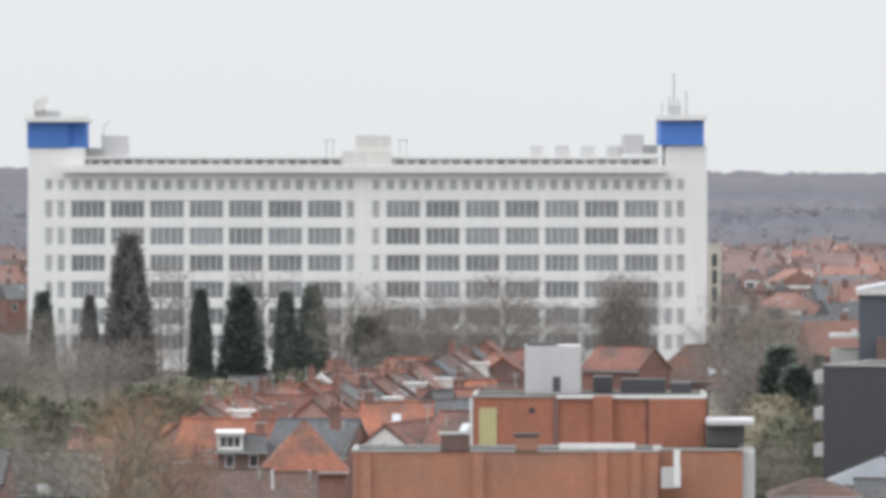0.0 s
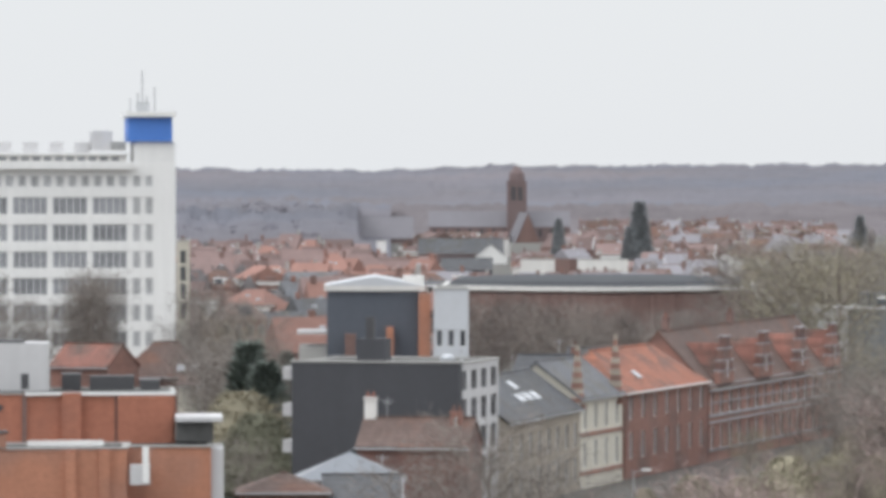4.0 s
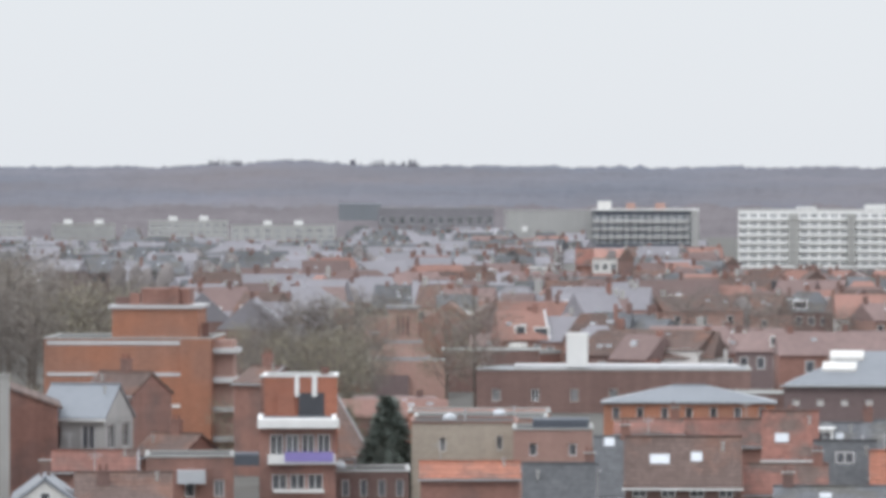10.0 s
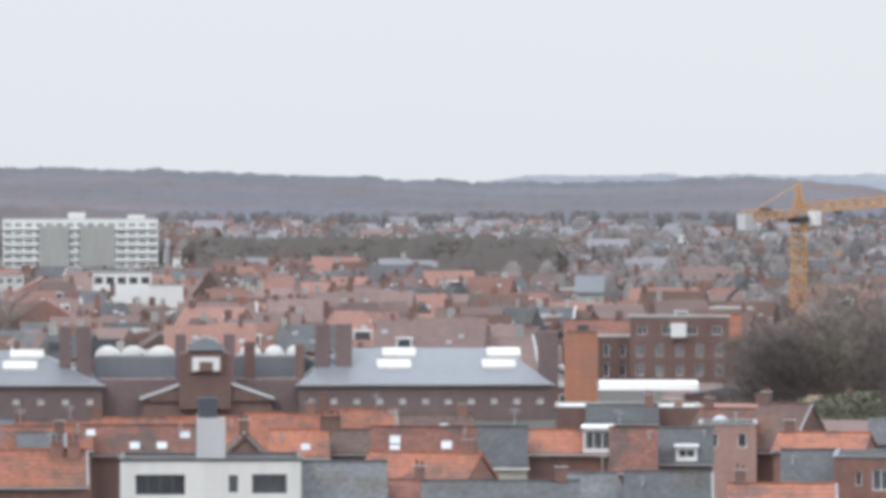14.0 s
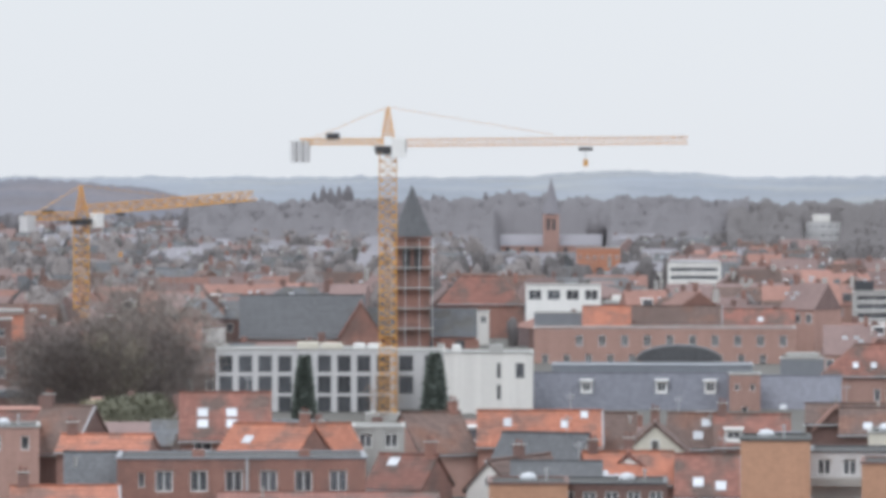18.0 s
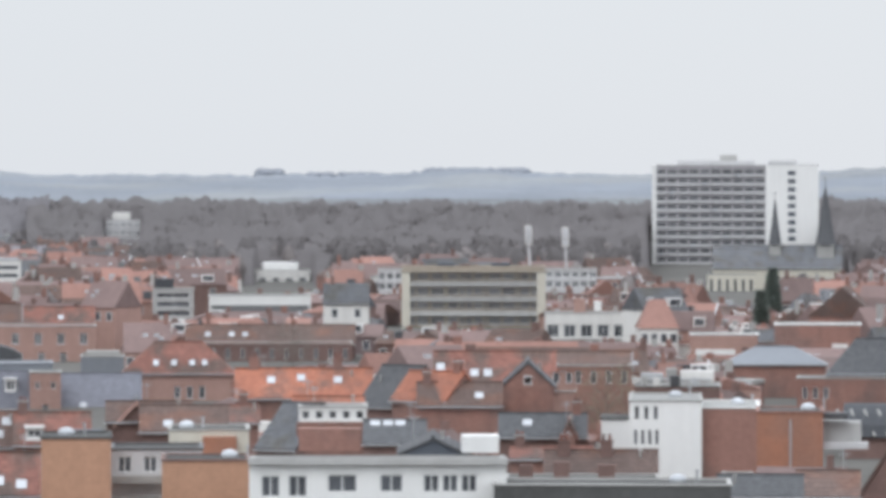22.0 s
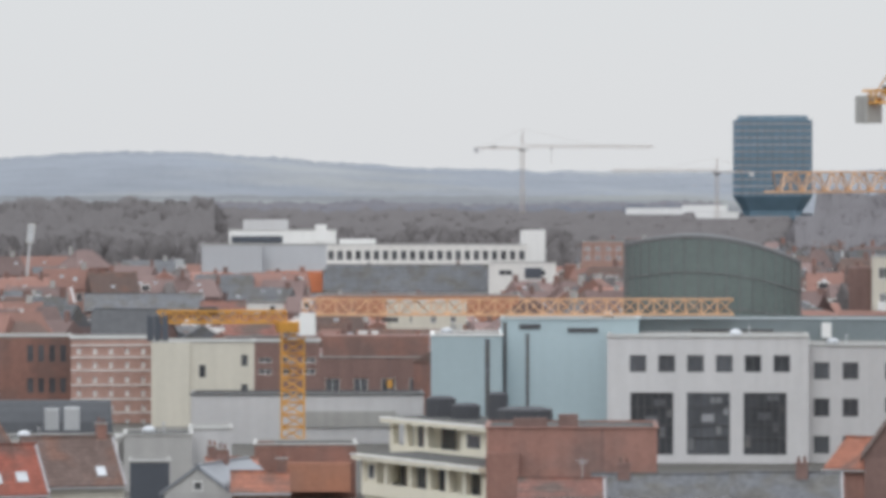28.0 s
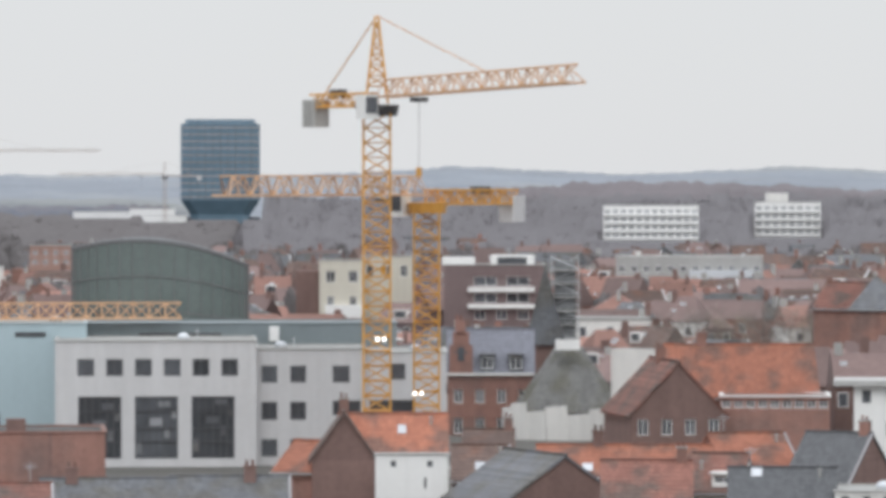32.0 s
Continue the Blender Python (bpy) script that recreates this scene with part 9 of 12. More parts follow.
# brown terrace, round hedge and trees beyond the prison
block('terrace_house', 'brown brick terraced town house', 'house', -3.08, 689.99, 0, 4.47, 10, 6.13, 'brick_brown', bands=[(3.51, 5.2, 2, 0.78, 0, 4.47), (0.74, 2.43, 2, 0.78, 0, 4.47)])
block('terrace_house', 'brown brick terrace with white windows', 'house', 5.69, 679.98, 0, 13.36, 10, 9.09, 'brick_brown', bands=[(6.74, 7.95, 4, 1.34, 0, 13.36), (3.85, 5.52, 5, 0.96, 0, 13.36), (1.27, 2.79, 5, 0.96, 0, 13.36)], extras=[('bay', -1.21, 0.91, -0.7, 0.7, 6.43, 8.33, 'white_paint')])
house('red brick house with a bright orange clay tile roof', 11.29, 699.91, 0, 6.01, 7.23, 5.67, 8.7, 'brick_red', 'orange_tile', 0, dorm=[(0.42, 0.05, 2.73, 1.25)])
house('red brick house with a weathered red clay tile roof', -5.54, 719.98, 0, 9.64, 7, 4.82, 7.38, 'brick_red', 'red_tile', 0)
house('grey rendered house with a grey zinc roof', -8.43, 899.96, 0, 5.02, 7, 7.82, 10.58, 'grey_render', 'zinc', 0)
tree('dense', 0, 13.66, 541.83, 11.09)
tree('twigs', 0, 20.08, 551.63, 16.18, wide=1.0)
tree('twigs', 1, 22.55, 559.55, 17.08, wide=1.0)
tree('twigs_grey', 0, 24.55, 555.46, 17.4, wide=0.9)
tree('twigs', 1, 27.0, 561.35, 16.55, wide=1.0)
tree('twigs', 0, 28.56, 549.26, 15.3, wide=0.9)
tree('dense', 0, 23.16, 544.51, 12.97, wide=1.1)
tree('dense', 0, 25.94, 539.38, 11.29, wide=1.1)
tree('twigs_olive', 1, 20.77, 537.6, 11.95, wide=1.0)
tree('dense', 0, 17.2, 547.73, 12.89, wide=1.1)
tree('dense', 0, 16.32, 539.75, 12.23, wide=1.1)
tree('dense', 0, 18.76, 540.67, 11.24)
tree('dense', 0, 15.06, 537.79, 10.73, wide=1.1)
tree('dense', 0, 17.51, 535.71, 10.67, wide=1.1)
tree('twigs', 0, 13.18, 559.84, 10.69, wide=1.2)
tree('twigs', 1, 16.44, 564.76, 11.68, wide=1.4)
tree('twigs_grey', 0, 18.79, 559.68, 11, wide=1.3)
tree('twigs', 1, 20.17, 554.63, 9.59, wide=1.2)
tree('twigs_grey', 0, 14.65, 544.8, 10.52, wide=1.3)
tree('twigs', 1, 11.93, 559.87, 9.12)
tree('twigs', 0, 17.23, 549.73, 10.36, wide=1.4)
tree('twigs_grey', 1, 24.94, 619.5, 11.02, wide=1.2)
tree('twigs', 0, 29.31, 639.33, 11.21, wide=1.2)
tree('twigs_grey', 1, 32.86, 639.16, 10.14, wide=1.2)
tree('twigs', 0, 35.27, 619, 8.94)
tree('twigs', 1, 25.71, 589.44, 9.15, wide=1.2)
tree('twigs_grey', 0, 29.14, 579.27, 8.16, wide=1.1)
tree('shrub', 1, 17.34, 499.7, 6.01, wide=1.5)
tree('shrub', 0, 19.37, 494.62, 6.5, wide=1.5)
tree('shrub', 0, 22.34, 499.5, 6.57, wide=1.5)
tree('shrub', 1, 15.35, 489.76, 5.61, wide=1.5)

street_row(-69.5, 449, -14.5, 455, 41, ('orange_tile', 'red_tile', 'brown_tile', 'orange_tile', 'slate'), ('brick_red', 'brick_brown', 'brick_pink'), 'small terraced house below the prison wall', eave=3.1, rise=2.5, wide=6.2)

# cranes, scaffolded church and building site
crane('orange tower crane above the bare trees', 25.45, 799.6, 21.09, 2.3, 50, 44, 13, 4.6, r=0.13, jib_rise=2.2, jib_side=1.5)
crane('tall orange tower crane with a long thin jib', 53.9, 582.51, 30.91, 1.9, -4, 34.6, 10.2, 3.8, jm='crane_pale', r=0.1, jib_side=0.85, drop=0.75, jib_rise=-0.45, trolley=0.66, rope=1.2)
quentin = church('red brick church with scaffolded tower and green spire', 76.56, 786.28, 0, 5.4, 19.06, 27.17, 20, 11, 3.37, 7.78, 'brick_red', 'slate', 0, cap='dark_slate')
part('scaffold_deck', vbox(-3.4, 3.4, -1.2, -0.2, 17.32, 17.5), 'concrete', quentin)
part('scaffold_deck', vbox(-3.4, 3.4, -1.2, -0.2, 14.16, 14.33), 'concrete', quentin)
part('scaffold_deck', vbox(-3.4, 3.4, -1.2, -0.2, 10.99, 11.17), 'concrete', quentin)
part('scaffold_deck', vbox(-3.4, 3.4, -1.2, -0.2, 7.82, 8), 'concrete', quentin)
part('scaffold_deck', vbox(-3.4, 3.4, -1.2, -0.2, 4.66, 4.83), 'concrete', quentin)
part('scaffold_pole', rod((-3.2, -1.1, 0), (-3.2, -1.1, 18.82), 0.07), 'galvanised', quentin)
part('scaffold_pole', rod((-1.1, -1.1, 0), (-1.1, -1.1, 18.82), 0.07), 'galvanised', quentin)
part('scaffold_pole', rod((1.1, -1.1, 0), (1.1, -1.1, 18.82), 0.07), 'galvanised', quentin)
part('scaffold_pole', rod((3.2, -1.1, 0), (3.2, -1.1, 18.82), 0.07), 'galvanised', quentin)
house('long church nave with a dark slate roof', 60.24, 797.73, 0, 19.82, 14.95, 3.07, 9.34, 'brick_red', 'dark_slate', 0, hip=0)
house('red brick house with a weathered red clay tile roof', 68.55, 787.02, 0, 6.61, 11, 3.37, 8.58, 'brick_red', 'red_tile', 1)
block('building_shell', 'unfinished pale concrete apartment block with empty windows', 'apartments', 45.82, 603.26, 0, 21.2, 12, 7.41, 'light_concrete', fr='dark_frame', bands=[(4.75, 6.74, 9, 1.62, 0, 21.2), (2.2, 4.31, 9, 1.62, 0, 21.2), (0.0, 1.87, 9, 1.62, 0, 21.2)], extras=[('timber_pack', -0.88, 1.69, 2, 4, 7.48, 8.22, 'cream_render'), ('timber_pack', 1.96, 4.52, 2, 4, 7.48, 8.09, 'cream_render'), ('roof_crate', 5.87, 7.22, 2, 3, 7.48, 8.09, 'white_paint'), ('roof_crate', 7.63, 9.25, 2, 3, 7.48, 8.02, 'white_paint')])
block('building_shell', 'recessed part of an unfinished apartment block', 'apartments', 60.12, 609.04, 0, 6.28, 12, 6.98, 'light_concrete', fr='dark_frame', bands=[(4.59, 6.5, 2, 1.73, 0, 6.28), (1.86, 4.04, 2, 1.73, 0, 6.28)])
block('building_shell', 'pale rendered end of an apartment block', 'apartments', 67.12, 596.23, 0, 10.58, 12, 7.17, 'old_white', fr='dark_frame', bands=[(4.23, 5.97, 1, 0.42, 5.02, 8.03), (1.68, 3.42, 1, 0.42, 5.02, 8.03), (4.23, 5.97, 1, 1, 8.03, 10.04)], extras=[('roof_crate', -4.29, -3.28, 2, 2, 7.24, 8.11, 'white_paint'), ('roof_crate', 0.07, 1.74, 3, 2, 7.24, 8.11, 'grey_render')])
tree('cypress', 1, 42.35, 558.4, 8.25, wide=1.1)
tree('cypress', 1, 56.75, 557.12, 8.5, wide=1.2)
tree('twigs_rust', 0, 50.92, 557.68, 6.49, wide=0.8)

# slate mansard, brick rows and roofs of the old town
house('long slate mansard building with small dormers', 85.05, 604.04, 0, 24.51, 10.28, -0.24, 4.07, 'brick_red', 'blue_slate', 0, dorm=[(0.29, 0.48, 1.36, 1.5), (0.66, 0.48, 1.36, 1.5), (0.9, 0.48, 1.36, 1.5)])
block('mansard_top', 'flat zinc top of a mansard building', 'building', 89.54, 615.52, 0, 24.57, 10, 4.92, 'zinc', roof='zinc', capm='zinc', z0=0)
block('stair_tower', 'narrow brick stair tower between slate roofs', 'tower', 98.49, 599.97, 0, 3.73, 7, 4.33, 'brick_pink', bands=[(2.43, 3.24, 2, 0.56, 0, 3.73), (-0.15, 0.53, 1, 0.75, 0, 3.73)])
house('red brick house with a grey slate roof', 105.76, 602.79, 0, 9.7, 12.11, -1.43, 3.66, 'brick_red', 'blue_slate', 0, sky=[(0.28, 0.26, 1)])
part('vault', loft([[(5.6 * math.cos(a_ * math.pi / 10), q_, 4.51 + 2.0 * math.sin(a_ * math.pi / 10)) for a_ in range(11)] for q_ in (0, 8)]), 'dark_slate', thing('barrel_roof', 'dark barrel-vaulted hall roof', 'hall', 96.94, 642.73))
part('wall', vbox(-4.8, 4.8, 0.2, 7.8, 0, 4.51), 'brick_brown', thing('brick_hall', 'brown brick hall under a barrel roof', 'hall', 97.24, 644.71))
block('long_row', 'long brick row with evenly spaced white windows', 'building', 112.72, 761.71, 0, 39.7, 10, 5.34, 'brick_pink', roof='red_tile', capm='grey_render', bands=[(2.59, 4.31, 10, 1.1, 5.16, 39.53), (-0.34, 1.38, 12, 0.99, 0, 39.7)])
house('red brick house with a bright orange clay tile roof', 106.65, 782.77, 0, 7.41, 7, 5.13, 7.97, 'brick_red', 'orange_tile', 0)
house('red brick house with a brown tile roof', 118.13, 786.17, 0, 14.37, 7.23, 4.81, 7.85, 'brick_red', 'brown_tile', 0)
house('red brick house with a weathered red clay tile roof', 130.75, 784.18, 0, 11.53, 7, 4.81, 7.4, 'brick_red', 'red_tile', 0, sky=[(0.54, 0.38, 1)])
block('shed', 'low pale metal shed', 'shed', 100.66, 793.64, 0, 8.03, 9, 6.82, 'zinc')
house('pinkish brick house with a weathered red clay tile roof', 118.33, 618.79, 0, 14.06, 8.46, 3.51, 7.06, 'brick_pink', 'red_tile', 0, hip=4, bands=[(0.27, 1.82, 3, 0.76, 6.12, 10.69)], sky=[(0.3, 0.26, 0.8), (0.46, 0.26, 0.8), (0.62, 0.26, 0.8), (0.73, 0.26, 0.8)])
block('roof_block', 'small flat grey roof lantern building', 'building', 112.51, 640.19, 0, 5.59, 6, 4.8, 'zinc', extras=[('lantern', -2.07, 2.28, 1, 4, 4.8, 5.52, 'concrete')])
block('far_block', 'orange brick flat-roofed block far off', 'building', 180.09, 1337.93, 0, 11.6, 12, 10.42, 'brick_orange', bands=[(7.41, 8.47, 6, 0.77, 0, 11.6)])
church('distant church with a slim slate spire', 235.91, 1885.3, 0, 6, 16.39, 30.39, 38, 14, 4.52, 8.76, 'brick_pink', 'purple_roof', 0, cap='purple_roof')
house('red brick house with a weathered red clay tile roof', 99.39, 894.5, 0, 15.27, 10.9, 6.1, 10.68, 'brick_red', 'red_tile', 0, hip=4)
block('flats', 'white modern flats with glass balconies', 'apartments', 111.36, 872.93, 0, 13.06, 10, 9.71, 'white_paint', bands=[(7.16, 8.93, 4, 2.29, 0, 13.06)])
block('flats', 'low white-edged flat block', 'apartments', 90.59, 855.22, 0, 11.52, 9, 5.59, 'old_white', bands=[(3.58, 4.92, 6, 0.96, 0, 11.52)])
block('flats', 'pale stacked flat-roofed house with dark bands', 'apartments', 174.94, 1136.62, 0, 12.06, 10, 9.54, 'old_white', roof='zinc', cap='', bands=[(7.49, 8.52, 1, 10.86, 0, 12.06), (5.69, 6.72, 1, 10.86, 0, 12.06)], extras=[('roof_vault', -5.52, 5.52, 1, 8, 9.29, 10.06, 'grey_metal')])
block('flats', 'grey flats with a black roof deck', 'apartments', 168.11, 884.16, 0, 7.33, 9, 8.31, 'grey_render', bands=[(6.71, 7.61, 1, 5.87, 0, 7.33), (5.1, 6.1, 1, 5.87, 0, 7.33), (3.49, 4.5, 1, 5.87, 0, 7.33)], extras=[('roof_deck', -3.36, 0.15, 2, 4, 8.42, 10.12, 'black_cladding')])
block('hall', 'long white flat roof edge over a dark shop front', 'hall', 199.47, 959.49, 0, 19.68, 12, 5.34, 'white_paint', extras=[('dark_front', -9.41, 9.41, -0.3, 0.3, 1.4, 3.48, 'grey_cladding')])
block('flats', 'white stepped flats standing in the wood', 'apartments', 307.3, 1707.57, 0, 11.5, 10, 14.6, 'light_concrete', gl='grey_glass', bands=[(12.4, 13.6, 5, 1.5, 0, 11.5), (9.6, 10.8, 5, 1.5, 0, 11.5)], extras=[('upper', -3.5, 2.4, 2, 6, 14.6, 17.2, 'old_white'), ('wing', 5.8, 9.6, 1, 8, 0, 12.2, 'light_concrete'), ('wing', -8.4, -5.8, 2, 8, 0, 11.2, 'light_concrete')])
block('flats', 'white stepped apartment house', 'apartments', 291.12, 1369.4, 0, 14.84, 12, 3.09, 'old_white', bands=[(-0.35, 1.06, 4, 1.86, 0, 14.84), (-2.69, -1.28, 4, 1.86, 0, 14.84)], extras=[('upper', -5.08, 4.3, 2, 6, 3.09, 5.12, 'white_paint')])
block('long_row', 'long brown brick row with white window heads', 'building', 158.52, 753.51, 0, 24.49, 10, 2.65, 'brick_brown', roof='red_tile', bands=[(0.33, 1.96, 11, 0.67, 0, 24.49)])
house('brown brick house with a brown tile roof', 160.37, 763.34, 0, 26.11, 7, 2.24, 4.96, 'brick_brown', 'brown_tile', 0, sky=[(0.13, 0.47, 1), (0.27, 0.47, 1), (0.35, 0.47, 1)])

# orange and brown roofs in front
house('red brick house with a weathered red clay tile roof', 25.85, 429.22, 0, 7.68, 8.56, 5.48, 9.08, 'brick_red', 'red_tile', 0, bands=[(4.52, 5.39, 2, 1.54, 0, 7.68)], sky=[(0.25, 0.53, 1.1), (0.57, 0.53, 1.1), (0.25, 0.28, 1.1), (0.57, 0.28, 1.1)])
house('red brick house with a bright orange clay tile roof', 27.49, 414.09, -25, 7.15, 7, 4.94, 7.14, 'brick_red', 'orange_tile', 0, sky=[(0.29, 0.43, 1)])
house('red brick house with a bright orange clay tile roof', 34.89, 423.57, 20, 4.79, 7, 4.31, 6.67, 'brick_red', 'orange_tile', 0)
block('rear_block', 'grey rear block with two windows', 'house', 38.81, 428.24, 0, 4.41, 7, 6.44, 'concrete', bands=[(4.76, 5.96, 2, 1.1, 0, 4.41)])
house('pinkish brick house with a brown tile roof', 45.81, 437.61, 25, 5.53, 7.61, 3.76, 6.95, 'brick_pink', 'brown_tile', 0)
house('red brick house with a bright orange clay tile roof', 53.66, 436.72, 0, 10.8, 7, 4.4, 7.1, 'brick_red', 'orange_tile', 0, sky=[(0.24, 0.62, 0.8), (0.7, 0.57, 0.8), (0.86, 0.87, 0.8)])
house('grey rendered house with a dark slate roof', 49.32, 407.02, -20, 7.3, 7, 4.11, 6.61, 'grey_render', 'dark_slate', 0, sky=[(0, 0.03, 1)])
house('brown brick house with a brown tile roof', 61.04, 440.79, 0, 3.23, 7, 3.75, 6.68, 'brick_brown', 'brown_tile', 0)
house('cream rendered house with a brown tile roof', 62.14, 425.49, 0, 5.37, 11, 4.29, 6.59, 'cream_render', 'brown_tile', 1)
house('brown brick house with a brown tile roof', 66.86, 434.89, 0, 4.27, 7, 4.25, 6.9, 'brick_brown', 'brown_tile', 0, sky=[(0.6, 0.29, 1), (0.77, 0.68, 1)])
house('red brick house with a weathered red clay tile roof', 71.55, 432.12, 0, 6.55, 7, 4.5, 6.9, 'brick_red', 'red_tile', 0, dorm=[(0.26, 0.11, 1.47, 1.08)])
house('brown brick house with a dark slate roof', 81.77, 447.59, 0, 3.66, 11, 5.36, 7.24, 'brick_brown', 'dark_slate', 1, trim='brick_pink')
house('brown brick house with a brown tile roof', 86.22, 441.66, 0, 10.29, 7, 4.99, 6.96, 'brick_brown', 'brown_tile', 0, sky=[(0.24, 0.23, 1)])
house('red brick house with a weathered red clay tile roof', 89.27, 435.95, 0, 2.48, 7, 5.98, 7.22, 'brick_red', 'red_tile', 0)
house('off-white rendered house with a brown tile roof', 43.11, 382.58, -25, 3.79, 11, 3.87, 5.86, 'old_white', 'brown_tile', 1)
house('red brick house with a bright orange clay tile roof', 54.89, 386.12, 10, 7.07, 7, 4.01, 6.15, 'brick_red', 'orange_tile', 0, sky=[(0.16, 0.22, 1), (0.28, 0.09, 1)])
house('red brick house with a weathered red clay tile roof', 60.07, 383.32, 0, 4.98, 7, 3.26, 6.04, 'brick_red', 'red_tile', 0, sky=[(0.35, 0.26, 1), (0.7, 0.17, 1)])
house('brown brick house with a dark slate roof', 47.35, 375.02, 0, 6.75, 7, 5.14, 6.07, 'brick_brown', 'dark_slate', 0)
house('off-white rendered house with a weathered red clay tile roof', 54.63, 388.17, 0, 2.84, 11, 4.98, 6.05, 'old_white', 'red_tile', 1)
block('low_block', 'tan brick flat-roofed house', 'house', 43.1, 357.41, 0, 5.62, 8, 5.77, 'brick_tan', roof='bitumen', capm='brick_brown')
block('low_block', 'brick house with a row of windows under a dark roof edge', 'house', 49.66, 361.61, 0, 7.94, 8, 5.48, 'brick_brown', roof='bitumen', capm='dark_frame', bands=[(4.17, 4.99, 5, 0.95, 0, 7.94)])
house('red brick house with a weathered red clay tile roof', 35.39, 378.35, -20, 4.51, 7, 4.26, 6.47, 'brick_red', 'red_tile', 0, sky=[(0.3, 0.74, 1)])
house('long low red-tiled roof', 28.14, 348.87, 0, 15.23, 7, 4.96, 5.41, 'brick_red', 'red_tile', 0)
block('apartment_block', 'tan brick apartment wall with a dark roof edge', 'apartments', 60.8, 356.86, 0, 4.97, 9, 8.8, 'brick_tan', roof='bitumen', capm='bitumen')
block('apartment_block', 'apartment front with recessed balconies and dark railings', 'apartments', 68.3, 365.68, 0, 6.73, 8, 7.46, 'light_concrete', roof='bitumen', capm='dark_frame', bands=[(5.8, 7.01, 2, 1.03, 0.08, 3.82)], extras=[('balcony', -3.36, 0.66, -1, 1, 5.05, 5.64, 'concrete'), ('balcony', -3.36, 0.66, -1, 1, 3.39, 4.14, 'concrete'), ('roof_hut', -6.6, -4.11, 4, 4, 8.13, 8.63, 'dark_cladding')])
block('apartment_block', 'blank tan brick gable apartment house', 'apartments', 69.49, 353.23, 0, 6.19, 8, 7.29, 'brick_tan', roof='bitumen', capm='brick_brown')
block('rear_house', 'low cream house with flat dark roof', 'house', 77.47, 392.43, 0, 6.34, 8, 7.51, 'cream_render', roof='bitumen', extras=[('brick_box', -0.49, 2.19, -1, 2, 5.64, 7.07, 'brick_orange')])
block('white_house', 'white-painted house with wide windows and a grey roof edge', 'house', 78.75, 338.97, 0, 17.71, 9, 7.71, 'white_paint', fr='white_frame', roof='bitumen', capm='grey_render', bands=[(5.46, 6.94, 2, 1.3, 0.54, 4.27), (5.77, 7.01, 1, 2.03, 5.28, 7.53), (5.77, 7.01, 1, 1.58, 8.85, 10.72), (5.77, 7.01, 3, 1.1, 11.88, 15.77)], extras=[('roof_box', 5.83, 8.39, 3, 3, 8.34, 9.5, 'white_paint'), ('brick_chimney', -5.51, -1.24, 4, 2, 8.41, 9.97, 'brick_red'), ('eave_band', -8.93, 8.93, -0.5, 0.5, 7.71, 8.18, 'grey_render')])
house('dark pyramid-roofed attic storey of a house', 88.12, 361.41, 0, 4.77, 11, 7.05, 8.13, 'dark_cladding', 'dark_slate', 1)
house('brown brick house with a brown tile roof', 82.84, 447.4, 0, 7.62, 7, 5.65, 7.13, 'brick_brown', 'brown_tile', 0)
house('brown brick house with a grey slate roof', 88.88, 420.71, -35, 4.1, 8.33, 4.52, 8.01, 'brick_brown', 'slate', 0)
house('red brick house with a bright orange clay tile roof', 95.38, 429.54, 0, 6.14, 7, 6.7, 8.17, 'brick_red', 'orange_tile', 0)
block('dormer_storey', 'white dormer storey with a row of windows', 'house', 93.57, 419.7, 0, 5.76, 7, 7.97, 'white_paint', bands=[(7.01, 7.69, 5, 0.69, 0, 5.76)], extras=[('brick_front', -3.07, 3.07, -0.12, 0.12, -0.77, 6.77, 'brick_red')])
house('brown brick house with a dark slate roof', 95.27, 403.92, 0, 5.09, 7, 5.67, 7.27, 'brick_brown', 'dark_slate', 0, sky=[(0.18, 0.85, 1), (0.39, 0.85, 1), (0.59, 0.85, 1)])
house('red brick house with a bright orange clay tile roof', 106.02, 488.63, 0, 13.5, 7, 5.88, 8.42, 'brick_red', 'orange_tile', 0, sky=[(0.26, 0.56, 1), (0.48, 0.64, 1), (0.75, 0.56, 1)], chims=[(0.13, 0.5, 1.2, 'brick_red'), (0.75, 0.5, 1.2, 'brick_red')])
house('brown brick house with a dark slate roof', 111.02, 477.26, -35, 5.01, 8.54, 5.48, 9.06, 'brick_brown', 'dark_slate', 0)
house('red brick house with a bright orange clay tile roof', 112.4, 466.65, -30, 5.88, 7, 6.46, 8.89, 'brick_red', 'orange_tile', 0)
house('red brick house with a weathered red clay tile roof', 124.38, 484.28, 0, 12, 8.06, 6.72, 10.1, 'brick_red', 'red_tile', 0, sky=[(0.33, 0.38, 1), (0.44, 0.38, 1), (0.05, 0.54, 1)])
house('red brick house with a dark slate roof', 123.71, 468.96, 0, 4.98, 11, 7.49, 9.73, 'brick_red', 'dark_slate', 1)
house('red brick house with a brown tile roof', 115.68, 463.79, 0, 8, 7, 6.01, 7.9, 'brick_red', 'brown_tile', 0, sky=[(0.73, 0.38, 1)])
house('brown brick house with a dark slate roof', 113.49, 425.11, 0, 7.61, 7, 4.98, 6.69, 'brick_brown', 'dark_slate', 0, sky=[(0.32, 0.55, 1)])
house('red brick house with a weathered red clay tile roof', 109.01, 405.61, 0, 6.8, 7, 4.1, 4.79, 'brick_red', 'red_tile', 0)
house('red brick house with a weathered red clay tile roof', 114.42, 419.68, 0, 0.97, 11, 5.23, 6.19, 'brick_red', 'red_tile', 1)
block('house', 'small pink brick town house', 'house', 130.84, 482.58, 0, 2.51, 8, 6.44, 'brick_pink', bands=[(7.28, 8.39, 2, 0.63, 0, 2.51)])
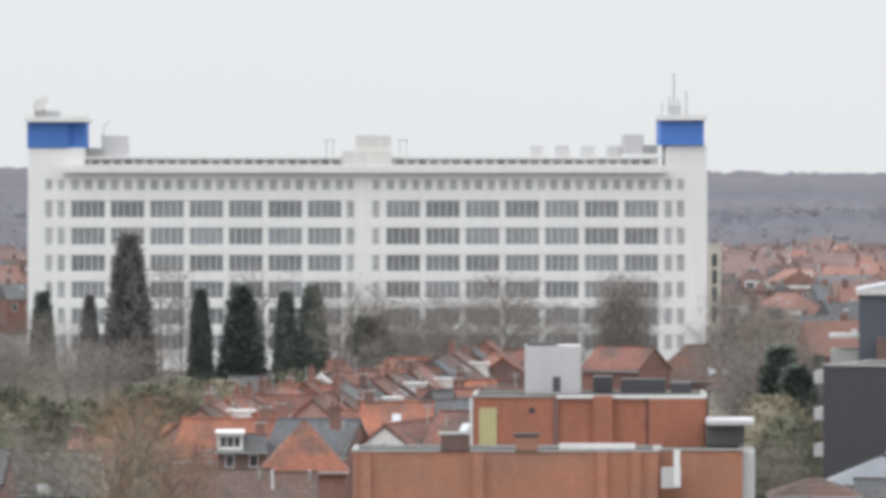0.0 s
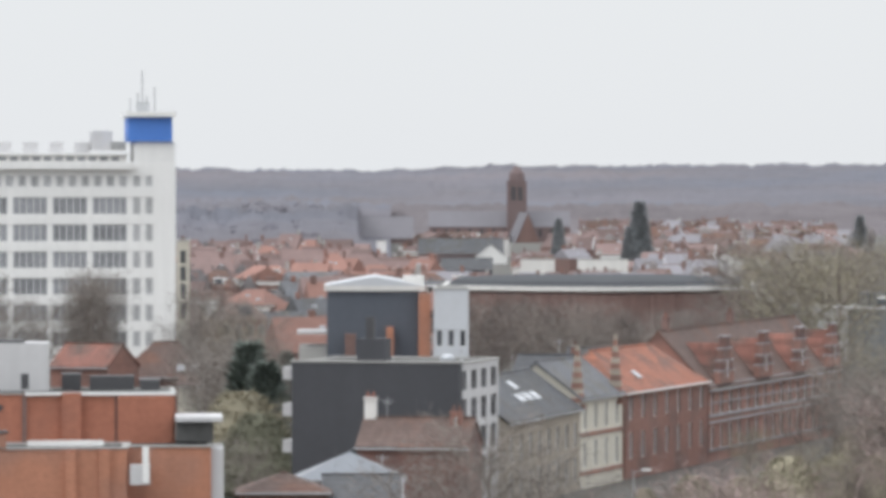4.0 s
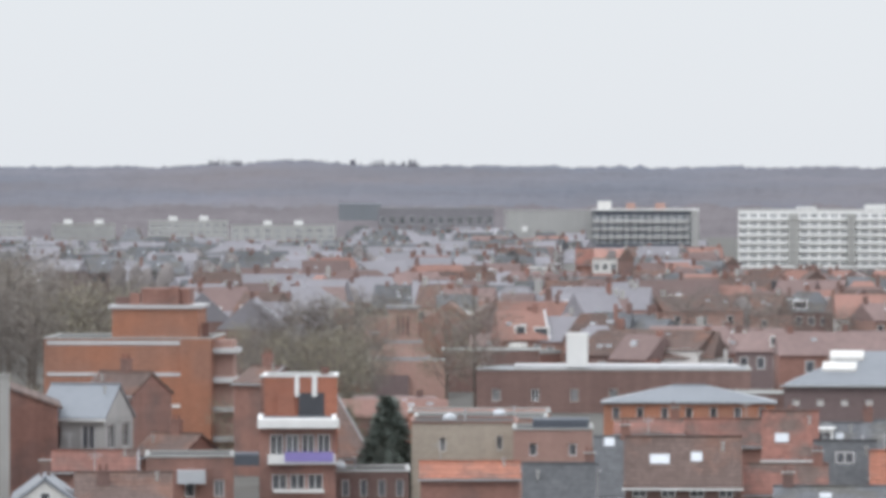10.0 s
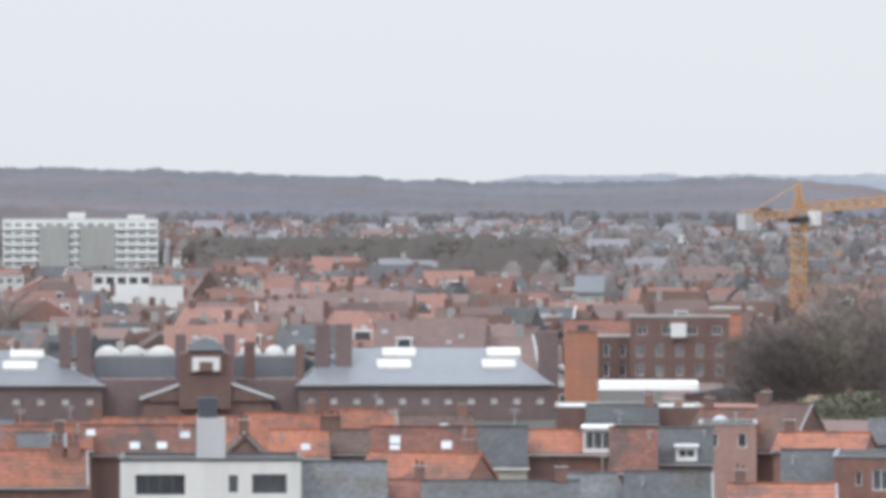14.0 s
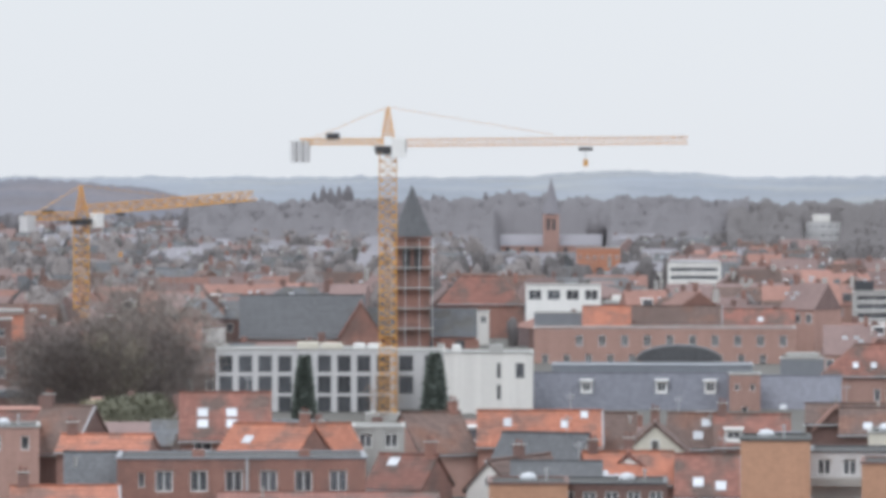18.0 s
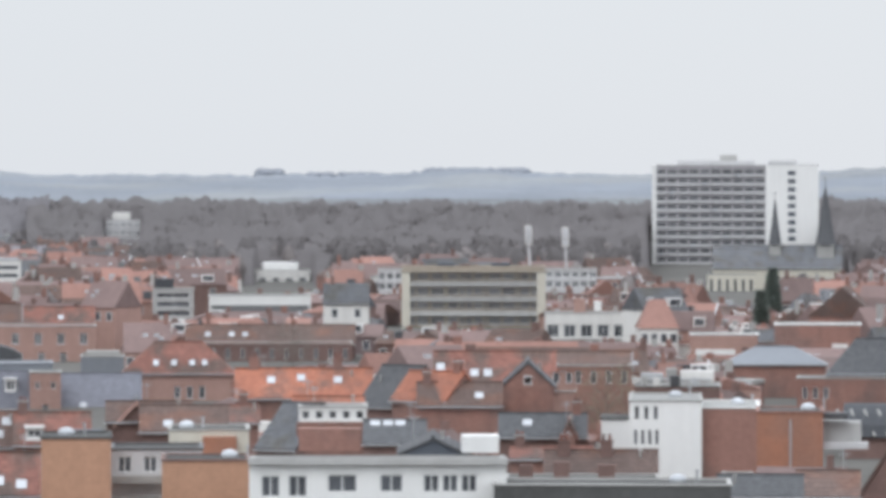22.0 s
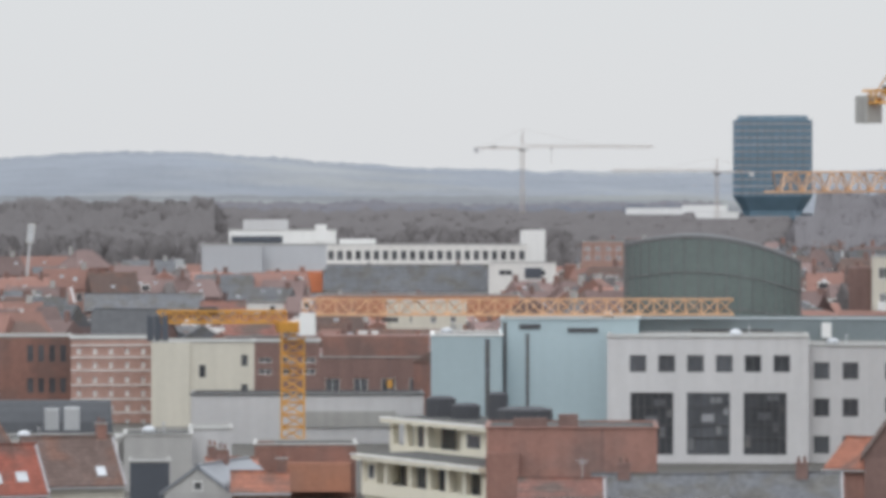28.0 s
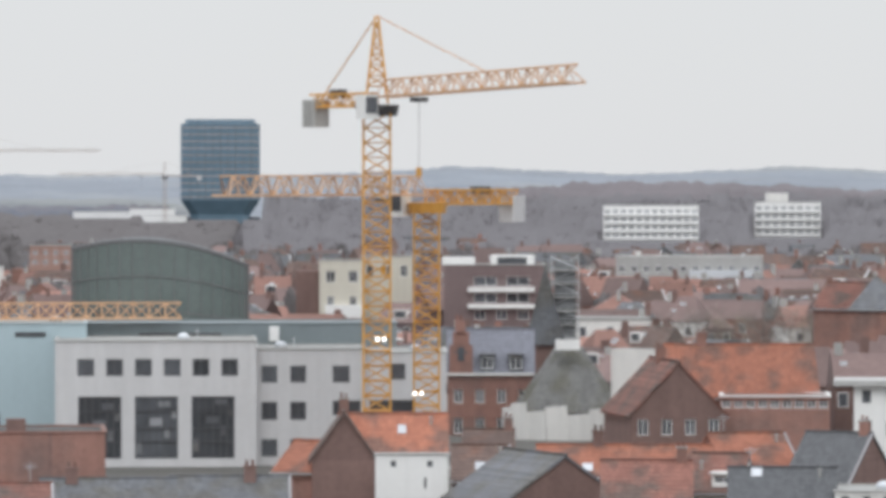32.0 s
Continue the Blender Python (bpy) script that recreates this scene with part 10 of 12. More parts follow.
block('brick_house', 'brick house with white windows under a red roof', 'house', 139.14, 501.04, 0, 7.83, 8, 8.23, 'brick_red', roof='red_tile', bands=[(6.43, 7.82, 5, 0.63, 0, 7.83)])
house('red brick house with a brown tile roof', 140.48, 505.86, 0, 7.91, 7, 7.76, 9.27, 'brick_red', 'brown_tile', 0)
tree('twigs_olive', 0, 135.04, 481.42, 9.74, wide=0.9)
tree('twigs', 0, 146.98, 684.4, 8.38, wide=1.1)
block('rear_block', 'orange brick rear wings with chimneys', 'house', 98.21, 356.73, 0, 11.35, 9, 5.17, 'brick_orange', roof='bitumen', extras=[('chimney', -4.65, -3.61, 0.5, 1, 5.09, 6.41, 'brick_brown'), ('chimney', -2.09, -0.93, 0.5, 1, 5.09, 6.62, 'brick_brown'), ('chimney', 1.14, 2.37, 0.5, 1, 5.09, 6.41, 'brick_brown')])
block('flat_roof_block', 'dark flat roofs with pale edges', 'house', 93.55, 332.07, 0, 16.17, 7, 6.42, 'bitumen', roof='bitumen', capm='concrete')
house('brown brick house with a brown tile roof', 103.57, 370.81, 0, 8.59, 7, 4.68, 6.36, 'brick_brown', 'brown_tile', 0, chims=[(0.17, 0.4, 1.2, 'brick_brown'), (0.55, 0.4, 1.2, 'brick_brown')])

# white slab house, tower block, twin-spired church
block('white_block', 'white-rendered block with small square windows', 'apartments', 125.15, 427.04, 0, 6.36, 16, 7.86, 'white_paint', roof='gravel_roof', bands=[(6.27, 7.46, 3, 0.41, 0.25, 2.73), (4.08, 5.38, 4, 0.31, 0.25, 2.73)], extras=[('step', -5.66, -2.93, 0.3, 8, 1.2, 6.27, 'white_paint'), ('step_roof', -5.76, -2.88, 0.2, 8, 6.22, 6.42, 'bitumen')])
block('brick_flank', 'red brick flank of a white block', 'apartments', 131.13, 427.33, 0, 5.24, 15, 7.18, 'brick_red', roof='gravel_roof', capm='white_paint')
block('gable_block', 'orange brick gable block with a pipe', 'apartments', 126.43, 395.27, 0, 5.42, 9, 8.27, 'brick_orange', roof='bitumen', capm='brick_red', extras=[('pipe', -0.02, 0.12, -0.12, 0.1, 2.47, 7.67, 'galvanised'), ('balcony', 2.62, 6.41, 1, 3, 5.26, 5.72, 'light_concrete'), ('balcony_wall', 2.62, 5.86, 3, 4, 5.72, 7.34, 'grey_render'), ('dark_unit', 2.71, 4.7, 2, 3, 7.67, 8.13, 'dark_steel')])
block('plant_roof', 'flat roof crowded with pale plant', 'building', 147.41, 498.67, 0, 8.7, 10, 6.15, 'brick_brown', roof='gravel_roof', extras=[('roof_unit', -3.66, -3.08, -0.1, 1, 6.15, 7.19, 'concrete'), ('roof_unit', -2.5, -1.8, -0.1, 1, 6.15, 7.07, 'old_white'), ('roof_unit', -0.75, 0.29, -0.1, 1, 6.15, 7.31, 'dark_steel'), ('roof_unit', 1.45, 2.15, -0.1, 1, 6.15, 7.07, 'galvanised'), ('duct', -3.19, 3.48, 1, 1, 6.73, 6.96, 'galvanised'), ('roof_unit', -3.77, -1.45, 2, 3, 6.61, 7.42, 'galvanised'), ('roof_unit', 0.29, 3.77, 3, 3, 6.61, 7.66, 'old_white'), ('roof_unit', -1.16, 0, 3, 3, 6.61, 7.89, 'concrete')])
tower = block('tower_block', 'tall grey apartment tower with balcony rows and a white end wall', 'apartments', 492.47, 1627.11, 0, 36.8, 22, 33.21, 'weathered_concrete', gl='window_glass', fr='weathered_concrete', bars=2, capm='white_paint', bands=[(30.17, 31.69, 10, 2.94, 0, 36.8), (27.23, 28.75, 10, 2.94, 0, 36.8), (24.29, 25.81, 10, 2.94, 0, 36.8), (21.35, 22.87, 10, 2.94, 0, 36.8), (18.41, 19.93, 10, 2.94, 0, 36.8), (15.47, 16.99, 10, 2.94, 0, 36.8), (12.53, 14.05, 10, 2.94, 0, 36.8), (9.59, 11.11, 10, 2.94, 0, 36.8), (6.65, 8.17, 10, 2.94, 0, 36.8), (3.71, 5.23, 10, 2.94, 0, 36.8), (0.77, 2.29, 10, 2.94, 0, 36.8), (-2.17, -0.65, 10, 2.94, 0, 36.8), (-5.11, -3.6, 10, 2.94, 0, 36.8)], extras=[('end_wall', -19.54, -18.02, -0.4, 30, -8.91, 33.21, 'white_paint'), ('roof_storey', -11, 14.61, 4, 18, 33.21, 34.73, 'light_concrete'), ('roof_hut', 3.23, 8.92, 8, 8, 34.54, 36.62, 'concrete'), ('balcony_band', -18.02, 18.4, -0.45, 0.45, 29.32, 30.27, 'light_concrete'), ('balcony_band', -18.02, 18.4, -0.45, 0.45, 26.38, 27.33, 'light_concrete'), ('balcony_band', -18.02, 18.4, -0.45, 0.45, 23.44, 24.39, 'light_concrete'), ('balcony_band', -18.02, 18.4, -0.45, 0.45, 20.5, 21.45, 'light_concrete'), ('balcony_band', -18.02, 18.4, -0.45, 0.45, 17.56, 18.51, 'light_concrete'), ('balcony_band', -18.02, 18.4, -0.45, 0.45, 14.62, 15.57, 'light_concrete'), ('balcony_band', -18.02, 18.4, -0.45, 0.45, 11.68, 12.63, 'light_concrete'), ('balcony_band', -18.02, 18.4, -0.45, 0.45, 8.74, 9.69, 'light_concrete'), ('balcony_band', -18.02, 18.4, -0.45, 0.45, 5.8, 6.75, 'light_concrete'), ('balcony_band', -18.02, 18.4, -0.45, 0.45, 2.86, 3.8, 'light_concrete'), ('balcony_band', -18.02, 18.4, -0.45, 0.45, -0.09, 0.86, 'light_concrete'), ('balcony_band', -18.02, 18.4, -0.45, 0.45, -3.03, -2.08, 'light_concrete'), ('balcony_band', -18.02, 18.4, -0.45, 0.45, -5.97, -5.02, 'light_concrete')])
for q_ in range(11):
    part('pier', vbox(-18.0 + 3.64 * q_ - 0.16, -18.0 + 3.64 * q_ + 0.16, -0.55, 0.0, 0, 33.0), 'light_concrete' if q_ in (0, 10) else 'weathered_concrete', tower)
for q_ in range(20):
    part('stair_pane', vbox(-17.3 + 3.64 * (q_ % 10), -16.1 + 3.64 * (q_ % 10), -0.5, -0.45, 2.9 + 2.94 * ((q_ * 7) % 10), 3.75 + 2.94 * ((q_ * 7) % 10)), 'sky_glass', tower)
block('apartment_block', 'white end wall of the tower block', 'apartments', 518.31, 1618.01, 0, 17.63, 20, 33.2, 'white_paint', extras=[('roof_storey', -8.06, 1.42, 3, 10, 33.2, 34.72, 'light_concrete'), ('stair_window', -1.42, 1.04, -0.1, 0.2, 29.79, 31.31, 'dark_cladding'), ('stair_window', -1.42, 1.04, -0.1, 0.2, 27.04, 28.56, 'dark_cladding'), ('stair_window', -1.42, 1.04, -0.1, 0.2, 24.3, 25.81, 'dark_cladding'), ('stair_window', -1.42, 1.04, -0.1, 0.2, 21.55, 23.06, 'dark_cladding'), ('stair_window', -1.42, 1.04, -0.1, 0.2, 18.8, 20.31, 'dark_cladding'), ('stair_window', -1.42, 1.04, -0.1, 0.2, 16.05, 17.56, 'dark_cladding'), ('stair_window', -1.42, 1.04, -0.1, 0.2, 13.3, 14.82, 'dark_cladding'), ('stair_window', -1.42, 1.04, -0.1, 0.2, 10.55, 12.07, 'dark_cladding'), ('stair_window', -1.42, 1.04, -0.1, 0.2, 7.8, 9.32, 'dark_cladding')])
keep(518.31, 1618.01, 17.6, 20, 6)
steeple('slender church tower with dark slate spire', 392.38, 1239.37, 11.15, 23.48, 1.89, 'dark_slate', 'concrete')
steeple('slender church tower with dark slate spire', 404.65, 1235.42, 11.15, 27.11, 2.9, 'dark_slate', 'concrete')
house('long church nave with grey slate roof', 391.49, 1234.41, 0, 32.8, 13.18, 5.43, 10.96, 'cream_render', 'slate', 0)
block('church_tower', 'grey stone church west end', 'church', 402.47, 1241.39, 0, 15.73, 12, 11.09, 'concrete', z0=0, cap='none')
block('church_choir', 'pale stone church choir with tall windows', 'church', 375.85, 1223.58, 0, 12, 9, 3.96, 'cream_render', fr='dark_frame', bands=[(-2.18, 2.82, 6, 0.7, 0, 12)])
floodlight_mast(283.78, 1073.11, 17.18, 0.6)
floodlight_mast(291.56, 1071.03, 16.81, 0.6)
floodlight_mast(370.51, 1046.34, 17.18, 0.6)
floodlight_mast(382.22, 1042.12, 16.93, -1.6)
block('apartment_block', 'yellowish balcony apartment block of four storeys', 'apartments', 232.36, 921.15, 0, 26.82, 12, 11.39, 'beige_brick', gl='grey_glass', bars=2, roof='bitumen', capm='beige_brick', bands=[(9.05, 10.33, 10, 2.15, 0, 26.82), (6.08, 7.57, 10, 2.28, 0, 26.82), (3.54, 4.81, 10, 2.28, 0, 26.82), (0.57, 2.16, 10, 2.28, 0, 26.82)], extras=[('balcony', -11.82, 11.93, -1.3, 1.3, 7.78, 8.63, 'grey_render'), ('balcony', -11.82, 11.93, -1.3, 1.3, 4.92, 5.77, 'grey_render'), ('balcony', -11.82, 11.93, -1.3, 1.3, 2.27, 3.11, 'grey_render'), ('end_pier', -13.41, -11.82, -1.4, 1.4, -1.55, 10.33, 'cream_render'), ('divider', -8.4, -8.18, -1.25, 1.2, 0, 10.3, 'beige_brick'), ('divider', -5.0, -4.78, -1.25, 1.2, 0, 10.3, 'beige_brick'), ('divider', -1.6, -1.38, -1.25, 1.2, 0, 10.3, 'beige_brick'), ('divider', 1.8, 2.02, -1.25, 1.2, 0, 10.3, 'beige_brick'), ('divider', 5.2, 5.42, -1.25, 1.2, 0, 10.3, 'beige_brick'), ('divider', 8.6, 8.82, -1.25, 1.2, 0, 10.3, 'beige_brick'), ('cornice', -13.5, 13.7, -1.5, 1.5, 10.4, 10.8, 'beige_brick'), ('end_pier', 11.93, 13.62, -1.4, 1.4, -1.55, 10.33, 'cream_render'), ('roof_hut', -6.73, -3.55, 4, 4, 11.17, 12.02, 'dark_cladding'), ('roof_hut', 3.34, 7.05, 4, 4, 11.17, 12.02, 'dark_cladding'), ('roof_hut', -2.49, -0.37, 4, 4, 11.17, 11.81, 'brick_brown')])
block('flats', 'white flats behind the balcony block', 'apartments', 243.19, 1031.73, 0, 6.74, 12, 9.11, 'light_concrete', bands=[(6.98, 8.4, 4, 1.35, 0, 6.74), (4.85, 6.27, 4, 1.35, 0, 6.74)])
block('flats', 'white flats with dark windows', 'apartments', 278.19, 1022.84, 0, 12.54, 12, 9.11, 'light_concrete', bands=[(7.45, 8.63, 7, 1.43, 0, 12.54), (5.32, 6.74, 7, 1.43, 0, 12.54)])
block('flats', 'low flats with white balcony bands', 'apartments', 234.27, 848.24, 0, 14.53, 10, 4.48, 'old_white', bands=[(0.36, 2.52, 5, 2.03, 0, 14.53)], extras=[('roof_box', -2.16, -0.2, 3, 3, 4.48, 6.94, 'brick_pink'), ('roof_box', 1.37, 2.55, 3, 3, 4.87, 6.45, 'white_paint')])
block('flats', 'pale grey stepped block of flats', 'apartments', 295.41, 1388.93, 0, 15.37, 12, 1.76, 'grey_render', bands=[(-1.73, 0.97, 5, 1.54, 0, 15.37)], extras=[('upper', -5.78, 2.14, 2, 6, 1.76, 4.93, 'white_paint')])
tree('cypress', 0, 245.41, 782.42, 9.68, wide=1.2)
tree('cypress', 1, 271.26, 858.15, 12.01)
tree('twigs_olive', 1, 266.74, 807.32, 7.83, wide=1.1)
tree('twigs_olive', 0, 253.05, 785.28, 7.09, wide=1.1)

# brick theatre, cream blocks and site crane
block('brick_box', 'plain red brick flat-roofed box', 'building', 223.07, 684.57, 0, 12.21, 10, 6.92, 'brick_red', capm='white_paint', roof='gravel_roof')
block('low_house', 'low pink brick flat-roofed house', 'house', 216.26, 707.7, 0, 9.91, 10, 4.88, 'brick_pink', capm='white_paint', extras=[('white_front', -4.13, 1.65, -0.3, 0.3, 1.57, 2.81, 'white_paint')])
house('low brick hall with a broad dark hipped roof', 195.87, 567.13, 0, 18.55, 8.99, 4.64, 8.41, 'brick_red', 'dark_slate', 0, hip=3.2, bands=[(1.56, 3.03, 12, 0.62, 0, 18.55)])
block('brick_hall', 'red brick hall front with grouped windows', 'hall', 193.74, 565.75, 0, 22.69, 6, 4.05, 'brick_red', roof='zinc', bands=[(1.64, 2.98, 3, 0.61, 0.33, 4), (1.51, 2.84, 1, 1.63, 10.34, 12.68), (1.91, 3.24, 3, 0.73, 13.01, 16.68), (1.91, 3.24, 3, 0.73, 18.35, 22.02)])
house('brick hall with pale blue-grey metal roof', 193.14, 610.16, 0, 12.86, 7, 4.29, 6.19, 'brick_red', 'zinc', 0, hip=4)
block('brick_wing', 'red brick stair wing with tall dark windows', 'building', 199.09, 539.43, 0, 8.21, 10, 9.3, 'brick_red', fr='dark_frame', bands=[(6.47, 8.4, 4, 0.68, 3.02, 7.96), (3, 4.67, 4, 0.68, 3.02, 7.96)])
string_block = block('brick_block', 'pale red brick block with small white openings', 'building', 203.59, 527.05, 0, 8.95, 12, 9.35, 'brick_pink', gl='white_frame', bands=[(7.65, 8.28, 5, 0.43, 0, 8.95), (6.13, 6.76, 5, 0.43, 0, 8.95), (4.49, 5.12, 5, 0.43, 0, 8.95), (2.98, 3.61, 5, 0.43, 0, 8.95), (1.34, 1.97, 5, 0.43, 0, 8.95), (-0.11, 0.39, 5, 0.43, 0, 8.95)])
for z_ in (1.1, 2.6, 4.15, 5.8, 7.25, 8.6):
    part('string_course', vbox(-4.47, 4.47, -0.1, 0.0, z_, z_ + 0.16), 'old_white', string_block)
block('cream_block', 'blank cream block with few dark windows', 'building', 209.69, 514.94, 0, 11.29, 10, 9.26, 'cream_render', fr='dark_frame', bands=[(5.41, 6.78, 1, 0.71, 3.35, 7.82), (6.65, 7.89, 1, 0.68, 8.5, 11.91), (3.67, 4.66, 1, 0.68, 8.5, 11.91)], extras=[('corner_fold', -5.65, -1.43, -0.35, 0.35, -2.04, 9.26, 'cream_render')])
block('brick_house', 'brown brick house with white window bars', 'building', 235.48, 551.86, 0, 7.77, 10, 7.86, 'brick_brown', bands=[(5.38, 6.05, 3, 1.55, 0, 7.77), (4.04, 4.71, 3, 1.55, 0, 7.77)])
block('workshop', 'brown brick workshop with white windows', 'building', 261.31, 584.22, 0, 14.14, 12, 4.65, 'brick_brown', roof='bitumen', bands=[(0.29, 2.01, 4, 1.77, 0, 14.14)], extras=[('upper', -6.64, 6.93, 4, 6, 4.65, 7.29, 'brick_red')])
block('site_wall', 'pale grey hoarding wall of the site', 'wall', 206, 477.45, 0, 23.91, 10, 4.95, 'light_concrete', roof='bitumen', capm='dark_frame', extras=[('shade', -0.23, 9.05, -0.2, 0.3, 1.7, 3.32, 'concrete')])
keep(163, 449, 30, 30, 0.5)
part('vault', loft([[(q_, 7 * math.cos(a_ * math.pi / 8), 2.11 + 3.1 * math.sin(a_ * math.pi / 8)) for a_ in range(9)] for q_ in (-12.2, 12.2)]), 'dark_felt', thing('vaulted_hall', 'hall with a dark ribbed vaulted roof', 'hall', 170.51, 475.34))
part('wall', vbox(-12, 12, -6.5, 6.5, 0, 2.11), 'brick_brown', thing('brick_hall', 'brick body under a dark vault', 'hall', 170.51, 475.34))
for q_ in range(10):
    part('rib', rod((-11.7 + 1.34 * q_, -7.1, 2.2), (-12.8 + 1.34 * q_, -4.4, 4.72), 0.16), 'concrete', bpy.data.objects['vaulted_hall'])
block('low_block', 'low white-edged block with a row of openings', 'house', 153.17, 412.48, 0, 12.77, 9, 4.51, 'old_white', roof='bitumen', bands=[(3.72, 4.21, 8, 0.5, 0.25, 6.87)], extras=[('roof_unit', 0, 1.23, 3, 2, 5.25, 7.06, 'galvanised'), ('roof_unit', 1.72, 3.04, 3, 2, 5.25, 7.16, 'galvanised'), ('grey_wall', 6.38, 11.78, 1, 6, 2.54, 4.75, 'grey_render')])
block('rear_block', 'grey rendered rear block', 'house', 162.34, 408.96, 0, 5.89, 9, 4.9, 'grey_render', roof='bitumen')
block('rear_block', 'pale blank rendered rear block', 'house', 170.34, 416.52, 0, 3.77, 8, 4.9, 'light_concrete')
house('brown-roofed gable house with a brick gable', 127.51, 370.68, -22, 6.37, 16, 3.02, 7.59, 'brick_brown', 'brown_tile', 1)
house('bright red-tiled roof with three rooflights', 129, 357.43, 14, 7.6, 7.8, 3.54, 6.82, 'brick_red', 'scarlet_tile', 0, sky=[(0.25, 0.23, 1.1), (0.51, 0.25, 1.1), (0.78, 0.28, 1.1)])
house('cream rendered house with a brown tile roof', 136.44, 360.01, 14, 7.0, 7.81, 3.88, 7.16, 'cream_render', 'brown_tile', 0, sky=[(0.78, 0.22, 0.9)])
house('grey rendered house with a grey zinc roof', 141.08, 347.45, -20, 5.34, 11, 3.85, 5.7, 'grey_render', 'zinc', 1)
house('red brick house with a bright orange clay tile roof', 151.05, 364.98, 0, 3.97, 7, 4.16, 5.01, 'brick_red', 'orange_tile', 0)
block('rear_block', 'red brick rear yard block', 'house', 170.17, 394.89, 0, 8.64, 8, 4.54, 'brick_red', roof='bitumen', extras=[('brick_pier', -2.4, 3.84, -2, 2, 0.7, 3.1, 'brick_orange'), ('brick_pier', -4.08, -2.64, 1, 2, 3.82, 4.78, 'brick_brown')])
block('shed', 'dark flat-roofed garden carport', 'shed', 150.63, 381.33, 0, 3.2, 6, 4.21, 'dark_cladding')
house('red brick house with a bright orange clay tile roof', 143.39, 341.09, 0, 4.13, 7, 4.16, 5.36, 'brick_red', 'orange_tile', 0)
house('red brick house with a brown tile roof', 116.94, 356.3, 0, 4.6, 7, 3.85, 5.4, 'brick_red', 'brown_tile', 0)
house('brown brick house with a dark slate roof', 109.18, 348.29, 0, 6.11, 7, 4.47, 5.65, 'brick_brown', 'dark_slate', 0)
crane('yellow flat-top tower crane low over the building site', 198.72, 464.26, 12.24, 2.2, 0, 44, 13.5, 0, flat=True, weight='dark_cladding', turret=False, jib_side=1.6, jm='crane_pale', r=0.16)

# laboratory block and cream house
block('lab_block', 'pale grey clad laboratory box', 'building', 382.45, 923.98, 0, 11.94, 14, 14.29, 'grey_metal', extras=[('red_base', -5.97, 5.97, 0.2, 13, -2.9, 5.14, 'brick_red')])
block('lab_block', 'grey laboratory box over a red band', 'building', 395.72, 923.81, 0, 12.9, 14, 14.23, 'grey_metal', extras=[('red_band', -5.66, 6.22, -0.3, 0.3, 4.81, 9.07, 'crane_red')])
# recess drawn as a dark box on the front, shade by colour
block('lab_block', 'white rooftop laboratory storey', 'building', 422.98, 993.72, 0, 22.9, 14, 16.41, 'white_paint', extras=[('dark_recess', -10.85, 0, -0.3, 0.3, 13.76, 15.21, 'dark_cladding'), ('roof_unit', -8.44, 1.21, 3, 6, 16.41, 18.58, 'light_concrete'), ('flue', 6.99, 9.4, -0.4, 2, 14, 17.62, 'white_paint')])
block('office_wing', 'long white office wing with a window band', 'building', 442.68, 963.14, 0, 41.87, 14, 13.53, 'old_white', fr='dark_frame', bands=[(10.46, 12.35, 22, 1.14, 0, 41.87)], extras=[('roof_unit', -18.33, -10.65, 3, 5, 13.53, 14.71, 'white_paint'), ('plant_tower', 19.75, 24.96, 1, 5, 9.51, 16.61, 'white_paint')])
house('hall with blue-grey slate roof', 414.08, 910.24, 0, 33.03, 11.64, 5.14, 10.03, 'brick_red', 'slate', 0)
block('plant_house', 'white plant building with pipes', 'building', 430.41, 891.54, 0, 13.15, 10, 10.88, 'old_white', bands=[(8.45, 9.56, 2, 2.63, 0, 13.15)], extras=[('pipe_box', 0.5, 3.81, -0.3, 0.3, 8.01, 10, 'dark_cladding')])
block('cream_house', 'cream flat-roofed house with two small windows', 'house', 321.57, 699.64, 0, 12.2, 10, 8.54, 'cream_render', roof='white_paint', bands=[(5.35, 6.39, 2, 0.26, 0.52, 4.81), (5.35, 6.39, 2, 0.9, 5.67, 11.69)])
block('brick_shed', 'long orange brick shed', 'shed', 349.53, 763.83, 0, 33.75, 10, 7.89, 'brick_orange', roof='red_tile')
house('brown brick house with a grey slate roof', 329.72, 837.43, 0, 21.09, 7, 4.11, 6.67, 'brick_brown', 'slate', 0)
house('red brick house with a weathered red clay tile roof', 335.15, 813.68, 0, 7.86, 7, 4.13, 5.84, 'brick_red', 'red_tile', 0)
house('brown brick house with a dark slate roof', 275.27, 708.4, -20, 11.73, 8.51, 3.85, 7.42, 'brick_brown', 'dark_slate', 0)
house('red brick house with a weathered red clay tile roof', 270.92, 645.45, 0, 8.59, 7, 5.68, 8.17, 'brick_red', 'red_tile', 0)


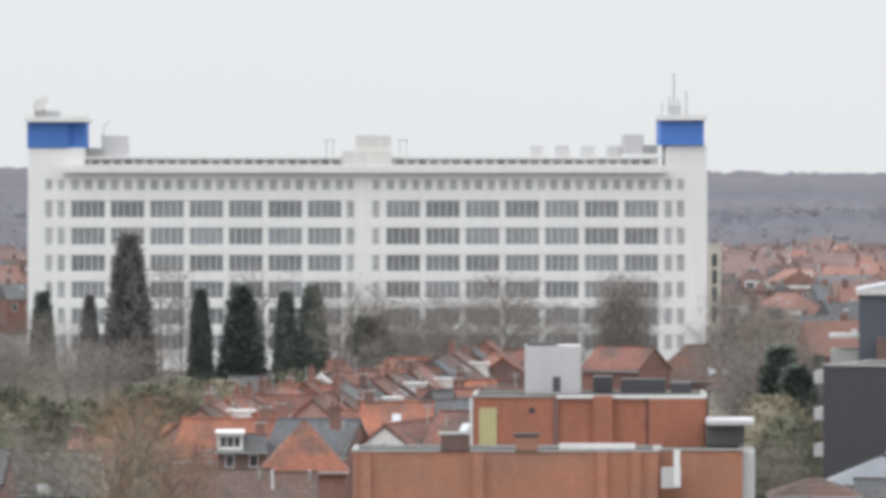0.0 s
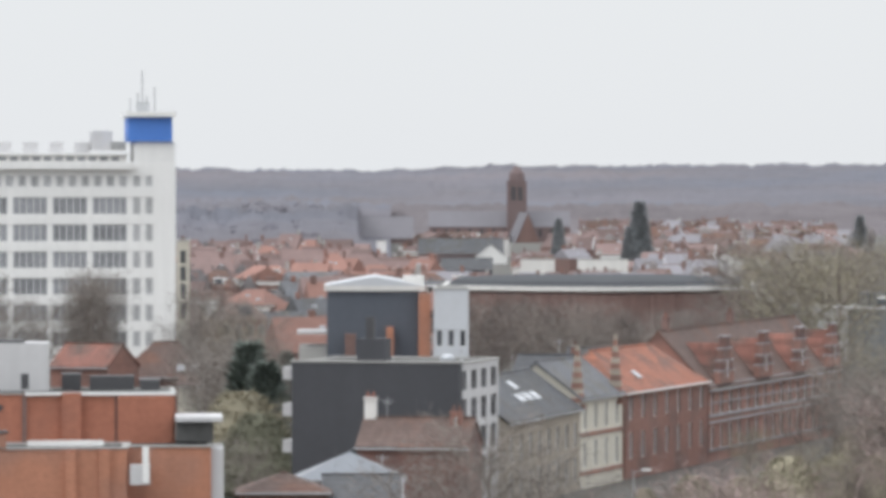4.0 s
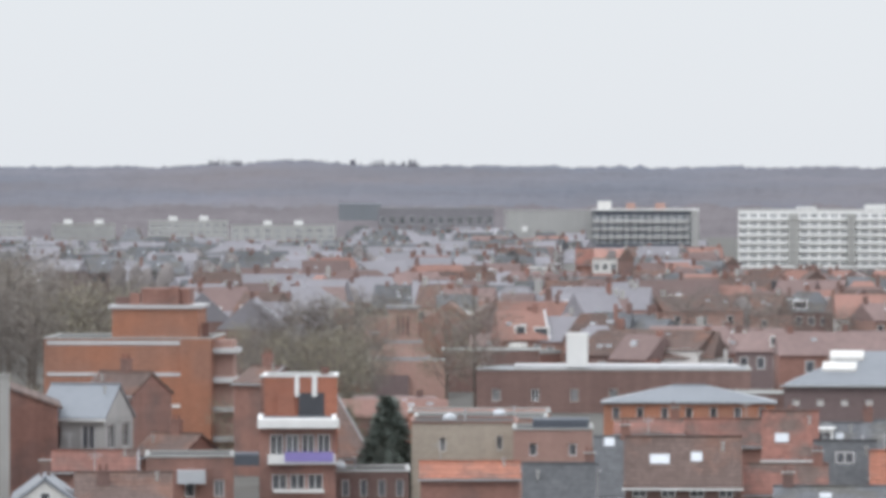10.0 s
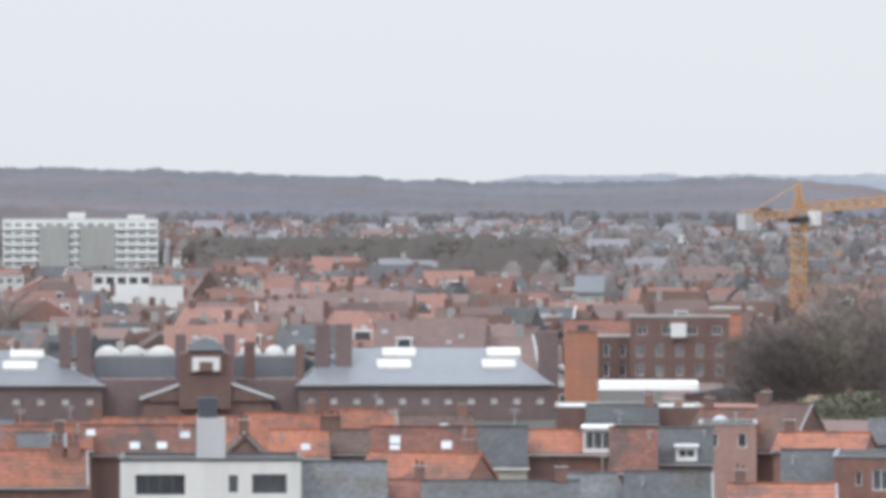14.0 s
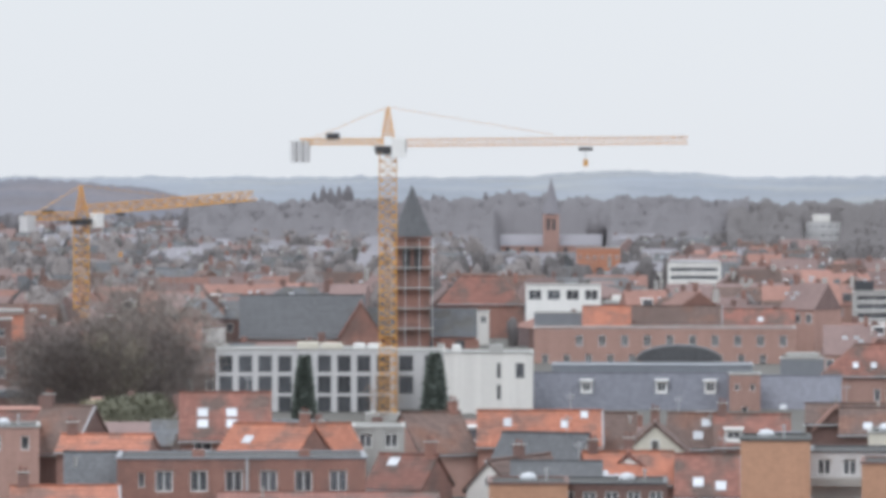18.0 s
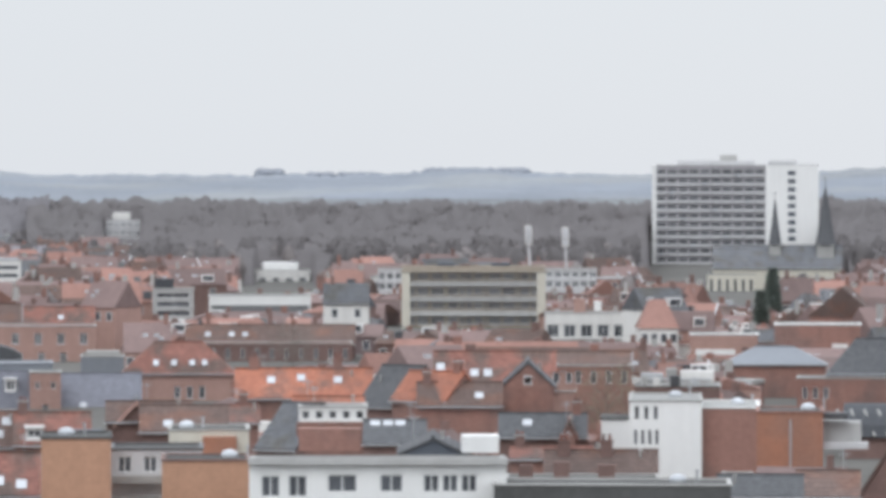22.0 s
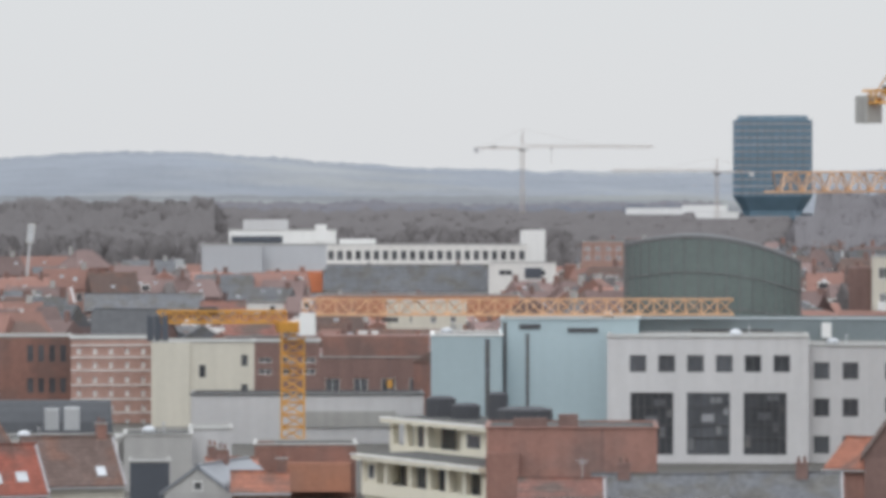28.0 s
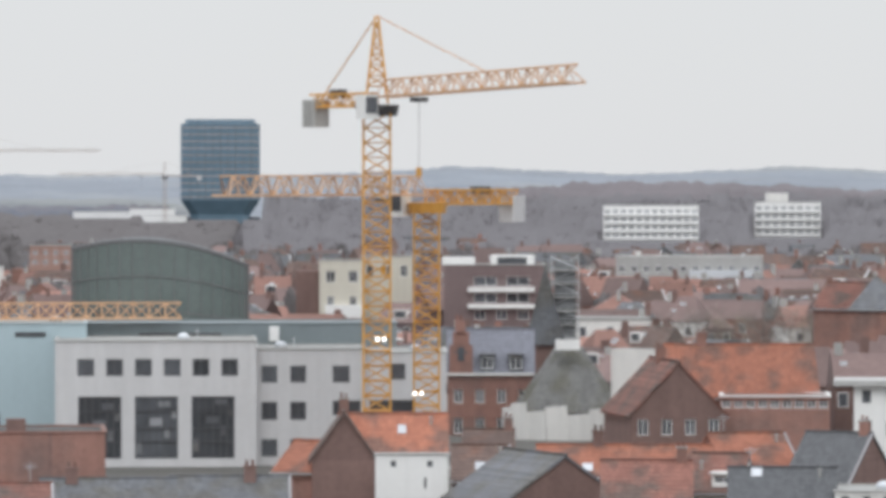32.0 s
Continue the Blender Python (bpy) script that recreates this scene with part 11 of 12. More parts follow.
def balcony_storey(label, x, y, turn, length, dep, z0, z1, posts, rooms):
    """A long cream storey: a deep roof slab on posts over a gallery, walls set back behind it, a solid parapet below."""
    root = thing("balcony_house", label, "house", x, y, turn)
    keep(x, y, length * 0.5, dep, z0 - 1)
    hl = length / 2
    part("lower_wall", vbox(-hl, hl, 0.3, dep, 0, z0), "ivory_paint", root)
    part("parapet", vbox(-hl, hl, 0.0, 0.25, z0 - 0.5, z0 + 0.55), "ivory_paint", root)
    part("back_wall", vbox(-hl, hl, 2.2, dep, z0, z1), "ivory_paint", root)
    part("roof_slab", vbox(-hl - 0.4, hl + 0.2, -0.7, dep + 0.2, z1, z1 + 0.42), "ivory_paint", root)
    part("slab_edge", vbox(-hl - 0.45, hl + 0.25, -0.76, -0.7, z1 + 0.3, z1 + 0.46), "white_paint", root)
    part("roof_felt", vbox(-hl, hl, 0, dep, z1 + 0.42, z1 + 0.48), "bitumen", root)
    for u in posts:
        part("post", vbox(hl * u - 0.32, hl * u + 0.32, 0.0, 0.5, z0 + 0.5, z1), "ivory_paint", root)
    for u0, u1 in rooms:
        room = part("bay_room", vbox(hl * u0, hl * u1, 0.05, 2.2, z0 + 0.5, z1), "ivory_paint", root)
        part("window", vbox(hl * u0 + (u1 - u0) * hl * 0.25, hl * u1 - (u1 - u0) * hl * 0.25, 0.0, 0.06, z0 + 0.9, z1 - 0.4), "window_glass", room)
    for q in range(5):
        part("glazed_door", vbox(-hl + length * (q + 0.2) / 5, -hl + length * (q + 0.8) / 5, 2.14, 2.2, z0 + 0.1, z1 - 0.3), "window_glass", root)
    return root


upper = balcony_storey('cream upper storey with a roof slab, posts and dark tanks', 168.77, 363.02, -63.1, 21.0, 7, 5.14, 7.47, (-0.97, -0.72, -0.38, 0.97), ((0.2, 0.62),))
for x0_, x1_, z_ in ((-9.5, -7.0, 1.5), (-5.0, -2.6, 1.1), (1.0, 2.6, 2.2), (4.0, 8.5, 1.2)):
    part('roof_tank', loft([ring((x1_ - x0_) / 2, 7.89, 10, (x0_ + x1_) / 2, 3.5), ring((x1_ - x0_) / 2, 7.89 + z_, 10, (x0_ + x1_) / 2, 3.5), ring((x1_ - x0_) / 3, 7.89 + z_ + 0.2, 10, (x0_ + x1_) / 2, 3.5)]), 'black_cladding', upper)
balcony_storey('cream lower storey with a pillared gallery', 163.77, 357.13, -64.1, 22.06, 7, 2.53, 4.86, (-0.97, -0.6, -0.2, 0.1, 0.4, 0.66, 0.97), ((-0.92, -0.76),))
block('party_wall_house', 'reddish brick blank party wall', 'house', 168.65, 340.79, 0, 12.85, 10, 8.39, 'brick_red', roof='bitumen', capm='brick_red', extras=[('chimney', -4.4, -1.84, 2, 1, 8.39, 9.06, 'brick_brown'), ('chimney', -1.0, 0.48, 2, 1, 8.39, 9.36, 'brick_brown'), ('lower_wall', -6.43, -3.97, -1, 1, 2.35, 6.6, 'brick_red'), ('wall_joint', 2.2, 2.4, -0.05, 0.1, 0, 8.3, 'brick_brown')])
house('brown brick house with a grey slate roof', 170.8, 330.47, 0, 9.96, 7, 3.63, 5.05, 'brick_brown', 'slate', 0, chims=[(0.23, 0.4, 1.2, 'brick_brown')])
house('brown brick house with a grey slate roof', 181.54, 331.55, 0, 8.86, 7, 3.13, 4.86, 'brick_brown', 'slate', 0, chims=[(0.67, 0.4, 1.2, 'brick_brown')])
house('red brick house with a weathered red clay tile roof', 161.22, 327.46, 0, 6.11, 7, 3.95, 5.13, 'brick_red', 'red_tile', 0)

# blue-clad block, grey concrete block, glass drum
block('clad_block', 'pale blue metal-clad theatre block', 'building', 209.01, 445.4, 0, 6.92, 14, 11.92, 'pale_blue_panel', capm='white_paint', extras=[('fold', 1.81, 2.25, -0.1, 0.15, 2.8, 11.59, 'slate')])
block('clad_block', 'pale blue metal-clad stage tower', 'building', 219.83, 444.62, 0, 13.51, 16, 13.35, 'pale_blue_panel', capm='pale_blue_panel', extras=[('vent', -4.98, -2.88, -0.1, 0.2, 12.47, 12.96, 'dark_frame'), ('vent', -0.22, 2.77, -0.1, 0.2, 12.13, 12.58, 'dark_frame'), ('fold', -6.53, -6.2, -0.1, 0.15, 3.71, 13.13, 'slate'), ('fold', -4.32, -3.99, -0.1, 0.15, 3.71, 12.02, 'slate')])
bays = block('concrete_block', 'pale grey concrete block with square windows and tall glazed bays', 'building', 226.24, 427.87, 0, 19.23, 14, 12.01, 'light_concrete', fr='dark_frame', bars=1, gl='window_glass', bands=[(8.71, 10.33, 6, 1.59, 1.57, 18.04), (0.82, 6.76, 3, 4.1, 1.57, 17.77)])
for q_ in range(3):
    bx_ = -19.23 / 2 + 1.57 + 5.4 * (q_ + 0.5)
    for u_ in (-1.35, -0.7, 0.7, 1.35):
        part('mullion', vbox(bx_ + u_ - 0.05, bx_ + u_ + 0.05, 0.02, 0.1, 0.9, 6.7), 'dark_frame', bays)
    for z_ in (2.4, 3.6, 5.3):
        part('transom', vbox(bx_ - 2.0, bx_ + 2.0, 0.03, 0.1, z_, z_ + 0.1), 'dark_frame', bays)
    # lighter slips on the glazing, painted stand-ins for reflections
    for u_, z_, ww_, hh_ in ((-1.9, 1.0, 0.55, 1.3), (-0.65, 3.7, 1.2, 0.8), (0.75, 2.5, 0.5, 1.0), (0.2, 5.5, 1.1, 0.6), (1.45, 4.4, 0.45, 0.7)):
        part('blind', vbox(bx_ + u_, bx_ + u_ + ww_, 0.105, 0.112, z_ + 0.25 * q_, z_ + hh_ + 0.2 * q_), 'grey_glass' if q_ % 2 else 'slate', bays)
block('concrete_block', 'pale grey concrete wing with square windows', 'building', 240.18, 422.5, 0, 10.47, 14, 11.13, 'light_concrete', fr='dark_frame', bands=[(7.98, 9.61, 2, 1.52, -0.11, 5.42), (7.98, 9.61, 1, 1.63, 6.13, 10.2), (4.4, 6.14, 2, 1.52, -0.11, 5.42), (0.87, 2.55, 2, 1.52, -0.11, 5.42), (4.83, 6.25, 1, 2.68, 7.21, 10.2)])
block('concrete_block', 'pale grey concrete end wing', 'building', 248.44, 418.86, 0, 8.15, 14, 10.79, 'light_concrete', fr='dark_frame', bands=[(8.23, 9.76, 1, 1.36, 2.17, 4.89), (5.08, 6.28, 1, 4.4, 0.54, 5.43)])
block('roof_storey', 'grey-green metal roof storey', 'building', 244.97, 445.03, 0, 31.18, 12, 13.02, 'teal_roof', roof='teal_roof', capm='teal_roof', extras=[('louvre', -10.2, -1.98, -0.1, 0.2, 11.72, 12.11, 'dark_frame'), ('roof_fan', 2.83, 3.8, -1, 1, 11.32, 12.79, 'white_paint')])
glass_drum('oval green glass hall with a dark sloping rim', 327.75, 618.53, 24.61, 18, 15.24, 19.15)
block('brick_house', 'brick house with white window rows', 'house', 449.05, 893.51, 0, 8.15, 8, 14.89, 'brick_pink', bands=[(13.1, 14, 4, 1.02, 0, 8.15), (11.32, 12.21, 4, 1.02, 0, 8.15)], extras=[('lower', -7.64, 5.75, 1, 8, 4.62, 10.42, 'brick_red')])

# glass tower, cranes and distance
office_tower('blue glass office tower with a narrower foot', 1340.23, 2458.41, 0, 43.43, 36, 60.37, 18.4)
block('lab_block', 'low white laboratory building', 'building', 1213.74, 2355.71, 0, 29.57, 20, 12.75, 'white_paint')
block('lab_block', 'low white laboratory building', 'building', 1237.24, 2343.44, 0, 23.66, 20, 14.23, 'white_paint')
block('lab_block', 'low white laboratory building', 'building', 1243.1, 2340.34, 0, 22.18, 20, 10.68, 'white_paint')
crane('far-off building site tower crane paled by painted haze', 1086.96, 2251.33, 41.91, 2.0, 25, 72, 25, 9, m='crane_hazed', r=0.12)
crane('small far orange tower crane', 1219.42, 2296.31, 30.33, 2.0, 170, 55, 18, 7, m='crane_hazed', r=0.11)
crane('yellow tower crane with a lattice jib and apex mast', 230.02, 392.58, 33.44, 2.4, -58, 32, 10.6, 7.3, r=0.14, jib_side=1.6, jib_rise=0.8, weight='concrete', jm='crane_pale')
crane('yellow flat-top tower crane with a reddish jib', 241.57, 403.17, 24.63, 2.3, -123, 33, 15, 0, r=0.14, jib_side=1.8, flat=True, jm='crane_pale', turret=False)
work_lamp = thing('work_lamp', 'bright white work lamp clamped to a crane mast', 'lamp', 228.81, 389.81, group='crane lamps')
part('bracket', rod((0, 0, 13.19), (0, 1.4, 13.19), 0.05), 'dark_steel', work_lamp)
part('lens', join([spun(loft([ring(0.05, -0.1, 10), ring(0.17, 0.0, 10), ring(0.14, 0.12, 10), ring(0.05, 0.2, 10)]), Matrix.Translation((q_, -0.05, 13.19)) @ Matrix.Rotation(radians(90), 4, 'X')) for q_ in (-0.3, 0.3)]), 'lamp_white', work_lamp)
work_lamp = thing('work_lamp', 'bright white work lamp clamped to a crane mast', 'lamp', 239.36, 400.99, group='crane lamps')
part('bracket', rod((0, 0, 7.72), (0, 1.4, 7.72), 0.05), 'dark_steel', work_lamp)
part('lens', join([spun(loft([ring(0.05, -0.1, 10), ring(0.17, 0.0, 10), ring(0.14, 0.12, 10), ring(0.05, 0.2, 10)]), Matrix.Translation((q_, -0.05, 7.72)) @ Matrix.Rotation(radians(90), 4, 'X')) for q_ in (-0.3, 0.3)]), 'lamp_white', work_lamp)

# last quarter: church under repair, roofs, far flats
block('flats', 'cream stepped apartment house', 'apartments', 399.65, 693.03, 0, 7.14, 10, 14.93, 'cream_render', bands=[(11.54, 13.32, 2, 1.43, 0, 7.14), (7.52, 9.31, 2, 1.07, 0, 7.14)], extras=[('dark_flank', -7.23, -3.48, 1, 8, 4.39, 13.32, 'brick_brown'), ('white_low', -2.68, 3.12, -1, 1, 5.73, 7.97, 'white_paint')])
block('flats', 'cream apartment house with pale terraces', 'apartments', 408.35, 693.74, 0, 8.08, 10, 15.49, 'cream_render', bands=[(12.34, 14.14, 3, 1.08, 0, 8.08)])
block('flats', 'brown brick flats with white-framed balconies', 'apartments', 420.23, 680.74, 0, 15.8, 10, 14.22, 'brick_purple', bands=[(11, 12.43, 2, 3.59, 4.02, 14.28), (8.32, 9.93, 2, 3.59, 4.02, 14.28), (5.64, 7.07, 3, 1.71, 4.02, 14.28)], extras=[('penthouse', -0.49, 6.47, 2, 6, 14.22, 15.82, 'white_paint'), ('penthouse_glass', 0.58, 5.22, 1.9, 0.2, 14.4, 15.47, 'window_glass'), ('balcony', -4.06, 6.47, -1, 1, 10.02, 10.82, 'white_paint'), ('balcony', -4.06, 6.47, -1, 1, 7.43, 8.14, 'white_paint'), ('white_unit', -8.17, -2.99, 3, 5, 14.04, 15.47, 'white_paint')])
brick_school = house('red brick institution with a slate roof and dormers', 286.02, 463.92, 0, 9.31, 10.28, 6.73, 11.04, 'brick_red', 'blue_slate', 0, bands=[(3.44, 4.9, 4, 0.93, 0, 9.31), (0.16, 1.86, 4, 0.93, 0, 9.31)], dorm=[(0.16, 0.02, 1.22, 1.95), (0.46, 0.02, 1.52, 1.7), (0.79, 0.02, 1.52, 1.7)], chims=[(0.13, 0.5, 1.2, 'brick_red')], dorm_m='slate')
for q_, (gw_, z_) in enumerate(((1.25, 6.7), (1.25, 8.2), (0.9, 9.6), (0.5, 10.8))):
    part('gable_step', vbox(-3.2 - gw_, -3.2 + gw_, -0.35, 0.4, z_, z_ + 1.5), 'brick_red', brick_school)
part('gable_window', vbox(-3.55, -2.85, -0.42, -0.34, 8.0, 9.5), 'window_glass', brick_school)
part('cornice', vbox(-4.7, 4.7, -0.45, -0.1, 6.45, 6.7), 'old_white', brick_school)
keep(287.42, 451.24, 14, 14, 3)
apse = thing('church_apse', 'round church apse with a conical slate roof under white sheeting', 'church', 287.42, 451.24)
part('apse_roof', loft([ring(6.3, 2.9, 10, 0.4, 5), ring(3.6, 6.6, 10, 0.4, 5), ring(1.5, 9.7, 10, 0.4, 5)]), 'grey_shingle', apse)
part('apse_wall', loft([ring(6.7, 0, 10, 0.4, 5), ring(6.7, 2.7, 10, 0.4, 5)]), 'brick_brown', apse)
for q_ in range(9):
    # torn white sheeting hung round the wall
    u_ = math.pi * (1.02 + 0.107 * q_)
    x_, y_, top_ = 0.4 + 6.95 * math.cos(u_), 5 + 6.95 * math.sin(u_), 2.2 + 1.1 * ((q_ * 7) % 5) / 4
    part('sheeting', spun(vbox(-1.16, 1.16, -0.06, 0.06, -2.0, top_), Matrix.Translation((x_, y_, 0.6)) @ Matrix.Rotation(u_ + math.pi / 2 + 0.08 * ((q_ * 5) % 3 - 1), 4, 'Z') @ Matrix.Rotation(0.07 * ((q_ * 3) % 3 - 1), 4, 'Y')), 'old_white', apse)
part('sheet', vbox(-1.0, 1.6, 0.5, 1.5, 9.49, 10.57), 'white_paint', apse)
scaf = thing('scaffold_tower', 'grey scaffolding round a church tower', 'scaffold', 300.85, 472.32)
part('frame', lattice((0, 2, 0), (0, 2, 18.99), 3.0, 14, 0.09), 'galvanised', scaf)
part('core', vbox(-1.2, 1.2, 0.8, 3.2, 0, 18.55), 'grey_cladding', scaf)
part('deck', vbox(-1.7, 1.7, 0.3, 3.7, 17.43, 17.55), 'concrete', scaf)
part('deck', vbox(-1.7, 1.7, 0.3, 3.7, 15.93, 16.05), 'concrete', scaf)
part('deck', vbox(-1.7, 1.7, 0.3, 3.7, 14.43, 14.55), 'concrete', scaf)
part('deck', vbox(-1.7, 1.7, 0.3, 3.7, 12.93, 13.05), 'concrete', scaf)
part('deck', vbox(-1.7, 1.7, 0.3, 3.7, 11.43, 11.55), 'concrete', scaf)
part('deck', vbox(-1.7, 1.7, 0.3, 3.7, 9.92, 10.04), 'concrete', scaf)
part('deck', vbox(-1.7, 1.7, 0.3, 3.7, 8.42, 8.54), 'concrete', scaf)
steeple('low church tower with grey slate spire', 299.01, 473.49, 9.3, 18.05, 2.6, 'slate', 'brick_brown')
house('large red-tiled house with a long white window band', 269.19, 391.36, 6, 14.12, 10.78, 7.11, 11.63, 'brick_brown', 'orange_tile', 0, chims=[(0.25, 0.5, 1.2, 'brick_red')])
block('brick_house', 'red brick front with a white window band', 'house', 267.54, 383.99, 0, 10.08, 8, 7.4, 'brick_red', roof='red_tile', capm='white_paint', bands=[(6.35, 7.19, 9, 0.84, 0, 10.08)])
house('brown brick house with a weathered red clay tile roof', 258.56, 386.49, 12, 8.86, 13, 5.81, 10.49, 'brick_brown', 'red_tile', 1, bands=[(3.99, 5.45, 4, 1, 0, 8.86)], chims=[(0.49, 0.6, 1.2, 'brick_red')])
house('small orange-roofed house with a white front', 205.87, 348.77, 0, 8.68, 7, 5.47, 8.29, 'brick_brown', 'orange_tile', 0, sky=[(0.58, 0.56, 0.8)])
block('small_house', 'white-painted front wall of a small house', 'house', 203.56, 342.01, 0, 5.73, 1.5, 5.71, 'white_paint', z0=0, bands=[(4.73, 5.31, 2, 0.52, 0, 5.73), (3.08, 3.97, 1, 0.19, 3.15, 4.71)])
house('brown brick house with a brown tile roof', 200.96, 348.17, 0, 5.07, 9, 5.09, 8.57, 'brick_brown', 'brown_tile', 1)
house('red brick house with a bright orange clay tile roof', 201.54, 357.04, -30, 3.96, 7, 3.74, 5.91, 'brick_red', 'orange_tile', 0)
house('brown brick house with a grey slate roof', 208.45, 327.25, 25, 10.51, 11, 2.51, 6.04, 'brick_brown', 'slate', 1, sky=[(0.32, 0.48, 1)])
house('red brick house with a bright orange clay tile roof', 218.83, 334.83, 0, 13.84, 7, 3.99, 6.06, 'brick_red', 'orange_tile', 0, sky=[(0.29, 0.19, 1)], chims=[(0.35, 0.5, 1.2, 'brick_brown')])
house('red brick house with a weathered red clay tile roof', 208.2, 315.49, 0, 6.75, 7, 3.44, 6.02, 'brick_red', 'red_tile', 0)
house('red brick house with a bright orange clay tile roof', 233.43, 337.06, 20, 6.43, 7, 4.15, 6.56, 'brick_red', 'orange_tile', 0, trim='white_paint')
house('off-white rendered house with a weathered red clay tile roof', 216.24, 318.53, -10, 4.14, 7, 3.65, 6.2, 'old_white', 'red_tile', 0, dorm=[(0.68, 0.12, 1.75, 0.95)])
house('brown brick house with a dark slate roof', 234.13, 330.46, -25, 5.73, 9.33, 2.89, 6.8, 'brick_brown', 'dark_slate', 0)
house('brown brick house with a dark slate roof', 213.11, 304.9, 0, 7.89, 7, 3.61, 5.85, 'brick_brown', 'dark_slate', 0, sky=[(0.26, 0.83, 1)])
block('low_house', 'white-edged low flat-roofed house', 'house', 218.13, 301.34, 0, 4.65, 8, 4.44, 'old_white', bands=[(3.61, 4.19, 3, 0.62, 0, 4.65)])
block('white_house', 'white rendered house with dark windows', 'house', 264.75, 363.88, 0, 4.42, 9, 9.26, 'white_paint', fr='dark_frame', bands=[(7.65, 8.76, 2, 0.77, 0, 4.42), (4.73, 5.99, 2, 0.88, 0, 4.42)], extras=[('eave', -4.02, 2.21, -0.8, 8, 9.16, 9.66, 'grey_render')])
house('red brick house with a grey slate roof', 364.57, 501.48, 0, 6.57, 8.48, 11.9, 15.46, 'brick_red', 'slate', 0, hip=3)
house('red brick house with a weathered red clay tile roof', 372.16, 520.67, -30, 6.6, 7.07, 11.42, 14.38, 'brick_red', 'red_tile', 0)
block('sheeting', 'white sheeting over a gable', 'cover', 274.52, 417.9, -20, 5.23, 3, 10.75, 'old_white', cap='none')
house('brown brick house with a brown tile roof', 225.52, 366.11, 0, 4.32, 7, 4.28, 5.86, 'brick_brown', 'brown_tile', 0)
house('brown brick house with a brown tile roof', 217.07, 353.71, 0, 4.63, 7, 2.76, 5.29, 'brick_brown', 'brown_tile', 0, sky=[(0.5, 0.33, 1)])
block('apartment_block', 'white flats on the wooded hill', 'apartments', 860.26, 1301.36, 0, 29.25, 14, 20.53, 'white_paint', gl='grey_glass', bars=2, bands=[(18.09, 19.31, 12, 1.75, 0, 29.25), (15.65, 16.87, 12, 1.75, 0, 29.25), (13.22, 14.44, 12, 1.75, 0, 29.25), (10.78, 12, 12, 1.75, 0, 29.25)], extras=[('balcony_band', -14.27, 14.27, -1.1, 1.1, 17.31, 18, 'white_paint'), ('balcony_band', -14.27, 14.27, -1.1, 1.1, 14.87, 15.57, 'white_paint'), ('balcony_band', -14.27, 14.27, -1.1, 1.1, 12.43, 13.13, 'white_paint'), ('balcony_band', -14.27, 14.27, -1.1, 1.1, 10, 10.69, 'white_paint')])
block('apartment_block', 'white flats with a rooftop storey', 'apartments', 946.62, 1351.45, 0, 21.36, 14, 21.26, 'white_paint', gl='grey_glass', bars=2, bands=[(18.68, 19.97, 8, 1.92, 0, 21.36), (16.1, 17.39, 8, 1.92, 0, 21.36), (13.53, 14.82, 8, 1.92, 0, 21.36), (10.95, 12.24, 8, 1.92, 0, 21.36)], extras=[('roof_storey', -7.18, 0.18, 4, 6, 21.26, 24.21, 'old_white'), ('balcony_band', -10.31, 10.31, -1.1, 1.1, 17.85, 18.59, 'white_paint'), ('balcony_band', -10.31, 10.31, -1.1, 1.1, 15.28, 16.01, 'white_paint'), ('balcony_band', -10.31, 10.31, -1.1, 1.1, 12.7, 13.43, 'white_paint'), ('balcony_band', -10.31, 10.31, -1.1, 1.1, 10.12, 10.86, 'white_paint')])
block('hall', 'long grey hall with pale roof', 'hall', 557.75, 830.01, 0, 29.01, 16, 12.7, 'grey_render', roof='white_paint', bands=[(9.68, 11.02, 12, 1.21, 0, 29.01)], extras=[('glass_front', 0, 13.95, -1, 1, 3.77, 10.13, 'sky_glass')])
tree('twigs', 0, 407.45, 630.32, 7.47, wide=1.1)
tree('twigs_grey', 0, 381.09, 569.85, 10.31, wide=1.1)
tree('twigs', 1, 415.74, 614.23, 9.35, wide=1.1)
tree('twigs_olive', 0, 418.22, 610.55, 8.57, wide=1.1)
tree('twigs_grey', 1, 404.75, 583.9, 10.1, wide=1.1)
tree('twigs', 0, 374.91, 534.48, 12.2, wide=1.1)
tree('twigs_olive', 1, 412.79, 582.96, 9.21, wide=1.1)
tree('twigs', 1, 393.45, 550.46, 12.41, wide=1.1)
tree('twigs_olive', 0, 420.53, 581.5, 14.73, wide=1.1)

# edges beyond the first and last view
block('chimney_block', 'broad red brick chimney block on a flat roof', 'chimney', 118.87, 365.14, 0, 2.36, 2, 4.88, 'brick_red', z0=0)
block('annex', 'low dark flat-roofed annex', 'house', 112.02, 363.11, 0, 2.21, 6, 4.94, 'bitumen', roof='bitumen')
block('roof_hut', 'pale stair hut on a flat roof', 'hut', 157.58, 442.8, 0, 3.93, 3, 5.18, 'light_concrete', roof='bitumen')

# the town that fills the plain
# roofs here come from the hazed materials, haze mixed into their colour
far_town(-28, -25.31, 1050, 1500, 130, 31, ('old_tile', 'old_orange_tile', 'old_tile'))
far_town(-25.43, -20.63, 1000, 2300, 420, 32, ('old_tile', 'brown_tile', 'purple_roof', 'old_tile'), walls=('old_white', 'brick_pink', 'white_paint', 'brick_brown'))
far_town(-37.37, -35.73, 900, 1600, 40, 35, ('old_tile', 'old_orange_tile'))
far_town(-18.07, -9.82, 1150, 2100, 700, 45, ('purple_roof', 'slate', 'purple_roof', 'slate'), walls=('grey_render', 'old_white', 'grey_render', 'brick_purple'))
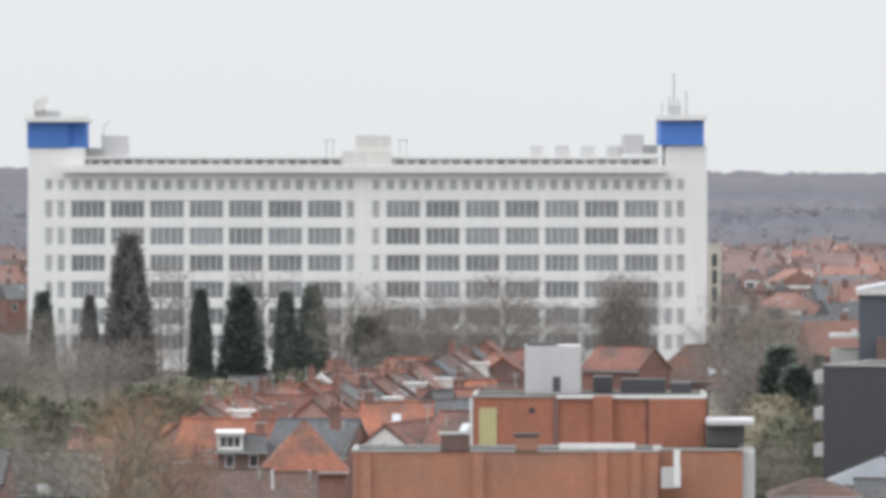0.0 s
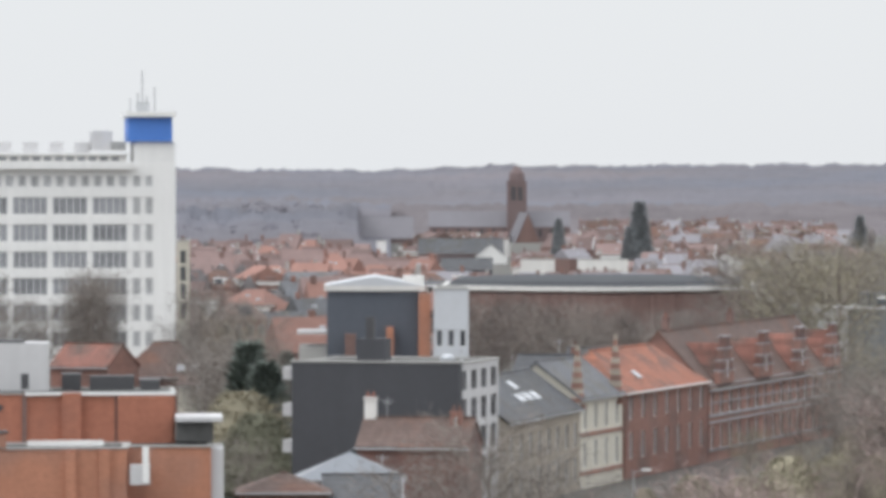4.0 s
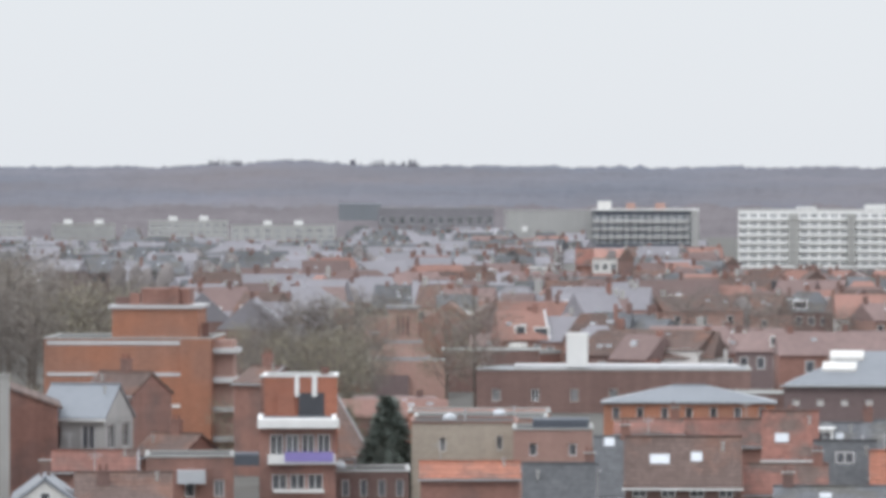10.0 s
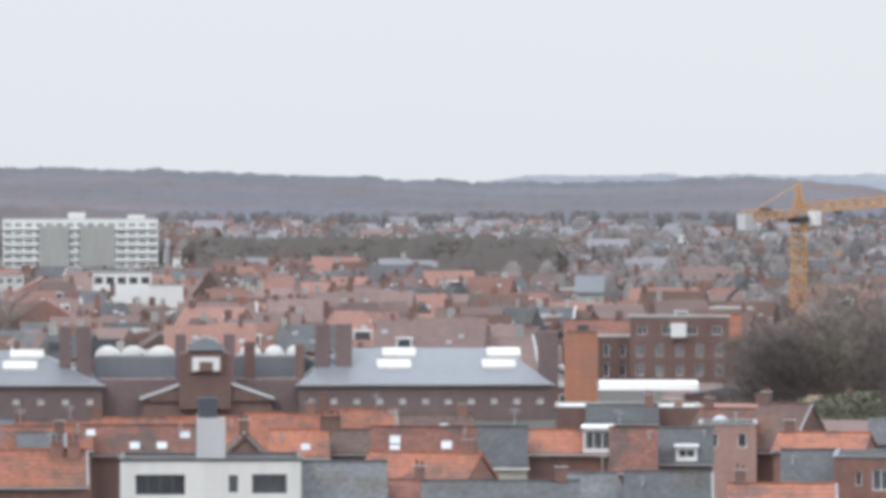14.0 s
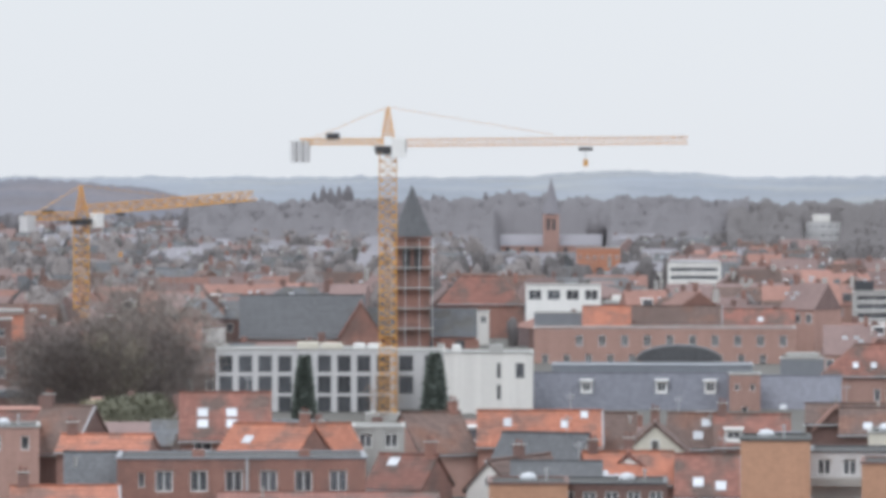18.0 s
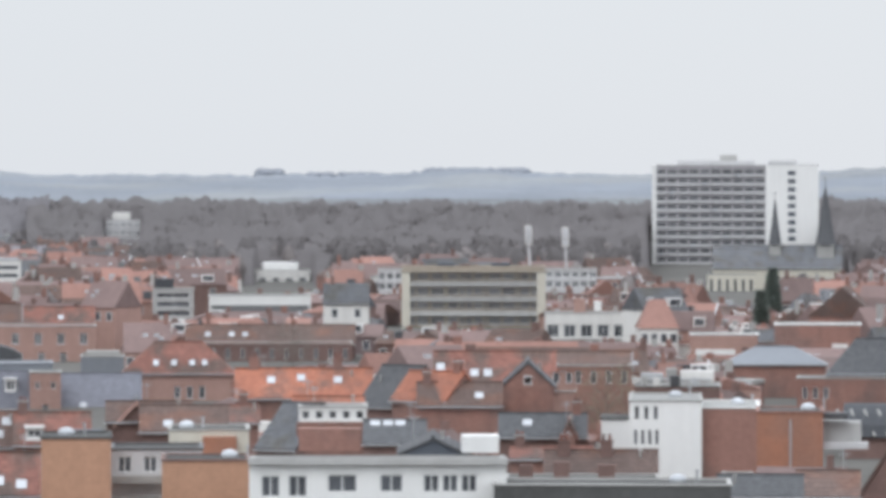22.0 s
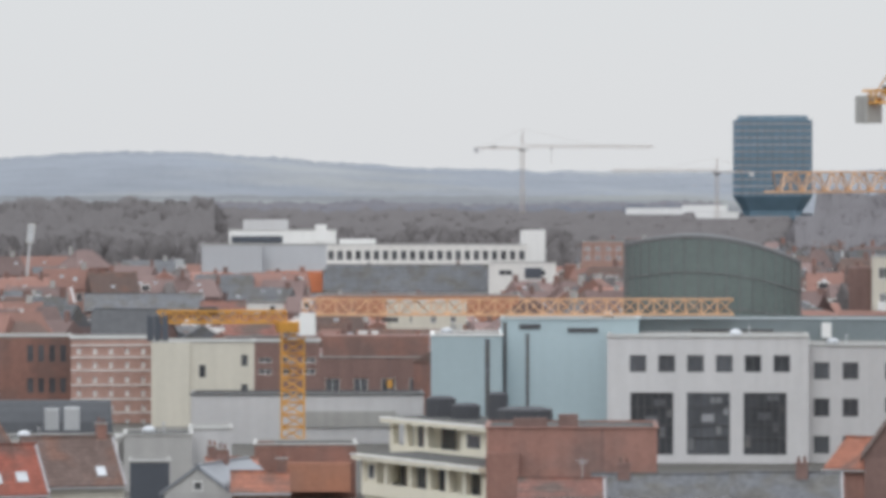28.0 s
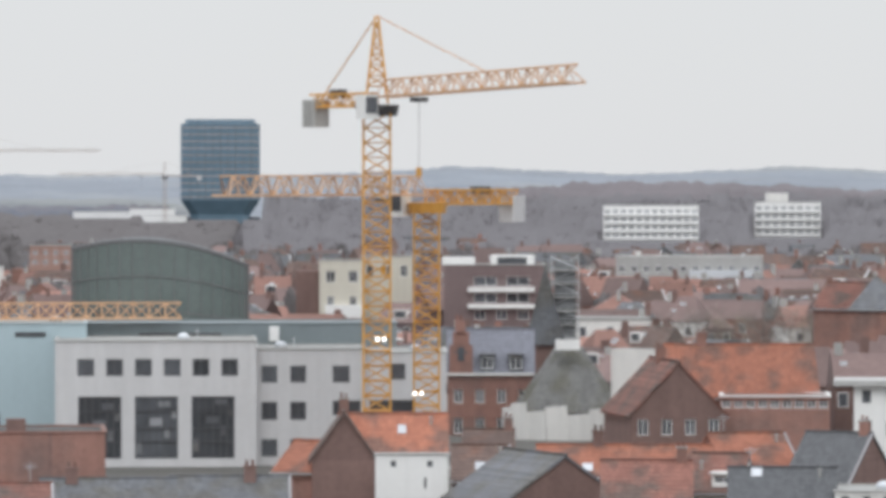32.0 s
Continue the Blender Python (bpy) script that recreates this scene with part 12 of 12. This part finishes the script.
far_town(-12.37, -5.34, 1050, 1600, 260, 46, ('old_tile', 'old_orange_tile', 'brown_tile', 'slate'))
far_town(-5.66, 3.67, 1050, 2600, 420, 47, ('old_tile', 'purple_roof', 'slate', 'purple_roof', 'brown_tile'), walls=('old_white', 'grey_render', 'white_paint', 'brick_purple'))
wood('woodland', 'line of dark winter trees behind the roofs', -5.0, -0.9, 1110, 1330, 200, 10.5, 15.5, 'belt_wood', 61, 90, close=0.8, apron=110)
wood('woodland', 'belt of grey winter trees among houses', -1.21, 3.46, 1100, 1500, 220, 7, 12, 'mid_wood', 62, 50)
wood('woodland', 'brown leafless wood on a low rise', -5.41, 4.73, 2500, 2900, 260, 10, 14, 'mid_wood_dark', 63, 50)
wood('woodland', 'broad belt of bare brown woodland', 9.12, 22.29, 1760, 2400, 1500, 15, 22, 'mid_wood', 64, 55, close=0.8)
wood('woodland', 'dark park trees with a few conifers', 3.03, 9.37, 1965, 2500, 520, 15, 25, 'mid_wood_dark', 65, 45, close=0.8)
wood('woodland', 'bare woodland on the river plain', 21.75, 28.79, 1900, 2600, 700, 10, 15, 'mid_wood', 66, 42, close=0.8)
wood('woodland', 'low valley woods greyed by painted haze', 7.58, 28.02, 2700, 3300, 520, 10, 16, 'hazed_wood', 67, 36, close=0.8)
wood('woodland', 'leafless wood climbing a hill edge', 28.85, 39.47, 1750, 2500, 1200, 17, 25, 'mid_wood_dark', 68, 42, close=0.8)
wood('woodland', 'grey winter trees at the foot of the hill', -41.75, -25.69, 1900, 2800, 1300, 13, 22, 'hazed_wood', 69, 42, close=0.8)
far_town(12.12, 27.01, 1000, 1180, 90, 79, ('old_tile', 'old_orange_tile', 'brown_tile', 'slate'), walls=('old_white', 'brick_pink', 'white_paint', 'brick_red'))
far_town(1.75, 9.5, 1150, 2200, 240, 76, ('old_tile', 'purple_roof', 'slate', 'purple_roof'), walls=('old_white', 'brick_pink', 'white_paint'))
far_town(8.86, 10.2, 1080, 1500, 120, 77, ('old_tile', 'brown_tile', 'slate', 'old_orange_tile'))
far_town(26.37, 37.58, 900, 1500, 240, 78, ('old_tile', 'brown_tile', 'slate', 'brown_tile'))
far_town(-15.34, -9.82, 520, 1150, 300, 42, ('old_tile', 'purple_roof', 'slate', 'old_orange_tile', 'purple_roof', 'old_tile', 'brown_tile'), walls=('brick_red', 'brick_brown', 'brick_pink', 'old_white', 'brick_purple'))
far_town(-11.09, -2.78, 520, 1100, 430, 43, ('old_tile', 'old_orange_tile', 'old_tile', 'brown_tile', 'slate'), walls=('brick_red', 'brick_brown', 'brick_pink', 'old_white', 'brick_purple'))
far_town(-5.21, 4.31, 520, 1000, 420, 44, ('old_tile', 'old_orange_tile', 'old_tile', 'brown_tile', 'slate'), walls=('brick_red', 'brick_brown', 'brick_pink', 'old_white', 'brick_purple'))
far_town(1.75, 10.77, 520, 1000, 330, 71, ('old_tile', 'brown_tile', 'old_orange_tile', 'old_tile', 'old_orange_tile', 'slate', 'old_tile'), walls=('brick_red', 'brick_brown', 'brick_pink', 'old_white', 'brick_purple'))
far_town(8.86, 16.59, 480, 1150, 600, 72, ('old_tile', 'brown_tile', 'old_orange_tile', 'old_tile', 'old_orange_tile', 'slate', 'old_tile'), walls=('brick_red', 'brick_brown', 'brick_pink', 'old_white', 'brick_purple'))
far_town(14.04, 20.52, 470, 1020, 560, 73, ('old_tile', 'brown_tile', 'old_orange_tile', 'old_tile', 'old_orange_tile', 'slate', 'old_tile'), walls=('brick_red', 'brick_brown', 'brick_pink', 'old_white', 'brick_purple'))
far_town(18.86, 27.01, 500, 980, 460, 75, ('old_tile', 'brown_tile', 'old_orange_tile', 'old_tile', 'old_orange_tile', 'slate', 'old_tile'), walls=('brick_red', 'brick_brown', 'brick_pink', 'old_white', 'brick_purple'))
far_town(26.37, 37.58, 480, 1100, 560, 81, ('old_tile', 'brown_tile', 'old_orange_tile', 'old_tile', 'old_orange_tile', 'slate', 'old_tile'), walls=('brick_red', 'brick_brown', 'brick_pink', 'old_white', 'brick_purple'))
far_town(-39.26, -35.73, 900, 1300, 60, 83, ('old_tile', 'old_orange_tile', 'old_tile', 'brown_tile', 'slate'), walls=('brick_red', 'brick_brown', 'brick_pink', 'old_white', 'brick_purple'))
far_town(-28.19, -24.41, 560, 1000, 60, 84, ('old_tile', 'old_orange_tile', 'old_tile', 'brown_tile', 'slate'), walls=('brick_red', 'brick_brown', 'brick_pink', 'old_white', 'brick_purple'))
far_town(1.75, 20.14, 400, 480, 110, 86, ('old_tile', 'brown_tile', 'old_orange_tile', 'old_tile', 'old_orange_tile', 'slate', 'old_tile'), walls=('brick_red', 'brick_brown', 'brick_pink', 'old_white', 'brick_purple'))
wood('garden_trees', 'bare garden trees between the houses', -28.13, -25.05, 820, 1500, 60, 7, 12, 'mid_wood', 200, 60)
wood('garden_trees', 'bare garden trees between the houses', -15.47, -9.18, 820, 1500, 260, 7, 12, 'garden_twigs', 201, 60)
wood('garden_trees', 'bare garden trees between the houses', -9.82, -2.78, 820, 1500, 110, 7, 12, 'mid_wood', 202, 60)
wood('garden_trees', 'bare garden trees between the houses', -3.42, 1.75, 820, 1500, 150, 7, 12, 'garden_twigs', 203, 60)
wood('garden_trees', 'bare garden trees between the houses', 1.11, 8.22, 820, 1500, 230, 7, 12, 'mid_wood', 204, 60)
wood('garden_trees', 'bare garden trees between the houses', 8.22, 16.59, 820, 1500, 130, 7, 12, 'garden_twigs', 205, 60)
wood('garden_trees', 'bare garden trees between the houses', 15.31, 19.54, 820, 1500, 120, 7, 12, 'mid_wood', 206, 60)
wood('garden_trees', 'bare garden trees between the houses', 18.9, 27.01, 820, 1500, 90, 7, 12, 'garden_twigs', 207, 60)
wood('garden_trees', 'bare garden trees between the houses', 26.37, 37.58, 820, 1500, 260, 7, 12, 'mid_wood', 208, 60)
wood('garden_trees', 'leafless trees between far houses', -7.9, -0.57, 1050, 2400, 300, 8, 13, 'garden_twigs', 300, 45)
wood('garden_trees', 'leafless trees between far houses', -1.21, 6.94, 800, 1900, 400, 8, 14, 'garden_twigs', 301, 45)
wood('garden_trees', 'leafless trees between far houses', 2.18, 9.5, 1000, 1900, 200, 8, 14, 'mid_wood', 302, 45)
wood('garden_trees', 'leafless trees between far houses', -23.43, -14.83, 1000, 2300, 240, 7, 12, 'garden_twigs', 303, 45)
wood('garden_trees', 'leafless trees between far houses', 25.73, 36.95, 800, 1600, 220, 7, 12, 'mid_wood', 304, 45)
wood('garden_trees', 'leafless trees between far houses', 8.93, 26.37, 1180, 1740, 620, 9, 14, 'mid_wood', 305, 45)
